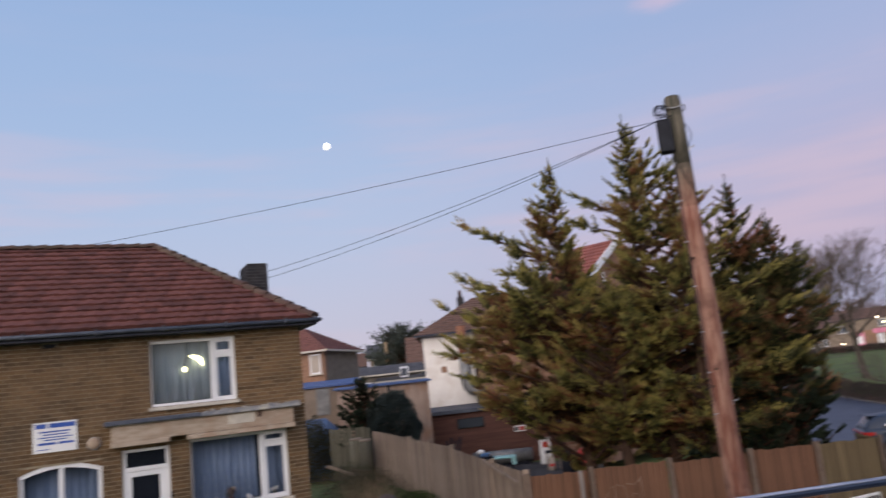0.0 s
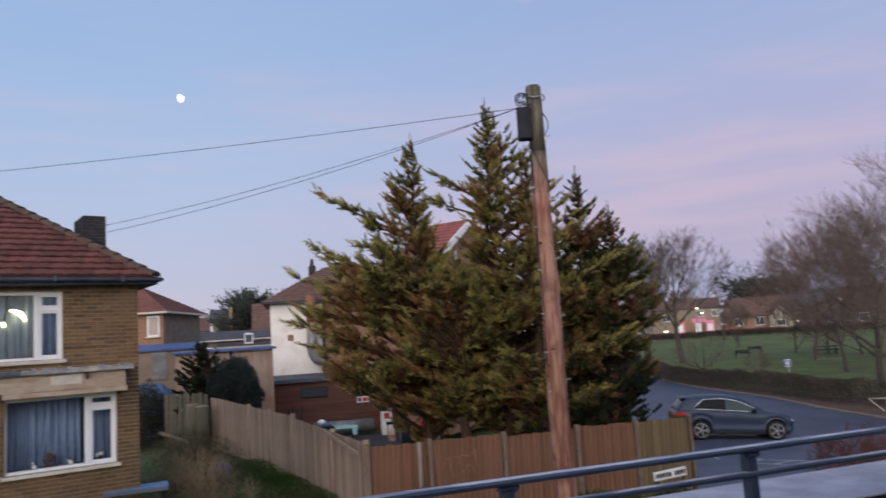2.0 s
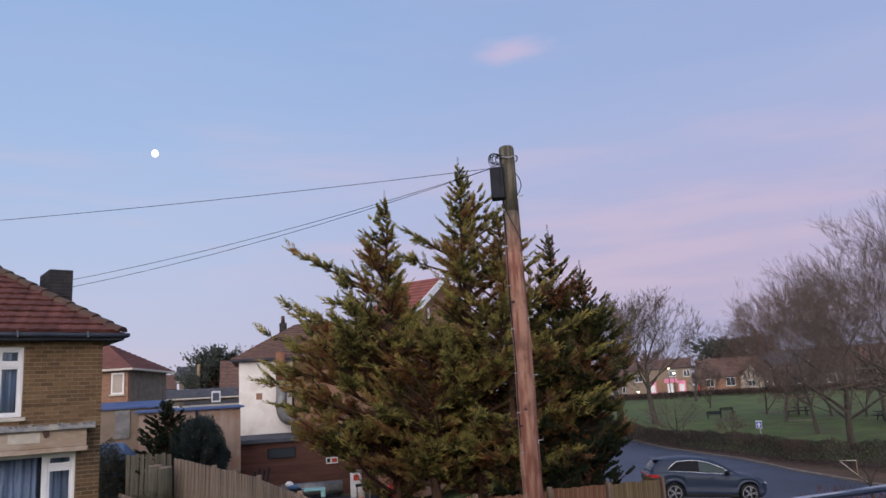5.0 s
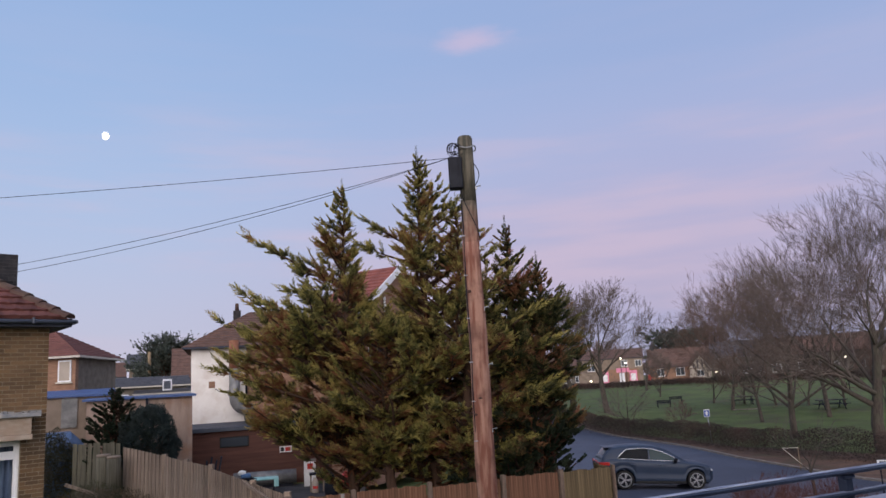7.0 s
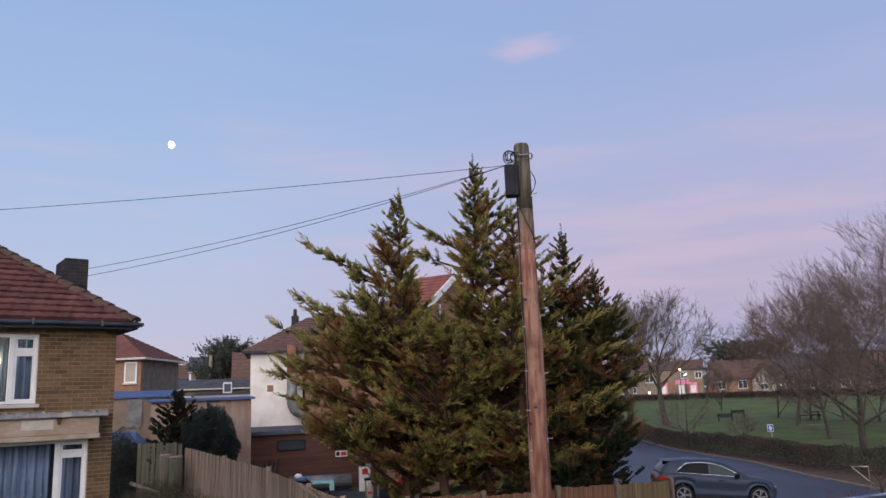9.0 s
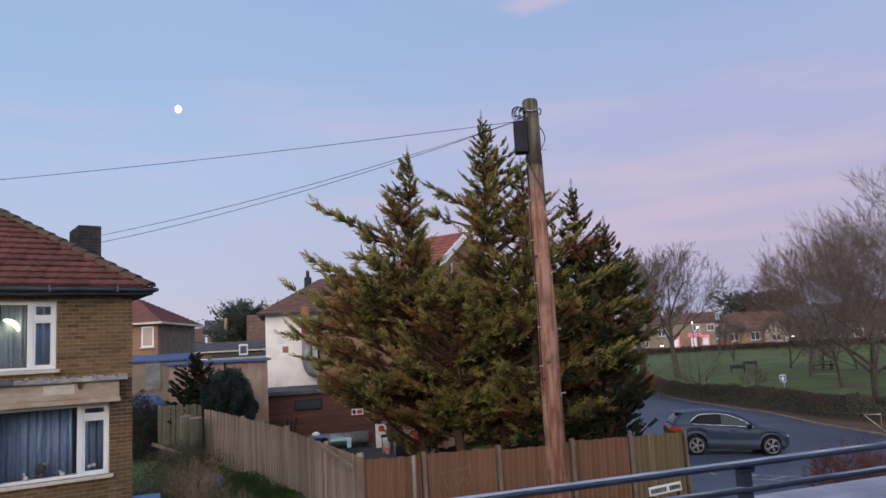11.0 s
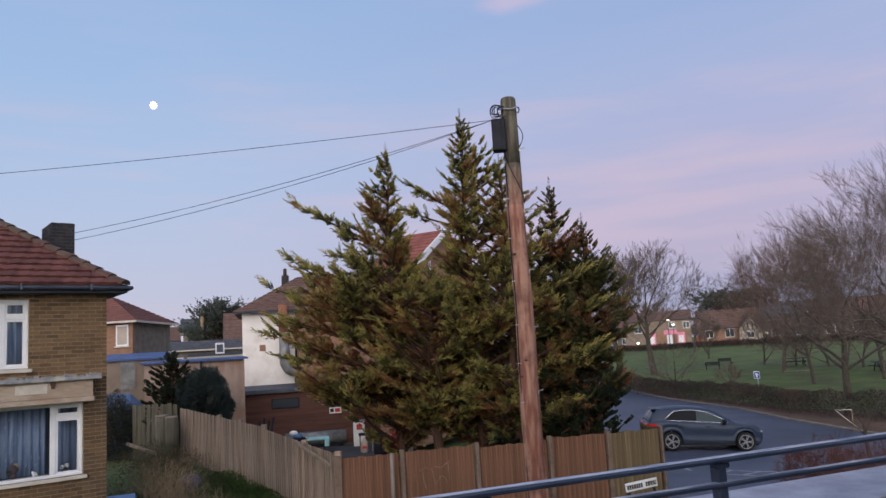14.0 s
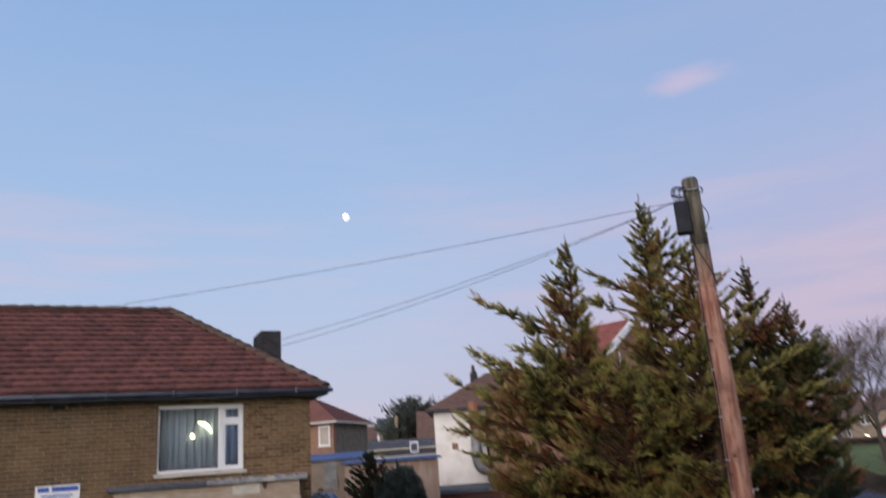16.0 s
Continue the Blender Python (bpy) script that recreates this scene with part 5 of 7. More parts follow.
clump_line("brambles", [xy(8.8, 32.6), xy(12.5, 30.5)], 2.2, 1.1, 5200, 0.085, UNDERGROWTH, "tall tangled brambles beyond the garden fence", "undergrowth", 75, 0.5)
clump_line("ivy", [xy(-3.2, 16.9), xy(-1.2, 19.4), xy(1.4, 22.6), xy(4.2, 25.5)], 0.34, 0.8, 1500, 0.07, LAWN_TUFT, "ivy and weeds along the fence foot", "undergrowth", 74, 0.8)
clump_line("grass_tufts", [xy(-12, 17.05), xy(-20, 17.95), xy(-27, 19.15)], 0.22, 0.3, 260, 0.14, LAWN_TUFT, "grass tufts at the foot of the front fence", "grass", 77, 1.6)
clump_line("grass_tufts", [xy(2.0, 18), xy(5, 19), xy(8, 19.5)], 0.16, 3.6, 2600, 0.13, LAWN_TUFT, "rough grass in the garden", "grass", 76)
for k, (a, d, h) in enumerate(((6.6, 17.5, 2.0), (5.4, 18.5, 1.7), (7.3, 18.0, 2.15), (8.0, 17.6, 2.25), (8.9, 19, 2.1), (7.7, 19.2, 2.2), (4.6, 18.0, 1.4))):
    bare_tree(a, d, h, 0.8, 80 + k, "dry leggy stems of a garden shrub", 0.02, levels=4, kids=(10, 4, 3, 3), name="dry_shrub", thin=0.6, fork=0.02, material=TWIG_TAN, group="dry garden shrubs", rise=1.1)


# ---- car ----
PAINT = mat("blue_grey_car_paint", (0.022, 0.034, 0.062), (0.026, 0.039, 0.068), 1, 0.35, metal=0.0, bump=0.0, spec=0.3)
CAR_GLASS = glass_mat("tinted_car_glass", (0.006, 0.008, 0.011), 0.08, 0.97)
CAR_GLASS.node_tree.nodes["Principled BSDF"].inputs["Specular IOR Level"].default_value = 0.1
# untinted front glass; its teal base paints in the reflected sky
FRONT_GLASS = glass_mat("sky_teal_car_glass", (0.02, 0.04, 0.045), 0.06, 0.95)
FRONT_GLASS.node_tree.nodes["Principled BSDF"].inputs["Specular IOR Level"].default_value = 0.3
RUBBER = mat("tyre_rubber", (0.012, 0.012, 0.013), (0.02, 0.02, 0.021), 9, 0.9, bump=0.3)
CHROME = mat("bright_trim", (0.62, 0.64, 0.66), (0.7, 0.7, 0.72), 3, 0.25, metal=0.9, bump=0)
RED_LENS = mat("red_lens", (0.30, 0.012, 0.010), (0.4, 0.03, 0.02), 3, 0.25, bump=0)
CLEAR_LENS = mat("clear_lens", (0.35, 0.38, 0.42), (0.45, 0.47, 0.5), 3, 0.15, bump=0)


def lerp_table(x, table):
    return float(np.interp(x, [t[0] for t in table], [t[1] for t in table]))


def build_car():
    t = thing("car", pose(16.85, 28.23, -0.5, 0, 0, -17) @ pose(0, 0, 0, 0, 3.2, 0) @ Matrix.Scale(0.95, 4), "blue-grey coupe-roofed estate car parked on the road", "car")
    # local x forward, y to the car's left; body from -2.5 to 2.5
    belt = [(-2.5, 1.08), (-2.2, 1.22), (-1.6, 1.23), (-0.5, 1.18), (0.6, 1.13), (1.2, 1.09), (1.9, 1.01), (2.35, 0.90), (2.5, 0.76)]
    half = [(-2.5, 0.78), (-2.35, 0.9), (-1.6, 0.985), (0, 0.97), (1.5, 0.985), (2.2, 0.92), (2.5, 0.70)]
    low = [(-2.5, 0.52), (-2.2, 0.34), (-1.5, 0.28), (1.5, 0.27), (2.3, 0.3), (2.5, 0.42)]
    wheels = (-1.50, 1.49)
    xs = sorted({round(-2.5 + 5 * k / 90, 4) for k in range(91)})
    bm = bmesh.new()
    rings = []
    for x in xs:
        w, zb, zt = lerp_table(x, half), lerp_table(x, low), lerp_table(x, belt)
        for wx in wheels:
            if abs(x - wx) < 0.44:
                zb = max(zb, 0.38 + math.sqrt(max(0, 0.44 ** 2 - (x - wx) ** 2)))
        zm = zb + (zt - zb) * 0.5
        sec = [(w * 0.92, zb), (w * 0.99, zb + (zt - zb) * 0.12), (w * 0.985, zb + (zt - zb) * 0.24), (w * 0.955, zb + (zt - zb) * 0.36), (w * 0.965, zm), (w, zb + (zt - zb) * 0.68), (w * 0.985, zb + (zt - zb) * 0.84), (w * 0.93, zt - 0.015), (w * 0.84, zt + 0.015), (w * 0.4, zt + 0.05), (0, zt + 0.055)]
        ring = [bm.verts.new((x, -a, b)) for a, b in sec] + [bm.verts.new((x, a, b)) for a, b in sec[-2::-1]]
        rings.append(ring)
    for a, b in zip(rings, rings[1:]):
        for k in range(len(a) - 1):
            f = bm.faces.new((a[k], a[k + 1], b[k + 1], b[k]))
            f.smooth = True
    bm.faces.new(rings[0])
    bm.faces.new(rings[-1][::-1])
    body = part("body", bm, PAINT, t)
    # greenhouse
    roof = [(-2.40, 1.24), (-2.2, 1.50), (-2.02, 1.645), (-1.6, 1.72), (-1.1, 1.76), (-0.6, 1.765), (-0.15, 1.725), (0.2, 1.63), (0.6, 1.43), (1.0, 1.21), (1.2, 1.10)]
    bm = bmesh.new()
    rings = []
    for k in range(41):
        x = -2.40 + 3.64 * k / 40
        zr, zt, w = lerp_table(x, roof), lerp_table(x, belt) - 0.03, lerp_table(x, half)
        zr = max(zr, zt + 0.02)
        f = (zr - zt) / 0.64
        wt = w * (0.90 - 0.20 * f)
        sec = [(w * 0.90, zt), (wt, zr - 0.05 * f - 0.01), (wt * 0.88, zr), (0, zr + 0.03 * f)]
        ring = [bm.verts.new((x, -a, b)) for a, b in sec] + [bm.verts.new((x, a, b)) for a, b in sec[-2::-1]]
        rings.append(ring)
    for a, b in zip(rings, rings[1:]):
        for k in range(len(a) - 1):
            f = bm.faces.new((a[k], a[k + 1], b[k + 1], b[k]))
            f.smooth = True
    bm.faces.new(rings[0])
    bm.faces.new(rings[-1][::-1])
    part("roof", bm, PAINT, t)
    def side_y(x, zz, s, off):
        w, zt, zr = lerp_table(x, half), lerp_table(x, belt) - 0.03, lerp_table(x, roof)
        wt = w * (0.90 - 0.20 * (zr - zt) / 0.64)
        g = min(1.0, max(0.0, (zz - zt) / max(0.05, zr - 0.06 - zt)))
        return s * (w * 0.90 + (wt - w * 0.90) * g + off)
    def side_sheet(name, xa, xb, material, s, lo, hi, off, parent):
        bm = bmesh.new()
        cols = []
        for k in range(15):
            x = xa + (xb - xa) * k / 14
            za = lerp_table(x, belt) + lo
            zb = max(za + 0.01, lerp_table(x, hi) - 0.01)
            cols.append([[bm.verts.new((x, side_y(x, zz, s, o), zz)) for zz in (za, (za + zb) / 2, zb)] for o in (off, off - 0.02)])
        for a, b in zip(cols, cols[1:]):
            for l in (0, 1):
                for j in (0, 1):
                    bm.faces.new((a[l][j], a[l][j + 1], b[l][j + 1], b[l][j]))
            for j in (0, 2):
                bm.faces.new((a[0][j], b[0][j], b[1][j], a[1][j]))
        for q in (cols[0], cols[-1]):
            for j in (0, 1):
                bm.faces.new((q[0][j], q[0][j + 1], q[1][j + 1], q[1][j]))
        return part(name, bm, material, parent)
    # the upper edge of the side glass
    glass_top = [(-1.78, 1.26), (-1.60, 1.42), (-1.36, 1.60), (-0.9, 1.645), (-0.5, 1.64), (-0.12, 1.58), (0.22, 1.47), (0.55, 1.31), (0.84, 1.13)]
    for s in (-1, 1):
        side_sheet("side_window", -1.72, -0.46, CAR_GLASS, s, 0.03, glass_top, 0.016, t)
        side_sheet("side_window", -0.40, 0.80, FRONT_GLASS, s, 0.03, glass_top, 0.016, t)
        bm = bmesh.new()
        top = [(x, lerp_table(x, glass_top) + 0.012) for x in [-1.76 + 2.60 * k / 26 for k in range(27)]]
        tube(bm, [(x, side_y(x, zz, s, 0.022), zz) for x, zz in top], 0.016, 6)
        tube(bm, [(x, side_y(x, lerp_table(x, belt) + 0.015, s, 0.022), lerp_table(x, belt) + 0.015) for x in [-1.76 + 2.60 * k / 12 for k in range(13)]], 0.013, 6)
        part("window_trim", bm, CHROME, t, "bright metal window trim")
        m = bmesh.new()
        sphere(m, (0.62, s * 1.06, 1.21), 0.13, 12, 0.75, 0.9, 0.7)
        box(m, 0.56, 0.68, s * 0.97 - 0.08, s * 0.97 + 0.08, 1.10, 1.16)
        part("door_mirror", m, BLACK, t)
        boxpart("sill", (-1.05, 1.05, s * 0.90 - 0.06, s * 0.90 + 0.06, 0.24, 0.36), RUBBER, t, 0.02)
        for x in (-1.15, 0.0):
            boxpart("door_handle", (x - 0.1, x + 0.1, s * 0.985 - 0.03, s * 0.985 + 0.03, 0.99, 1.03), PAINT, t, 0.008)
        m = bmesh.new()
        box(m, 2.12, 2.42, s * 0.72 - 0.12, s * 0.72 + 0.12, 0.76, 0.83, 0.02)
        part("headlight", m, CLEAR_LENS, t)
    # screens
    for x0, x1, nm in ((-2.34, -2.06, "rear_window"), (0.10, 1.0, "windscreen")):
        bm = bmesh.new()
        rows = []
        for k in range(6):
            x = x0 + (x1 - x0) * k / 5
            zr, w = lerp_table(x, roof), lerp_table(x, half) * 0.6
            rows.append([bm.verts.new((x, y, zr + 0.035 - 0.02 * abs(y) / w)) for y in (-w, 0, w)])
        for a, b in zip(rows, rows[1:]):
            for j in (0, 1):
                bm.faces.new((a[j], b[j], b[j + 1], a[j + 1]))
        w_ = part(nm, bm, CAR_GLASS, t)
        w_.modifiers.new("thickness", "SOLIDIFY").thickness = 0.02
    boxpart("tail_light", (-2.53, -2.30, -0.88, 0.88, 0.99, 1.10), RED_LENS, t, 0.02, "red light bar across the tail")
    for s in (-1, 1):
        boxpart("tail_light", (-2.46, -2.10, s * 0.90 - 0.05, s * 0.90 + 0.05, 0.97, 1.10), RED_LENS, t, 0.02)
    boxpart("tail_panel", (-2.535, -2.40, -0.7, 0.7, 0.84, 0.98), RUBBER, t, 0.01)
    boxpart("rear_plate", (-2.535, -2.50, -0.26, 0.26, 0.74, 0.85), mat("yellow_plate", (0.5, 0.36, 0.04), (0.55, 0.4, 0.05), 3, 0.5, bump=0), t, 0.004)
    boxpart("rear_bumper", (-2.52, -2.3, -0.8, 0.8, 0.36, 0.52), RUBBER, t, 0.03)
    boxpart("grille", (2.40, 2.51, -0.45, 0.45, 0.45, 0.78), RUBBER, t, 0.02)
    boxpart("roof_spoiler", (-2.26, -1.84, -0.62, 0.62, 1.655, 1.69), PAINT, t, 0.012)
    boxpart("underbody", (-2.2, 2.2, -0.7, 0.7, 0.22, 0.5), RUBBER, t)
    for wx in wheels:
        for s in (-1, 1):
            bm = bmesh.new()
            ys = [(s * 0.70, 0.33), (s * 0.71, 0.375), (s * 0.80, 0.385), (s * 0.92, 0.378), (s * 0.94, 0.35), (s * 0.935, 0.29)]
            rings = [[bm.verts.new((wx + r * math.cos(a), y, 0.385 + r * math.sin(a))) for a in [math.tau * k / 28 for k in range(28)]] for y, r in ys]
            for a, b in zip(rings, rings[1:]):
                for k in range(28):
                    bm.faces.new((a[k], a[(k + 1) % 28], b[(k + 1) % 28], b[k])).smooth = True
            wh = part("wheel", bm, RUBBER, t)
            bm = bmesh.new()
            tube(bm, [(wx + 0.275 * math.cos(a), s * 0.925, 0.385 + 0.275 * math.sin(a)) for a in [math.tau * k / 28 for k in range(29)]], 0.018, 6, False)
            tube(bm, ((wx, s * 0.90, 0.385), (wx, s * 0.935, 0.385)), 0.06, 10)
            for k in range(10):
                a = math.tau * (k // 2) / 5 + (0.14 if k % 2 else -0.14)
                tube(bm, ((wx, s * 0.925, 0.385), (wx + 0.27 * math.cos(a), s * 0.925, 0.385 + 0.27 * math.sin(a))), 0.017, 5)
            part("rim", bm, STEEL, wh, "silver spoked alloy rim")
            bm = bmesh.new()
            tube(bm, ((wx, s * 0.78, 0.385), (wx, s * 0.86, 0.385)), 0.28, 20)
            part("brake_disc", bm, BLACK, wh)

    # a short nose
    for ob in t.children_recursive:
        if ob.name.split(".")[0] not in ("wheel", "rim", "brake_disc"):
            for v in ob.data.vertices:
                if v.co.x > 1.75:
                    v.co.x = 1.75 + (v.co.x - 1.75) * 0.66


build_car()


# ---- houses and sheds beyond ----
WHITE_RENDER = mat("flaking_white_paint", (0.72, 0.68, 0.65), (0.80, 0.77, 0.74), 1.6, 0.85, bump=0.35, stain=(0.62, 0.55, 0.49), stain_scale=1.4)
OLD_TILE = mat("dark_brown_roof_tile", (0.075, 0.045, 0.038), (0.12, 0.07, 0.055), 3, 0.9, bump=0.5, island=0.2, stretch=(1, 1, 3))
RED_TILE = mat("bright_red_roof_tile", (0.17, 0.055, 0.046), (0.24, 0.08, 0.064), 3, 0.85, bump=0.5, island=0.2)
GREY_RENDER = mat("grey_pebble_render", (0.13, 0.115, 0.10), (0.19, 0.165, 0.14), 3, 0.95, bump=0.4)
TAN_WALL = mat("tan_block_wall", (0.18, 0.14, 0.11), (0.25, 0.195, 0.155), 1.5, 0.9, bump=0.3, stain=(0.22, 0.17, 0.14))
BLUE_FELT = mat("blue_painted_roof", (0.05, 0.085, 0.20), (0.075, 0.115, 0.25), 2.5, 0.6, bump=0.3)
BROWN_CLAD = mat("dark_red_brown_cladding", (0.085, 0.034, 0.026), (0.115, 0.048, 0.036), 2, 0.7, bump=0.3, rand=0.12, stretch=(0.4, 1, 5))
SLATE = mat("grey_slate", (0.05, 0.052, 0.065), (0.085, 0.088, 0.105), 3, 0.8, bump=0.3)
RUST = mat("rusty_flue", (0.19, 0.075, 0.045), (0.26, 0.12, 0.075), 5, 0.85, bump=0.4)
ZINC = mat("dull_zinc_flue", (0.16, 0.16, 0.165), (0.25, 0.25, 0.25), 4, 0.55, metal=0.5, bump=0.2)
PINK = mat("pink_shopfront_paint", (0.62, 0.20, 0.32), (0.70, 0.27, 0.38), 2, 0.7, bump=0.1)
CREAM_WALL = mat("cream_wall", (0.33, 0.285, 0.24), (0.40, 0.345, 0.295), 1, 0.85, bump=0.2)
PANE = glass_mat("far_window_glass", (0.05, 0.06, 0.075), 0.08, 0.95)
TEAL = mat("turquoise_plastic", (0.22, 0.46, 0.47), (0.32, 0.56, 0.56), 4, 0.5, bump=0.05)
BLUE_TARP = mat("blue_tarpaulin", (0.045, 0.11, 0.26), (0.08, 0.17, 0.34), 6, 0.5, bump=0.2)
SIGN_WHITE = mat("sign_white", (0.66, 0.66, 0.68), (0.74, 0.74, 0.75), 4, 0.5, bump=0.03, stain=(0.5, 0.5, 0.5))
INK_BLUE = mat("sign_blue", (0.03, 0.08, 0.32), (0.045, 0.10, 0.38), 4, 0.5, bump=0)
INK_BLACK = mat("sign_black", (0.015, 0.015, 0.018), (0.03, 0.03, 0.03), 4, 0.6, bump=0)
INK_RED = mat("sign_red", (0.45, 0.03, 0.03), (0.5, 0.05, 0.04), 4, 0.5, bump=0)


def far_window(parent, u, z, w, h, y=0.0, blind=False, name="window"):
    f = boxpart(name, (u - w / 2, u + w / 2, y - 0.05, y + 0.02, z, z + h), UPVC, parent, 0.0)
    g = 0.07
    if blind:
        boxpart("blind", (u - w / 2 + g, u + w / 2 - g, y - 0.06, y - 0.045, z + g, z + h - g), CREAM_WALL, f)
    else:
        n = 2 if w > 0.8 else 1
        for k in range(n):
            a = u - w / 2 + g + k * (w - g) / n
            boxpart("pane", (a, a + (w - g) / n - g, y - 0.065, y - 0.045, z + g, z + h - g), PANE, f)
    boxpart("sill", (u - w / 2 - 0.06, u + w / 2 + 0.06, y - 0.12, y + 0.02, z - 0.07, z), STONE, f)
    return f


def hip_roof(parent, u0, u1, y0, y1, eave, rise, material, over=0.35, hip=1.0, courses=14):
    """A roof with hipped (1) or gabled (0) ends, its courses of tiles stepped."""
    x0, x1, a, b = u0 - over, u1 + over, y0 - over, y1 + over
    run = (b - a) / 2
    ym = (a + b) / 2
    bm = bmesh.new()
    def ring(t):
        e = run * t
        h = e * hip
        return [(x0 + h, a + e), (x1 - h, a + e), (x1 - h, b - e), (x0 + h, b - e)]
    for k in range(courses):
        lo, hi = ring(k / courses), ring((k + 1) / courses)
        zl, zh = eave + rise * k / courses + 0.045, eave + rise * (k + 1) / courses
        s = q if k else [bm.verts.new((x, y, eave)) for x, y in lo]
        p = [bm.verts.new((x, y, zl)) for x, y in lo]
        q = [bm.verts.new((x, y, zh)) for x, y in hi]
        for i in range(4):
            j = (i + 1) % 4
            bm.faces.new((p[i], p[j], q[j], q[i]))
            bm.faces.new((s[i], s[j], p[j], p[i]))
        if not k:
            bm.faces.new(s[::-1])
    r = part("roof", bm, material, parent)
    boxpart("fascia", (x0, x1, a - 0.02, a + 0.01, eave - 0.09, eave + 0.01), STONE if material is not OLD_TILE else SOFFIT, r)
    boxpart("fascia", (x1 - 0.01, x1 + 0.02, a, b, eave - 0.09, eave + 0.01), STONE if material is not OLD_TILE else SOFFIT, r)
    return r


def chimney_stack(parent, u, y, z0, z1, w=0.6, d=0.9, material=DARK_BRICK):
    c = boxpart("chimney", (u - w / 2, u + w / 2, y - d / 2, y + d / 2, z0, z1), material, parent)
    for k in (-1, 1):
        bm = bmesh.new()
        tube(bm, ((u, y + k * d / 4, z1), (u, y + k * d / 4, z1 + 0.4)), [0.11, 0.09], 8)
        part("chimney_pot", bm, RIDGE_TILE, c)


def build_white_house():
    h = thing("white_house", facing(0, 40, 0), "white-painted and brick house with a brown hip roof", "house")
    boxpart("white_wall", (-1.54, 1.14, 0, 0.3, 0.3, 6.6), WHITE_RENDER, h, 0.0, "flaking white-painted side wall")
    boxpart("brick_wall", (1.14, 6.5, 0.05, 0.35, 0.3, 6.6), RED_BRICK, h)
    boxpart("side_wall", (-1.54, -1.24, 0.3, 6.0, 0.3, 6.6), WHITE_RENDER, h)
    boxpart("rear_wall", (-1.24, 6.5, 5.7, 6.0, 0.3, 6.6), RED_BRICK, h)
    hip_roof(h, -1.54, 6.5, 0, 6.0, 6.64, 2.05, OLD_TILE, 0.42)
    chimney_stack(h, 0.75, 3.3, 8.1, 8.8, 0.4, 0.6, DARK_BRICK)
    boxpart("vent_patch", (-0.70, -0.40, -0.02, 0.0, 4.60, 4.92), RED_BRICK, h, 0.004)
    bm = bmesh.new()
    tube(bm, ((0.52, -0.42, 6.9), (0.52, -0.42, 5.4)), 0.24, 16)
    fl = part("flue_pipe", bm, RUST, h, "wide rusty and zinc kitchen flue")
    bm = bmesh.new()
    pts = [(0.54, -0.42, 5.4), (0.54, -0.42, 4.1)] + [(0.54 + 0.45 * (1 - math.cos(a)), -0.42, 4.1 - 0.6 * math.sin(a)) for a in [0.2 * k for k in range(1, 9)]] + [(1.5, -0.42, 3.42)]
    tube(bm, pts, 0.26, 16)
    part("flue_bend", bm, ZINC, fl)
    for z in (5.35, 4.15):
        bm = bmesh.new()
        tube(bm, ((0.53, -0.42, z), (0.53, -0.42, z + 0.14)), 0.30, 16)
        part("flue_collar", bm, ZINC, fl)
    bm = bmesh.new()
    tube(bm, ((1.12, -0.08, 6.2), (1.12, -0.08, 2.5)), 0.05, 8)
    part("drainpipe", bm, BLACK, h)
    bm = bmesh.new()
    tube(bm, [(-0.4 + 0.1 * k, -0.02, 4.55 - 0.02 * k - 0.12 * math.sin(k * 0.5)) for k in range(9)], 0.015, 5)
    part("wall_cable", bm, BLACK, h)
    boxpart("flat_roof", (1.0, 6.0, -1.6, 0.0, 2.95, 3.15), SLATE, h)


def build_gable_house():
    apex = polar(-13.23, 33.0)
    h = thing("gabled_house", Matrix.Translation((apex.x, apex.y, 0)) @ pose(0, 0, 0, 0, 0, 47), "brick house with a red tiled gable and white bargeboards", "house")
    # local y runs along the ridge, x across the gable; the gable stands at y = 0
    w, ez, rz, ln = 4.2, 6.85, 9.38, 2.4
    bm = bmesh.new()
    prism(bm, [(-w + 2.0, 0.3), (w - 0.3, 0.3), (w - 0.3, ez), (0, rz - 0.2), (-w + 2.0, ez + 1.0)], 0.25, ln)
    part("wall", bm, RED_BRICK, h)
    for s in (-1, 1):
        bm = bmesh.new()
        n = 15
        for k in range(n):
            a, b = k / n, (k + 1) / n
            xa, xb, za, zb = s * w * (1 - a), s * w * (1 - min(b, 1)), ez - 0.15 + (rz - ez + 0.15) * a + 0.04, ez - 0.15 + (rz - ez + 0.15) * min(b, 1)
            foot = q[1:3] if k else [bm.verts.new((xa, 0, za - 0.07)), bm.verts.new((xa, ln, za - 0.07))]
            q = [bm.verts.new((x, y, z)) for x, y, z in ((xa, 0, za), (xb, 0, zb), (xb, ln, zb), (xa, ln, za))]
            bm.faces.new(q)
            bm.faces.new((q[0], q[3], foot[1], foot[0]))
        part("roof_slope", bm, RED_TILE, h, "bright red tiled roof slope")
        bm = bmesh.new()
        prism(bm, [(0, rz + 0.05), (s * w, ez - 0.1), (s * w, ez - 0.42), (0, rz - 0.28)], -0.06, 0.0)
        part("bargeboard", bm, UPVC, h, "white bargeboard")
    bm = bmesh.new()
    tube(bm, ((-1.2, 0.15, 7.9), (-1.2, 0.15, 3)), 0.05, 8)
    part("drainpipe", bm, UPVC, h)
    far_window(h, -1.9, 5.3, 1.1, 1.2, 0.25)


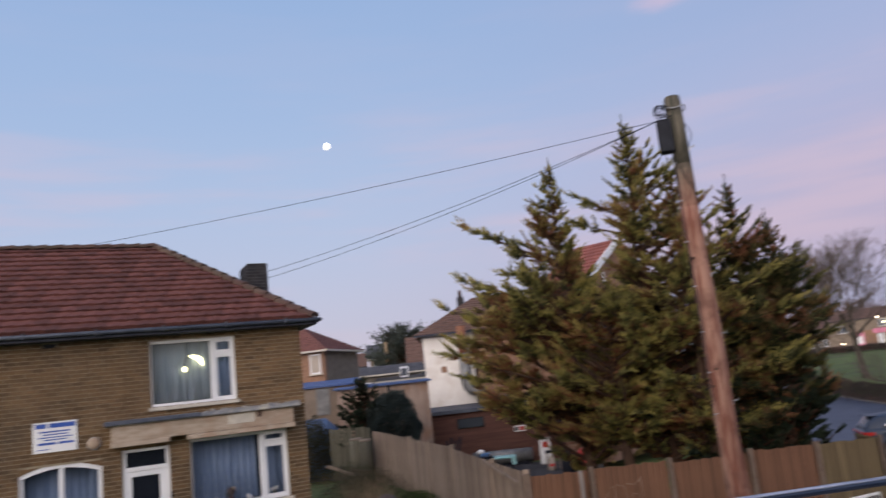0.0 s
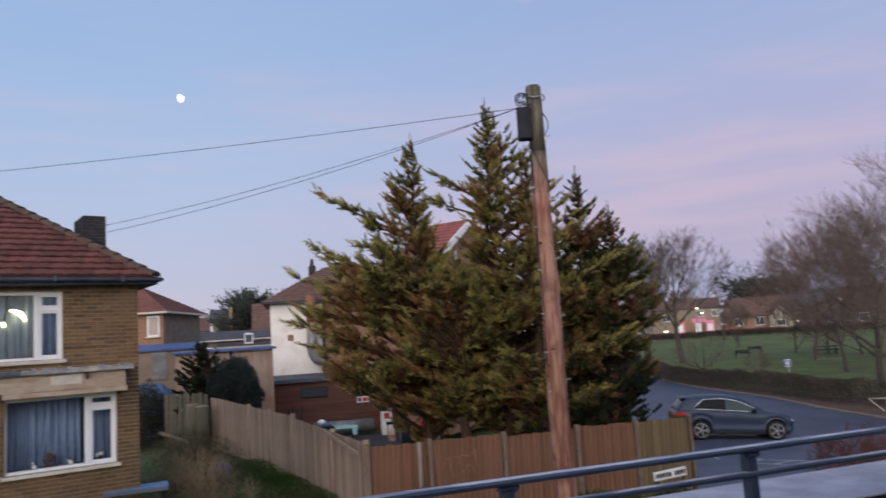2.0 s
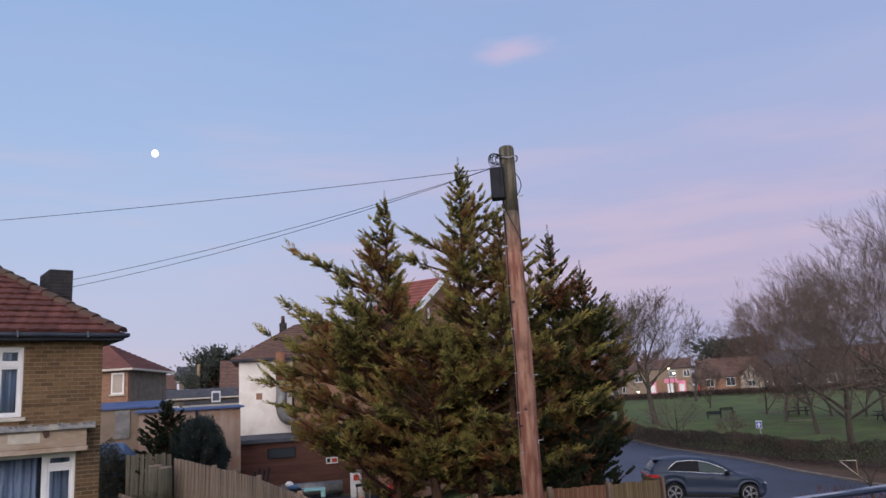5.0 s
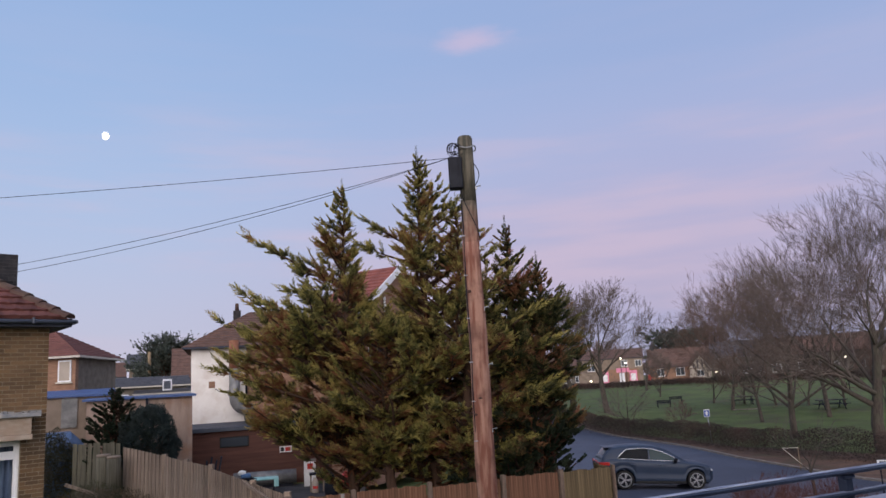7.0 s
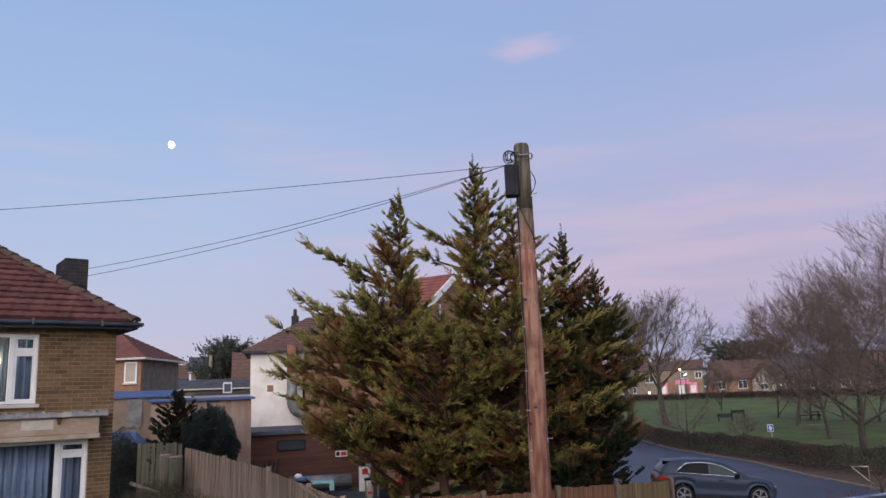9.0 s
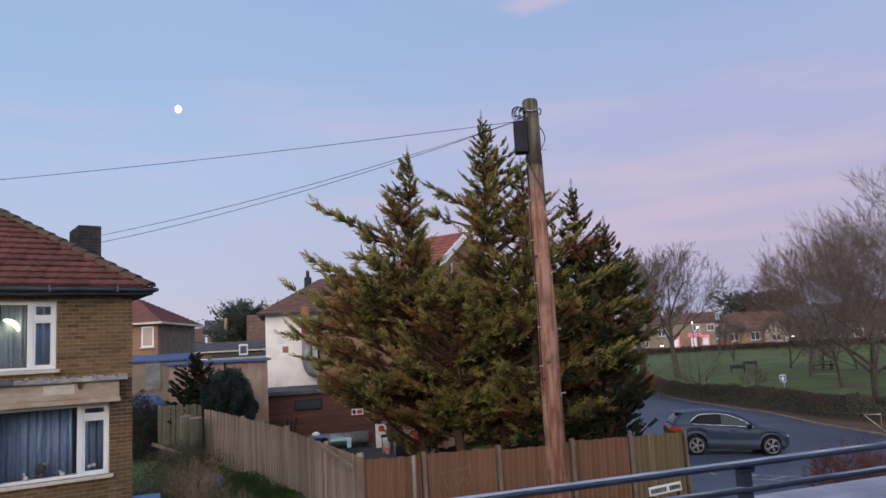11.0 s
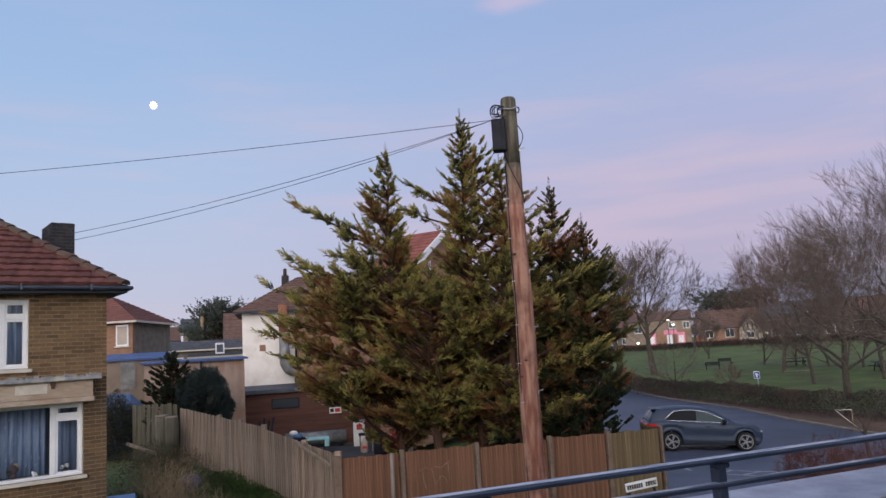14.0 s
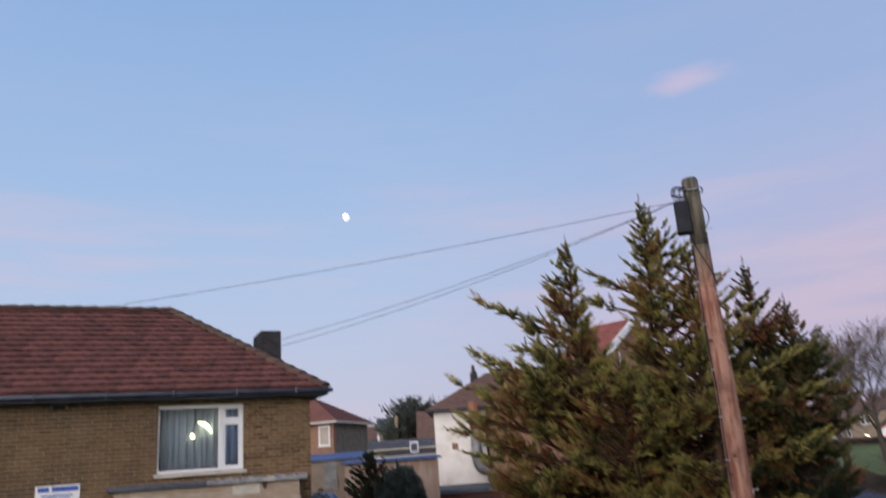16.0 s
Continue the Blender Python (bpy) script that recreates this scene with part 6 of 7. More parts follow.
def build_second_house():
    h = thing("hip_roofed_house", polar_frame(9.66, 40, -15), "small brick and grey rendered house with a red hip roof", "house")
    boxpart("front_wall", (-6.0, 0.0, 0, 0.3, 0.3, 6.4), RED_BRICK, h)
    boxpart("side_wall", (-0.3, 0.0, 0.3, 4.6, 0.3, 6.4), GREY_RENDER, h, 0, "grey rendered side wall")
    boxpart("rear_wall", (-6.0, -0.3, 4.3, 4.6, 0.3, 6.4), RED_BRICK, h)
    hip_roof(h, -6.0, 0.0, 0, 4.6, 6.44, 1.55, RED_TILE_DULL, 0.35)
    far_window(h, -0.50, 5.24, 0.62, 1.02, 0.0, True)
    far_window(h, -3.0, 5.24, 1.2, 1.02)


def polar_frame(az, d, turn):
    p = polar(az, d)
    return pose(p.x, p.y, 0, 0, 0, turn)


RED_TILE_DULL = mat("dull_red_roof_tile", (0.105, 0.045, 0.04), (0.145, 0.062, 0.053), 3, 0.9, bump=0.5, island=0.2)


def shed(name, m, u0, u1, depth, wall_top, rear_top, wall, roof, label, overhang=0.15, base=0.4):
    h = thing(name, m, label, "shed")
    boxpart("front_wall", (u0, u1, 0, 0.12, base, wall_top), wall, h)
    boxpart("side_wall", (u0, u0 + 0.12, 0.12, depth, base, wall_top), wall, h)
    boxpart("side_wall", (u1 - 0.12, u1, 0.12, depth, base, wall_top), wall, h)
    boxpart("rear_wall", (u0 + 0.12, u1 - 0.12, depth - 0.12, depth, base, wall_top), wall, h)
    bm = bmesh.new()
    a, b, c, d = (u0 - overhang, -overhang), (u1 + overhang, -overhang), (u1 + overhang, depth), (u0 - overhang, depth)
    lo = [bm.verts.new((x, y, wall_top + (rear_top - wall_top) * max(0, y) / depth)) for x, y in (a, b, c, d)]
    hi = [bm.verts.new((v.co.x, v.co.y, v.co.z + 0.08)) for v in lo]
    bm.faces.new(lo[::-1]), bm.faces.new(hi)
    for k in range(4):
        bm.faces.new((lo[k], lo[(k + 1) % 4], hi[(k + 1) % 4], hi[k]))
    part("roof", bm, roof, h)
    return h


PINK_WALL = mat("pinkish_board_wall", (0.25, 0.18, 0.145), (0.36, 0.27, 0.225), 1.5, 0.9, bump=0.3, stretch=(2, 2, 0.5), stain=(0.27, 0.145, 0.09), stain_scale=1.3)


def build_sheds():
    a = shed("garage", facing(9.3, 36), -6, 1.26, 3.0, 4.46, 4.75, TAN_WALL, BLUE_FELT, "tan walled garage with a blue roof")
    boxpart("metal_door", (-0.72, -0.12, -0.05, 0.0, 3.2, 4.42), ZINC, a, 0.0, "grey roller door")
    for k in range(6):
        boxpart("door_slat", (-0.72, -0.12, -0.07, -0.045, 3.22 + 0.2 * k, 3.38 + 0.2 * k), ZINC, a)
    b = shed("workshop", facing(5.5, 33), -1.98, 1.95, 3.0, 4.22, 4.30, PINK_WALL, BLUE_FELT, "tan boarded workshop with a blue-edged flat roof")
    for u in (-1.3, -0.6, 0.15, 0.25, 0.9, 1.5):
        boxpart("wall_batten", (u - 0.03, u + 0.03, -0.03, 0.0, 0.5, 4.2), PINK_WALL, b)
    bm = bmesh.new()
    tube(bm, ((0.22, -0.1, 4.25), (0.22, -0.1, 2.4)), 0.05, 8)
    part("drainpipe", bm, BLACK, b)
    c = shed("garden_cabin", facing(-1, 37), -2.76, 4.6, 3.0, 2.60, 2.80, BROWN_CLAD, SLATE, "long dark red-brown boarded cabin with a flat roof", 0.12, -0.2)
    rows = 19
    for k in range(rows):
        bm = bmesh.new()
        z0, z1 = 2.6 * k / rows, 2.6 * (k + 1) / rows
        q = [bm.verts.new(v) for v in ((-2.76, -0.045, z0), (4.6, -0.045, z0), (4.6, -0.012, z1), (-2.76, -0.012, z1), (-2.76, 0.0, z0), (4.6, 0.0, z0))]
        bm.faces.new(q[:4]), bm.faces.new((q[0], q[4], q[5], q[1]))
        part("board", bm, BROWN_CLAD, c)
    boxpart("fascia", (-2.9, 4.74, -0.16, -0.12, 2.56, 2.74), GUTTER, c, 0.01)
    w = boxpart("window", (-0.82, 0.48, -0.08, -0.045, 1.82, 2.30), INK_BLACK, c, 0.02, "dark framed window")
    boxpart("pane", (-0.75, 0.41, -0.09, -0.075, 1.88, 2.24), PANE, w)
    s = boxpart("warning_sign", (1.86, 2.42, -0.075, -0.05, 1.42, 1.70), SIGN_WHITE, c, 0.004)
    boxpart("sign_bar", (1.90, 2.06, -0.08, -0.074, 1.47, 1.65), INK_BLACK, s)
    boxpart("sign_bar", (2.12, 2.36, -0.08, -0.074, 1.47, 1.65), INK_RED, s)
    boxpart("lamp_box", (1.28, 1.42, -0.12, -0.04, 2.12, 2.2), SIGN_WHITE, c, 0.01)


build_white_house()
build_gable_house()
build_second_house()
build_sheds()


def plain_house(m, u0, u1, depth, eave, rise, wall, roof, label, windows=(), hip=0.0, base=-1.0, name="far_house", stack=True):
    h = thing(name, m, label, "house", "far houses")
    boxpart("wall", (u0, u1, 0, depth, base, eave), wall, h)
    if not hip:
        for x in (u0, u1 - 0.25):
            bm = bmesh.new()
            v = [bm.verts.new(q) for q in ((x, 0, eave), (x, depth, eave), (x, depth / 2, eave + rise - 0.15), (x + 0.25, 0, eave), (x + 0.25, depth, eave), (x + 0.25, depth / 2, eave + rise - 0.15))]
            for f in ((0, 1, 2), (3, 5, 4), (0, 2, 5, 3), (1, 4, 5, 2), (0, 3, 4, 1)):
                bm.faces.new([v[i] for i in f])
            part("gable", bm, wall, h)
    hip_roof(h, u0, u1, 0, depth, eave, rise, roof, 0.3, hip, 8)
    for w in windows:
        far_window(h, *w)
    if stack:
        chimney_stack(h, u0 + 0.8, depth / 2, eave + rise - 0.6, eave + rise + 0.9)
    return h


plain_house(facing(5.8, 85), -0.75, 0.85, 5, 7.6, 1.7, TAN_WALL, SLATE, "far tan house with a dark slate roof", [(0.1, 5.9, 1.0, 1.1)], stack=False)
plain_house(facing(7.0, 95), -2.2, 0.6, 5, 7.2, 1.8, TAN_WALL, OLD_TILE, "far house with a brown roof", [(-0.2, 5.8, 0.8, 1.1)])
plain_house(facing(2.6, 66), -0.8, 2.5, 5, 5.9, 2.6, GREY_RENDER, OLD_TILE, "far grey house with a steep brown roof", [(0.2, 4.4, 0.8, 1.0)], stack=False)
plain_house(facing(6.2, 56), -2.6, 3.6, 5, 5.2, 0.7, GREY_RENDER, SLATE, "low grey building with a dark roof", [(-0.6, 4.1, 1.0, 0.6), (1.4, 4.1, 1.0, 0.6)], stack=False)
plain_house(facing(3.4, 50), -2.0, 1.6, 4, 4.62, 0.25, CREAM_WALL, SLATE, "low pale flat-roofed building", [(-1.0, 3.6, 1.0, 0.7)], stack=False)
unit = thing("rooftop_unit", facing(3.8, 51, 4.74), "white cooling unit on the flat roof", "cooling unit")
boxpart("casing", (-0.28, 0.28, -0.25, 0.25, 0.0, 0.72), UPVC, unit, 0.03)
boxpart("grille", (-0.2, 0.2, -0.265, -0.25, 0.12, 0.6), GUTTER, unit, 0.01)
for u in (-0.22, 0.22):
    boxpart("foot", (u - 0.05, u + 0.05, -0.2, 0.2, -0.1, 0.0), BLACK, unit)
# a thin post between the roofs
bm = bmesh.new()
tube(bm, (polar(5.0, 70, 4.0), polar(5.0, 70, 8.4)), 0.14, 8)
tagged(part("far_pole", bm, TWIG_TAN), "far bare wooden pole between the roofs", "pole")

# the far side of the park
shop = thing("pink_shop", facing(-29.2, 150), "shop with a bright pink front below a cream storey", "shop", "far houses")
boxpart("wall", (-8, 4.2, 0, 8, 1.0, 7.4), TAN_WALL, shop)
hip_roof(shop, -8, 4.2, 0, 8, 7.4, 1.9, OLD_TILE, 0.3, 0.0, 8)
boxpart("shop_front", (-3.6, 3.4, -0.25, 0, 2.3, 5.3), RED_BRICK, shop)
boxpart("fascia_sign", (-0.8, 1.6, -0.4, -0.25, 4.7, 5.5), PINK, shop)
for u in (-3.0, 2.3):
    boxpart("display_window", (u - 0.7, u + 0.7, -0.35, -0.25, 2.8, 5.0), PINK, shop, 0, "pink display window")
    boxpart("poster", (u - 0.45, u + 0.45, -0.37, -0.35, 3.1, 4.4), SIGN_WHITE, shop)
boxpart("door", (-0.3, 0.7, -0.33, -0.25, 2.4, 4.6), UPVC, shop)
far_window(shop, -5.5, 5.2, 1.4, 1.3, 0)
far_window(shop, 3.4, 5.7, 1.2, 1.2, 0)
far_window(shop, 0.8, 5.8, 1.2, 1.2, 0)
boxpart("red_letterbox", (5.0, 5.7, -0.8, -0.2, 2.3, 3.9), INK_RED, shop)
long_house = plain_house(facing(-33.0, 150), -4.6, 6.5, 8, 5.2, 3.6, RED_BRICK, OLD_TILE, "long brick house with a dark roof beyond the park", [(1.0, 3.5, 1.6, 1.5), (-2.6, 3.5, 1.4, 1.4)], base=1.0)
gab = thing("white_gabled_house", facing(-34.75, 146) @ Matrix.Translation((0, 0, 1.2)) @ Matrix.Scale(0.78, 4), "house with a white half-timbered gable", "house", "far houses")
bm = bmesh.new()
prism(bm, [(-2.4, 1.5), (2.4, 1.5), (2.4, 4.6), (0, 7.4), (-2.4, 4.6)], 0, 5)
part("wall", bm, CREAM_WALL, gab)
for s in (-1, 1):
    bm = bmesh.new()
    prism(bm, [(0, 7.7), (s * 2.9, 4.4), (s * 2.9, 4.1), (0, 7.4)], -0.3, 5)
    part("roof_slope", bm, OLD_TILE, gab)
for u in (-1.4, -0.5, 0.5, 1.4):
    boxpart("timber", (u - 0.12, u + 0.12, -0.06, 0, 4.3, 6.9 - abs(u) * 1.1), SOFFIT, gab)
far_window(gab, 0, 2.6, 1.6, 1.3)
for k, (a, d) in enumerate(((-37.5, 150), (-41, 140), (-44.5, 150), (-48, 140), (-25, 165), (-52, 135))):
    plain_house(facing(a, d), -5, 4.5, 8, 6.2 - 0.4 * (k % 2), 3.2, GREY_RENDER, OLD_TILE if k % 3 else SLATE, "far house beyond the park behind bare trees", [(-3, 3.2, 1.4, 1.3), (1.0, 3.2, 1.4, 1.3), (3.2, 3.2, 1.2, 1.3)], base=1.0)

# far winter trees behind the houses
far_tree = bare_tree(-36, 178, 14.5, 0.9, 91, "far winter tree behind the houses", 0.4, levels=4, kids=(9, 6, 5, 5), thin=8, name="far_tree", group="far winter trees", material=TWIG_RED)
rng = random.Random(17)
for k in range(22):
    p = polar(-22 - 1.55 * k + rng.uniform(-0.5, 0.5), 165 + rng.uniform(0, 40))
    copy_thing(far_tree, Matrix.Translation((p.x, p.y, gz(p.x, p.y) - 1.5)) @ pose(0, 0, 0, 0, 0, rng.uniform(0, 360)) @ Matrix.Diagonal((*[rng.uniform(0.8, 1.2)] * 2, rng.uniform(0.55, 0.95), 1)))
conifer(-33.2, 172, 13.0, [(13, 1.5), (11, 3.2), (9, 4.0), (6, 4.2), (3, 3)], 92, "far evergreen behind the long house, its green paled as haze", HAZE_GREEN, limbs=60, dense=0.5, name="far_conifer", frond=1.2, fine=0.4, leaf=3.0)

# lit lamps along the far road
for a, d, z in ((-29.25, 149, 7.3), (-29.6, 148, 6.3), (-35.75, 140, 3.7), (-38.5, 120, 6.4), (-44.0, 100, 4.6), (-27.0, 135, 3.3)):
    lamp = thing("street_lamp", Matrix.Translation(polar(a, d, 0)), "lit street lamp beyond the park", "street lamp", "street lamps")
    bm = bmesh.new()
    g = gz(*xy(a, d))
    tube(bm, ((0, 0, g - 0.2), (0, 0, z)), 0.06, 6)
    part("pole", bm, BLACK, lamp)
    bm = bmesh.new()
    sphere(bm, (0, -0.1, z + 0.1), 0.14, 10, 1.4, 1, 0.8)
    part("lantern", bm, WHITE_GLOW, lamp, "glowing white lantern")


# ---- road side details ----
LITTER = mat("leaf_litter", (0.075, 0.045, 0.032), (0.13, 0.075, 0.052), 1.3, 0.95, bump=0.8, fine=14, stain=(0.06, 0.055, 0.03), stain_scale=0.5)
strip("verge", ROAD_FAR[1:7], [xy(-52, 40.5), xy(-44, 43), xy(-36.5, 48), xy(-33.3, 53.5), xy(-29, 62), xy(-25.3, 74)], LITTER, "brown leaf litter on the verge under the hedge", "verge", 0.1, 30)
def kerb_line(line, name, label):
    k = thing(name, Matrix(), label, "kerb", kind="structure")
    for (x0, y0), (x1, y1) in zip(line, line[1:]):
        L = math.hypot(x1 - x0, y1 - y0)
        n = max(1, int(L / 1.0))
        for i in range(n):
            x, y = x0 + (x1 - x0) * (i + 0.5) / n, y0 + (y1 - y0) * (i + 0.5) / n
            b = boxpart("kerb_stone", (-L / n / 2 + 0.01, L / n / 2 - 0.01, -0.10, 0.10, -0.2, 0.12), KERB, k)
            b.matrix_local = pose(x, y, gz(x, y), 0, 0, math.degrees(math.atan2(y1 - y0, x1 - x0)))


kerb_line(ROAD_FAR[1:7], "kerb", "pale stone kerb along the far side of the road")


def road_mark(a, b, w=0.12):
    p, q = Vector(a), Vector(b)
    n = 6
    verts, faces = [], []
    s = (q - p).normalized()
    s = Vector((-s.y, s.x)) * w / 2
    for k in range(n + 1):
        c = p.lerp(q, k / n)
        for e in (-1, 1):
            x, y = c + s * e
            verts.append((x, y, gz(x, y) + 0.048))
    faces = [(2 * k, 2 * k + 1, 2 * k + 3, 2 * k + 2) for k in range(n)]
    tagged(raw("road_marking", verts, faces, WHITE_LINE), "worn white line painted on the asphalt", "road marking", "road markings", "structure")


for a, b in (((-31.2, 27.2), (-36.2, 27.0)), ((-31.6, 26.0), (-36.0, 26.0)), ((-31.6, 26.0), (-32.6, 27.2)), ((-33.2, 26.0), (-34.4, 27.1)), ((-34.8, 26.0), (-36.2, 27.0)), ((-29.0, 27.6), (-29.8, 26.4))):
    road_mark(xy(*a), xy(*b))


def plate_sign(az, d, z0, w, h, label, bars, ink, legs=True, yaw=None, tilt=0, name="name_sign"):
    g = gz(*xy(az, d))
    s = thing(name, facing(az, d, g) if yaw is None else polar_frame(az, d, yaw) @ Matrix.Translation((0, 0, g)) @ pose(0, 0, 0, 0, tilt, 0), label, "sign")
    pl = boxpart("plate", (-w / 2, w / 2, -0.015, 0.015, z0 - g, z0 - g + h), SIGN_WHITE, s, 0.006)
    for a, b, c, e in bars:
        boxpart("bar", (-w / 2 + a * w, -w / 2 + b * w, -0.022, -0.014, z0 - g + c * h, z0 - g + e * h), ink, pl)
    if legs:
        for u in (-w / 2 + 0.08, w / 2 - 0.08):
            boxpart("leg", (u - 0.025, u + 0.025, 0.016, 0.05, -0.2, z0 - g + h * 0.8), BLACK, s)
    return s


# street name plate: its words stand as plain bars
rng = random.Random(31)
bars, u = [], 0.05
while u < 0.94:
    w = rng.uniform(0.045, 0.075)
    if not 0.5 < u < 0.55:
        bars.append((u, min(u + w, 0.96), 0.25, 0.75))
    u += w + 0.018
plate_sign(-26.5, 17.9, 0.70, 0.80, 0.19, "white street name plate with black lettering on short legs", bars, INK_BLACK, yaw=3, tilt=-5)
plate_sign(-46.1, 31.0, 0.36, 1.3, 0.25, "low white name board on legs on the verge", [(0.06, 0.5, 0.5, 0.8), (0.1, 0.85, 0.15, 0.35)], INK_BLACK)
# blue direction sign with a white arrow
ar = plate_sign(-34.82, 52.5, 1.10, 0.36, 0.46, "square blue sign with a white arrow on a leaning post", [], INK_BLUE, False, name="arrow_sign")
boxpart("blue_face", (-0.155, 0.155, -0.03, -0.014, 1.10 - gz(*xy(-34.82, 52.5)) + 0.03, 1.10 - gz(*xy(-34.82, 52.5)) + 0.41), INK_BLUE, ar)
zz = 1.10 - gz(*xy(-34.82, 52.5))
bm = bmesh.new()
prism(bm, [(-0.05, zz + 0.08), (0.05, zz + 0.08), (0.05, zz + 0.22), (0.13, zz + 0.22), (0, zz + 0.37), (-0.13, zz + 0.22), (-0.05, zz + 0.22)], -0.04, -0.03)
part("arrow", bm, SIGN_WHITE, ar)
bm = bmesh.new()
tube(bm, ((0.12, 0.04, -0.1), (0.02, 0.04, zz + 0.4)), 0.035, 8)
part("post", bm, STEEL, ar)
# broken white rail on the verge
br = thing("broken_rail", facing(-40.0, 37.5, gz(*xy(-40, 37.5)) + 0.1), "broken white timber rail on the verge", "railing")
for a, b in (((-0.55, 0.0, 1.3), (0.35, 0.0, 1.32)), ((-0.5, 0.05, 1.25), (0.55, 0.05, 0.2)), ((0.35, 0.02, 1.35), (0.35, 0.02, -0.1))):
    a, b = Vector(a) * 0.7, Vector(b) * 0.7
    bm = bmesh.new()
    tube(bm, (a, b), 0.02, 6)
    part("bar", bm, STONE if a[2] > 0.8 and b[2] > -0.05 else TWIG_TAN, br)


def bench(az, d, yaw, label="dark park bench on the lawn"):
    b = thing("park_bench", polar_frame(az, d, yaw) @ Matrix.Translation((0, 0, gz(*xy(az, d)))), label, "bench", "park benches")
    b.matrix_world = b.matrix_world @ Matrix.Scale(0.8, 4)
    for k in range(3):
        boxpart("seat_slat", (-0.9, 0.9, -0.25 + 0.16 * k, -0.12 + 0.16 * k, 0.43, 0.47), BLACK, b)
        boxpart("back_slat", (-0.9, 0.9, 0.22 + 0.02 * k, 0.25 + 0.02 * k, 0.55 + 0.14 * k, 0.66 + 0.14 * k), BLACK, b)
    for u in (-0.8, 0.8):
        for y in (-0.2, 0.2):
            boxpart("leg", (u - 0.04, u + 0.04, y - 0.04, y + 0.04, -0.1, 0.43 if y < 0 else 0.95), BLACK, b)


bench(-32.0, 84, -25)
bench(-32.85, 92, -25, "brown park bench on the lawn")


def picnic(az, d, yaw):
    b = thing("picnic_table", polar_frame(az, d, yaw) @ Matrix.Translation((0, 0, gz(*xy(az, d)))), "dark timber picnic table on the park lawn", "table", "picnic tables")
    boxpart("tabletop", (-1.2, 1.2, -0.45, 0.45, 0.74, 0.80), BLACK, b, 0.01)
    for y in (-0.85, 0.85):
        boxpart("bench_board", (-1.2, 1.2, y - 0.15, y + 0.15, 0.42, 0.47), BLACK, b, 0.01)
    for u in (-0.85, 0.85):
        for s in (-1, 1):
            bm = bmesh.new()
            tube(bm, ((u, s * 0.2, 0.76), (u, s * 0.75, -0.05)), 0.05, 6)
            part("leg", bm, BLACK, b)
        boxpart("crossbar", (u - 0.04, u + 0.04, -0.9, 0.9, 0.36, 0.43), BLACK, b)


picnic(-37.3, 83, -30)
picnic(-42.8, 74, -20)
tagged(boxpart("concrete_slab", (-1.2, 1.2, -0.2, 0.2, 0, 0.06), KERB), "pale slab on the lawn", "slab").matrix_world = facing(-37.5, 76, gz(*xy(-37.5, 76)) + 0.02)
# a small black box by the corner of the fence
bx = thing("wheelie_bin", facing(-26.25, 27.0, gz(*xy(-26.25, 27))), "black wheeled bin beside the fence", "bin")
boxpart("body", (-0.28, 0.28, -0.3, 0.3, 0.05, 0.95), BLACK, bx, 0.03)
boxpart("lid", (-0.30, 0.30, -0.34, 0.32, 0.95, 1.03), BLACK, bx, 0.02)


# ---- the yard behind the fences ----
YARD = mat("dark_stained_concrete", (0.026, 0.026, 0.03), (0.052, 0.05, 0.054), 1.2, 0.85, bump=0.3, stain=(0.035, 0.03, 0.026))
strip("yard", [xy(-5.5, 19.5), xy(-9, 20.0), xy(-13, 20.0), xy(-17, 20.5)], [xy(3.0, 36.8), xy(-2, 36.8), xy(-7, 36), xy(-12, 30)], YARD, "dark concrete yard behind the fence", "yard", 0.03, 10)
yz = gz(*xy(-2, 33))
tb = thing("covered_table", facing(-2.75, 33.5, yz), "table under a turquoise plastic cover in the yard", "table")
bm = bmesh.new()
box(bm, -1.15, 0.55, -0.45, 0.45, 0.62, 0.70, 0.03)
part("cover", bm, TEAL, tb)
boxpart("cover_flap", (0.40, 0.60, -0.47, 0.4, 0.35, 0.69), TEAL, tb, 0.02)
for u in (-1.0, 0.4):
    for y in (-0.35, 0.35):
        boxpart("leg", (u - 0.03, u + 0.03, y - 0.03, y + 0.03, 0, 0.62), BLACK, tb)
rl = thing("rolled_sheet", facing(-3.2, 36.0, yz), "long roll of pale plastic sheet lying by the cabin", "roll")
bm = bmesh.new()
tube(bm, ((-1.6, 0, 0.42), (1.15, 0, 0.42)), 0.32, 14)
part("roll", bm, ZINC, rl)
boxpart("support", (-1.5, 1.0, -0.25, 0.25, 0.0, 0.15), BLACK, rl)
sc = thing("toy_scooter", facing(-1.75, 33.2, yz), "small blue and white ride-on toy on the table edge", "toy")
bm = bmesh.new()
box(bm, -0.35, 0.05, -0.15, 0.15, 0.78, 0.94, 0.04)
part("body", bm, BLUE_TARP, sc)
bm = bmesh.new()
sphere(bm, (-0.3, 0, 0.98), 0.14, 10, 1.3, 1, 0.8)
part("seat", bm, SIGN_WHITE, sc)
bm = bmesh.new()
tube(bm, ((0.0, 0, 0.9), (0.12, 0, 0.70), (0.3, 0, 0.7)), 0.04, 6)
part("handlebar", bm, BLACK, sc)
boxpart("stand", (-0.4, 0.2, -0.15, 0.15, 0.0, 0.78), BLACK, sc)
st = thing("bar_stool", facing(-6.5, 33, yz), "wooden stool with a black seat in the yard", "stool")
boxpart("seat", (-0.32, 0.32, -0.25, 0.25, 0.70, 0.78), BLACK, st, 0.02)
for u in (-0.26, 0.26):
    for y in (-0.2, 0.2):
        boxpart("leg", (u - 0.03, u + 0.03, y - 0.03, y + 0.03, 0, 0.70), TAN_WALL, st)
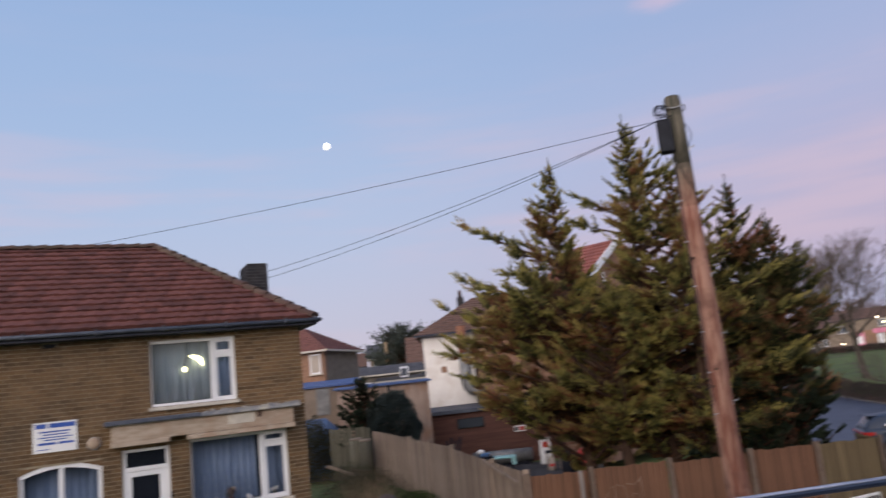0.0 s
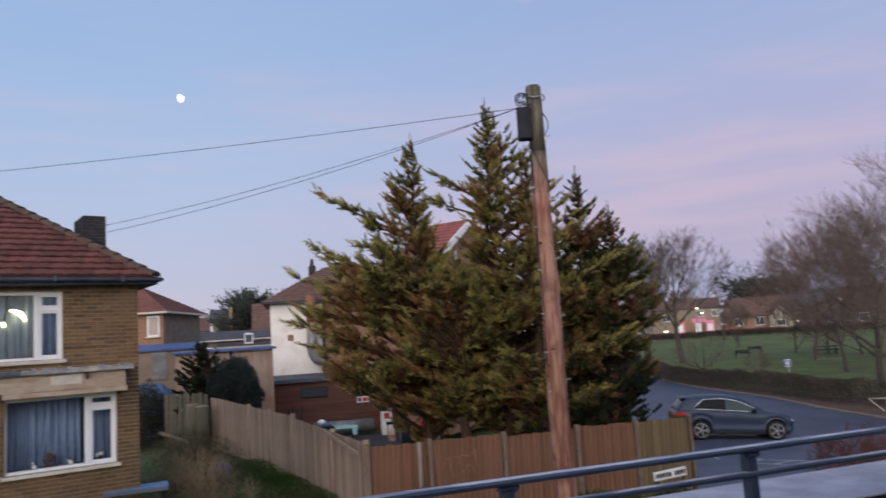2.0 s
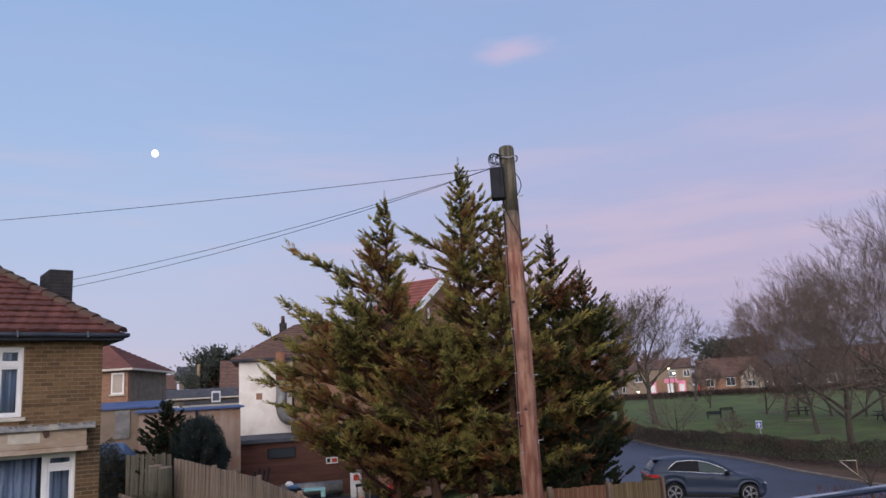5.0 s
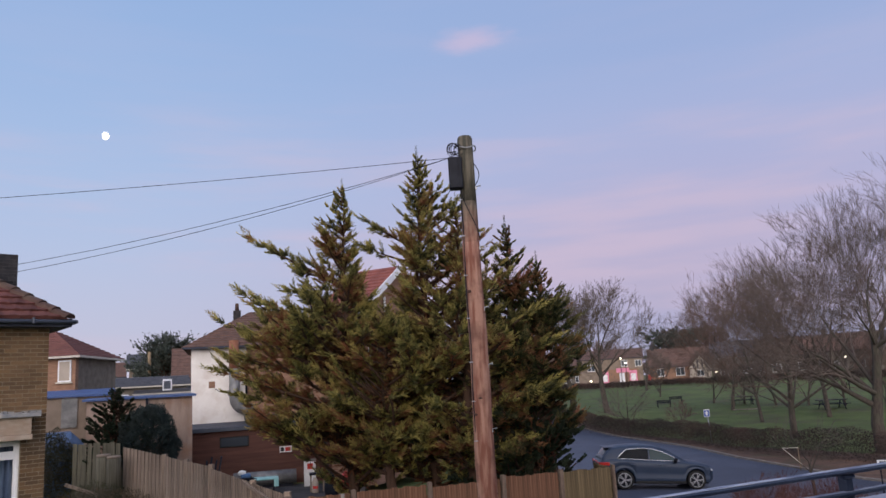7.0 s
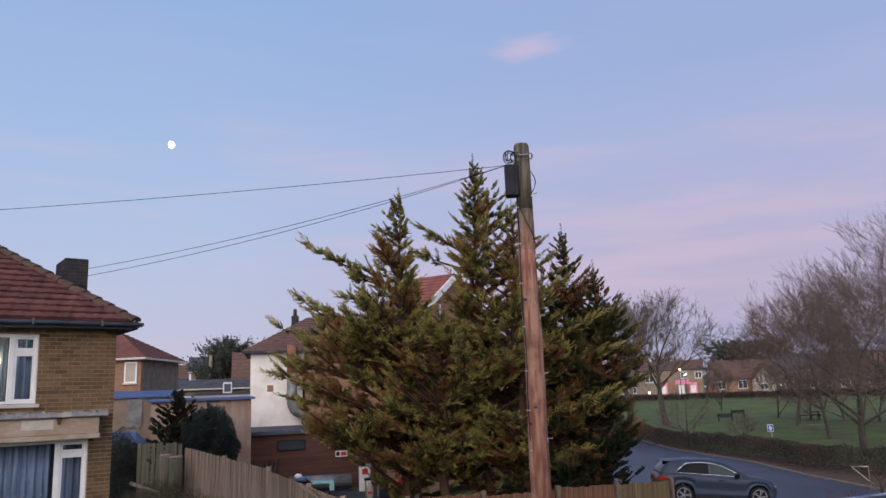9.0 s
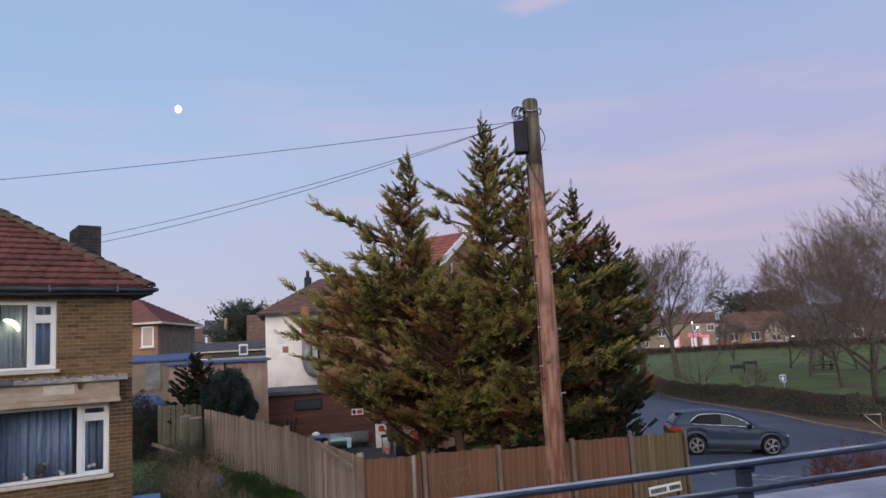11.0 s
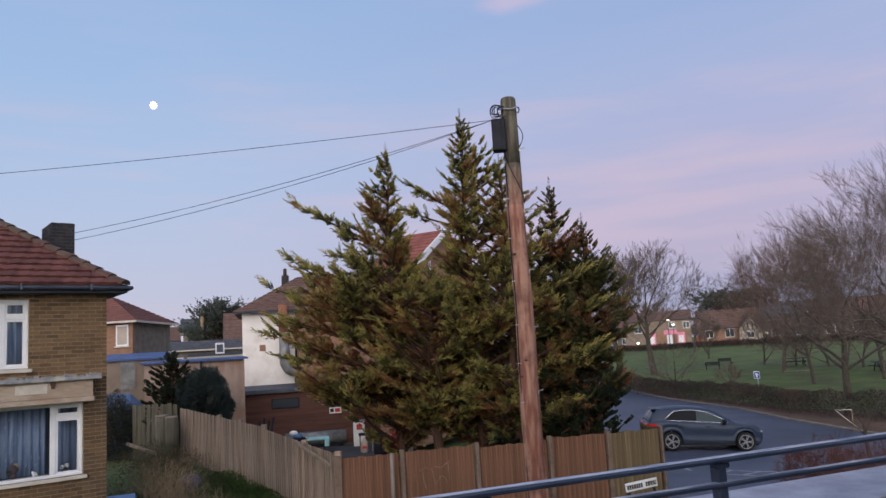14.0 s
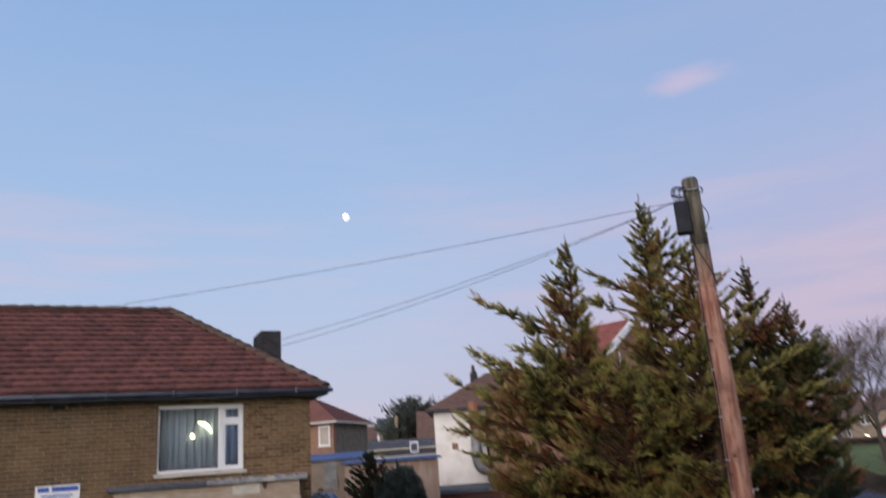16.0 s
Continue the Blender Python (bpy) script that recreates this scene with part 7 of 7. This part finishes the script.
gp = thing("gas_bottle", facing(-6.35, 32.6, yz), "pale gas bottle beside the stool", "gas bottle")
bm = bmesh.new()
tube(bm, ((0, 0, 0), (0, 0, 0.08), (0, 0, 0.45), (0, 0, 0.55), (0, 0, 0.62)), [0.11, 0.14, 0.14, 0.09, 0.05], 12)
part("cylinder", bm, CREAM_WALL, gp)
boxpart("label", (-0.1, 0.1, -0.146, -0.138, 0.2, 0.3), INK_RED, gp)
fz = thing("chest_freezer", facing(-5.9, 35.3, yz), "white appliance with a red sticker by the cabin", "appliance")
boxpart("body", (-0.2, 0.32, -0.3, 0.3, 0.0, 1.1), SIGN_WHITE, fz, 0.03)
boxpart("lid", (-0.22, 0.34, -0.32, 0.32, 1.1, 1.15), GREY_RENDER, fz, 0.015)
boxpart("sticker", (-0.05, 0.2, -0.312, -0.30, 0.75, 1.0), INK_RED, fz)
ps = thing("steel_post", facing(-7.2, 30.5, yz), "dark square steel post in the yard", "post")
boxpart("post", (-0.08, 0.08, -0.08, 0.08, 0, 2.6), INK_BLACK, ps, 0.01)
sack = thing("garden_sacks", facing(-8.0, 29.5, yz), "red and dark bags piled behind the fence", "bags")
for u, z, r, m in ((-0.25, 0.5, 0.35, BLACK), (0.3, 0.6, 0.3, INK_RED), (0.75, 0.5, 0.32, GREY_RENDER)):
    bm = bmesh.new()
    sphere(bm, (u, 0, z), r, 12, 0.8, 0.8, 1.7)
    part("bag", bm, m, sack)
tl = thing("garden_tools", facing(0.95, 31.0, yz), "bundle of dark tool handles leaning by the fence", "tools")
for k in range(4):
    bm = bmesh.new()
    tube(bm, ((0.1 * k - 0.2, 0, 0.0), (0.18 * k - 0.1, 0, 1.75 + 0.12 * (k % 2))), 0.04, 6)
    part("handle", bm, BLACK, tl)
# parked blue car top and clutter beyond the garden
cv = thing("covered_car", facing(10.6, 33.6, 0.6), "car under a light blue cover beyond the garden", "covered car")
bm = bmesh.new()
box(bm, -0.9, 0.9, -1.6, 1.6, 0.0, 2.5, 0.45)
part("cover", bm, mat("pale_blue_cover", (0.05, 0.09, 0.18), (0.09, 0.14, 0.25), 4, 0.6, bump=0.2), cv)
# two stumps and a fallen rail by the broken fence
for a, d, zt, r in ((7.85, 28.6, 2.42, 0.24), (7.2, 28.3, 2.36, 0.24)):
    s = thing("tree_stump", Matrix.Translation(polar(a, d, gz(*xy(a, d)))), "sawn-off mossy tree stump by the broken fence", "stump", "sawn stumps")
    bm = bmesh.new()
    h = zt - gz(*xy(a, d))
    tube(bm, ((0, 0, -0.1), (0.03, 0, h * 0.5), (0.02, 0, h * 0.95)), [r * 1.2, r, r * 0.95], 12)
    part("trunk", bm, MOSSY_FENCE, s)
    bm = bmesh.new()
    tube(bm, ((0.02, 0, h * 0.95), (0.02, 0, h)), [r * 0.95, r * 0.9], 12)
    part("sawn_top", bm, TAN_WALL, s, "pale sawn top")
bm = bmesh.new()
box(bm, -0.5, 0.5, -0.05, 0.05, 0, 0.1)
tagged(part("fallen_rail", bm, FENCE_OLD), "fallen pale fence rail in the undergrowth", "rail").matrix_world = polar_frame(9.15, 26.5, 9) @ Matrix.Translation((0, 0, 1.48)) @ pose(0, 0, 0, 0, 24, 0)
# blue ball-like sack and a blue sheet in the garden
bm = bmesh.new()
sphere(bm, (0, 0, 0.26), 0.23, 16, 1.1, 1, 0.95)
ob = tagged(part("ball", bm, mat("dull_blue_ball", (0.045, 0.05, 0.10), (0.075, 0.08, 0.13), 3, 0.6, bump=0.1)), "dull blue ball caught in the garden brambles", "ball")
ob.matrix_world = facing(5.95, 20.0, 0.95)
gs = thing("garden_table", facing(10.5, 16.6, gz(*xy(10.5, 16.6))), "garden table under a blue sheet beside the house", "table")
boxpart("sheet", (-0.9, 0.28, -0.3, 0.3, 1.12, 1.16), BLUE_TARP, gs, 0.01)
boxpart("edge", (-0.9, 0.28, -0.32, -0.3, 1.07, 1.15), GUTTER, gs, 0.004)
for u in (-0.8, 0.2):
    boxpart("leg", (u - 0.04, u + 0.04, -0.2, 0.2, -0.1, 1.12), BLACK, gs)


# ---- small things at the brick house ----
def on_house(name, label, category):
    return thing(name, HOUSE, label, category)


sg = on_house("builder_sign", "white board with blue lettering on the brick wall", "sign")
pl = boxpart("board", (-0.88, -0.15, -0.02, 0.0, 3.55, 4.10), SIGN_WHITE, sg, 0.004)
for a, b, c, d, ink in ((-0.84, -0.66, 3.99, 4.07, INK_BLUE), (-0.61, -0.18, 3.99, 4.07, INK_BLUE), (-0.78, -0.27, 3.91, 3.935, INK_BLUE), (-0.72, -0.3, 3.86, 3.88, INK_BLUE), (-0.8, -0.23, 3.81, 3.83, INK_BLUE), (-0.7, -0.32, 3.765, 3.785, INK_BLUE), (-0.8, -0.5, 3.69, 3.73, INK_BLUE), (-0.46, -0.2, 3.69, 3.73, INK_BLUE), (-0.82, -0.6, 3.60, 3.615, INK_BLUE)):
    boxpart("bar", (a, b, -0.026, -0.019, c, d), ink, pl)
lm = on_house("wall_lamp", "round cream bulkhead lamp on the wall", "lamp")
bm = bmesh.new()
sphere(bm, (0.13, -0.03, 3.62), 0.11, 16, 1, 0.5, 1)
part("diffuser", bm, CREAM, lm)
bm = bmesh.new()
tube(bm, ((0.13, -0.02, 3.62), (0.13, 0.01, 3.62)), 0.12, 20)
part("rim", bm, STEEL, lm)
# the lit lamp in the bedroom
bl = on_house("bedroom_lamp", "lit curved lamp with a small globe behind the net curtain", "lamp")
bm = bmesh.new()
tube(bm, [(1.93 + 0.26 * math.sin(t), 0.175, 5.12 - 0.27 * (1 - math.cos(t)) * 0.9) for t in [0.12 * k for k in range(13)]], [0.012 + 0.035 * math.sin(math.pi * k / 12) for k in range(13)], 10)
part("shade", bm, LAMP_GLOW, bl)
bm = bmesh.new()
sphere(bm, (1.83, 0.175, 4.86), 0.045, 12, 0.85, 1, 1.2)
part("globe", bm, LAMP_GLOW, bl)
bm = bmesh.new()
tube(bm, ((1.88, 0.175, 5.45), (1.88, 0.175, 5.12), (1.83, 0.175, 4.93)), 0.012, 6)
part("cord", bm, BLACK, bl)
bulb = bpy.data.lights.new("bedroom_bulb", "POINT")
bulb.energy, bulb.color, bulb.shadow_soft_size = 60, (1.0, 0.86, 0.5), 0.12
new("bedroom_bulb", bulb).matrix_world = HOUSE @ Matrix.Translation((1.75, 0.85, 5.0))
# stitched motifs on the parlour net and a lace hem on the bedroom net
def stitched(name, label, spots):
    bm = bmesh.new()
    for u, y, z, w, h in spots:
        box(bm, u - w / 2, u + w / 2, y - 0.004, y, z - h / 2, z + h / 2, 0.002)
    ob = part(name, bm, LACE)
    ob.matrix_world = HOUSE
    tagged(ob, label, "curtain trim")


LACE = mat("white_lace", (0.34, 0.40, 0.5), (0.5, 0.55, 0.62), 8, 0.9, bump=0.1)
rng = random.Random(63)
stitched("stitched_motifs", "small white motifs stitched over the blue parlour net", [(1.99 + 0.145 * i + 0.07 * (j % 2) + rng.uniform(-0.015, 0.015), 0.345, 2.34 + 0.15 * j + rng.uniform(-0.02, 0.02), 0.018, 0.032) for i in range(8) for j in range(7)])
stitched("lace_hem", "white lace hem along the foot of the bedroom net", [(1.27 + 0.045 * i, 0.19, 4.27 + 0.06 * ((i + j) % 2) + 0.045 * j, 0.022, 0.03) for i in range(23) for j in range(3)])
# ornaments on the parlour sill
for nm, lb, u, parts_ in (("flower_pot", "small pot with dried brown flowers on the window sill", 2.62, ((0.0, 0.08, 0.06, TILE), (0.0, 0.2, 0.09, RIDGE_TILE), (0.04, 0.24, 0.06, CREAM), (-0.05, 0.15, 0.07, DARK_BRICK))), ("swan_ornament", "small white swan ornament on the window sill", 2.36, ((0.0, 0.04, 0.05, SIGN_WHITE), (-0.03, 0.12, 0.025, SIGN_WHITE))), ("bird_ornament", "small white bird ornament on the window sill", 2.98, ((0.0, 0.04, 0.05, SIGN_WHITE), (-0.04, 0.09, 0.025, SIGN_WHITE))), ("posy", "little posy of white flowers on the window sill", 3.5, ((0.0, 0.08, 0.05, BRAMBLE), (0.03, 0.14, 0.045, SIGN_WHITE), (-0.05, 0.12, 0.045, SIGN_WHITE)))):
    o = on_house(nm, lb, "ornament")
    for du, dz, r, m in parts_:
        bm = bmesh.new()
        sphere(bm, (u + du, 0.24, 2.14 + dz), r, 10)
        part("body", bm, m, o)
boxpart("inner_sill", (1.9, 3.72, 0.13, 0.36, 2.10, 2.15), UPVC, house)
# a chalk scrawl on the fence boards
fx = facing(2.7, 17.2)
def chalk(pts):
    bm = bmesh.new()
    tube(bm, [(17.2 * math.tan(radians(a + 2.7)), -0.035, z) for a, z in pts], 0.005, 4)
    return bm
sw = thing("chalk_scrawl", fx, "faint pale chalk scrawl on the fence boards", "scrawl")
for pts in ([(10.0, 1.28), (9.6, 1.05), (9.55, 0.8), (9.75, 0.62)], [(10.2, 1.35), (10.7, 1.42), (11.1, 1.36)], [(10.5, 1.4), (10.55, 1.15), (10.7, 0.95)], [(11.2, 1.4), (11.25, 1.2), (11.45, 1.0), (11.5, 0.65)], [(11.4, 1.42), (11.9, 1.38), (12.5, 1.52)], [(12.4, 1.5), (12.45, 1.1)], [(11.5, 1.05), (11.8, 1.2), (12.1, 1.17), (12.3, 1.02)], [(10.9, 0.75), (11.2, 0.62), (11.6, 0.6)]):
    part("stroke", chalk(pts), FENCE_OLD, sw)


# ---- bricks of the front wall ----
def lay_bricks():
    rng = random.Random(77)
    meshes = {}
    def brick_mesh(w):
        key = round(w, 2)
        if key not in meshes:
            bm = bmesh.new()
            box(bm, 0, key, -0.004, 0.02, 0, 0.064)
            me = bpy.data.meshes.new("brick")
            bm.to_mesh(me)
            bm.free()
            me.materials.append(BRICK)
            meshes[key] = me
        return meshes[key]
    holes = [o if i != 3 else (-1.11, 0.26, 1.95, 3.34) for i, o in enumerate(OPENINGS)] + [(-0.71, -0.47, 5.46, 5.53)]
    course, row, made = 0.0765, 0, 0
    rest_v, rest_f = [], []
    z = 0.05
    while z < 5.55:
        u = HW + (0.115 if row % 2 else 0.0)
        while u < HC:
            cuts = [(u, min(u + 0.222, HC))]
            for o in holes:
                if o[2] - 0.05 < z < o[3] - 0.015:
                    nxt = []
                    for a, b in cuts:
                        if b <= o[0] or a >= o[1]:
                            nxt.append((a, b))
                        else:
                            if a < o[0]:
                                nxt.append((a, o[0]))
                            if b > o[1]:
                                nxt.append((o[1], b))
                    cuts = nxt
            for a, b in cuts:
                w = b - a - 0.011
                if w < 0.03:
                    continue
                dy = rng.uniform(-0.003, 0.003)
                if u > 2.3 and z > 3.95 and made < 300:
                    ob = new("brick", brick_mesh(w))
                    ob.parent = front_wall
                    ob.location = (a, 0.006 + dy, z)
                    made += 1
                else:
                    s = len(rest_v)
                    rest_v += [(x, y, q) for q in (z, z + 0.064) for y in (0.002 + dy, 0.026 + dy) for x in (a, a + w)]
                    rest_f += [tuple(s + i for i in f) for f in ((0, 2, 3, 1), (4, 5, 7, 6), (0, 1, 5, 4), (2, 6, 7, 3), (0, 4, 6, 2), (1, 3, 7, 5))]
            u += 0.222
        z += course
        row += 1
    ob = raw("brickwork", rest_v, rest_f, BRICK, front_wall)
    ob["kind"] = "stuff"


# ---- tiles of the house roof ----
def lay_tiles():
    rng = random.Random(78)
    e, zr, ur, yr = 5.70, 8.03, 1.62, 3.2
    x1, y0 = HC + 0.24, -0.38
    rows, tw = 16, 0.265
    slope = math.atan2(zr - e, yr - y0)
    length = math.hypot(zr - e, yr - y0) / rows
    bm = bmesh.new()
    n = 8
    prof = [(tw * k / n, 0.013 * max(0.0, math.sin(math.pi * min(1, max(0, (k / n - 0.35) / 0.5)))) + 0.006) for k in range(n + 1)]
    lo = [bm.verts.new((x, 0, z + 0.05)) for x, z in prof]
    hi = [bm.verts.new((x, length * 1.08, z + 0.004)) for x, z in prof]
    bt = [bm.verts.new((x, 0, -0.004)) for x, z in prof]
    for k in range(n):
        bm.faces.new((lo[k], lo[k + 1], hi[k + 1], hi[k]))
        bm.faces.new((bt[k], bt[k + 1], lo[k + 1], lo[k]))
    bm.faces.new((bt[0], lo[0], hi[0])), bm.faces.new((bt[n], hi[n], lo[n]))
    me = bpy.data.meshes.new("tile")
    bmesh.ops.recalc_face_normals(bm, faces=bm.faces)
    bm.to_mesh(me)
    bm.free()
    me.materials.append(TILE)
    cs = np.array([v.co[:] for v in me.vertices])
    fs = [tuple(p.vertices) for p in me.polygons]
    made, rest_v, rest_f = 0, [], []
    for r in range(rows):
        t = r / rows
        y, z = y0 + (yr - y0) * t, e + (zr - e) * t
        right = x1 + (ur - x1) * (t + 0.5 / rows)
        u = right - tw * 0.9
        while u > HW - 0.1:
            m = Matrix.Translation((u, y, z + 0.012)) @ pose(0, 0, 0, math.degrees(slope) + rng.uniform(-0.8, 0.5), rng.uniform(-0.6, 0.6), 0)
            if u > -1.9 and made < 300 and r < 15:
                ob = new("tile", me)
                ob.parent = house_roof
                ob.matrix_local = m
                made += 1
            else:
                s = len(rest_v)
                rest_v += [tuple(m @ Vector(c)) for c in cs]
                rest_f += [tuple(s + i for i in f) for f in fs]
            u -= tw
    ob = raw("tile_field", rest_v, rest_f, TILE, house_roof)
    ob["kind"] = "stuff"


lay_bricks()
lay_tiles()
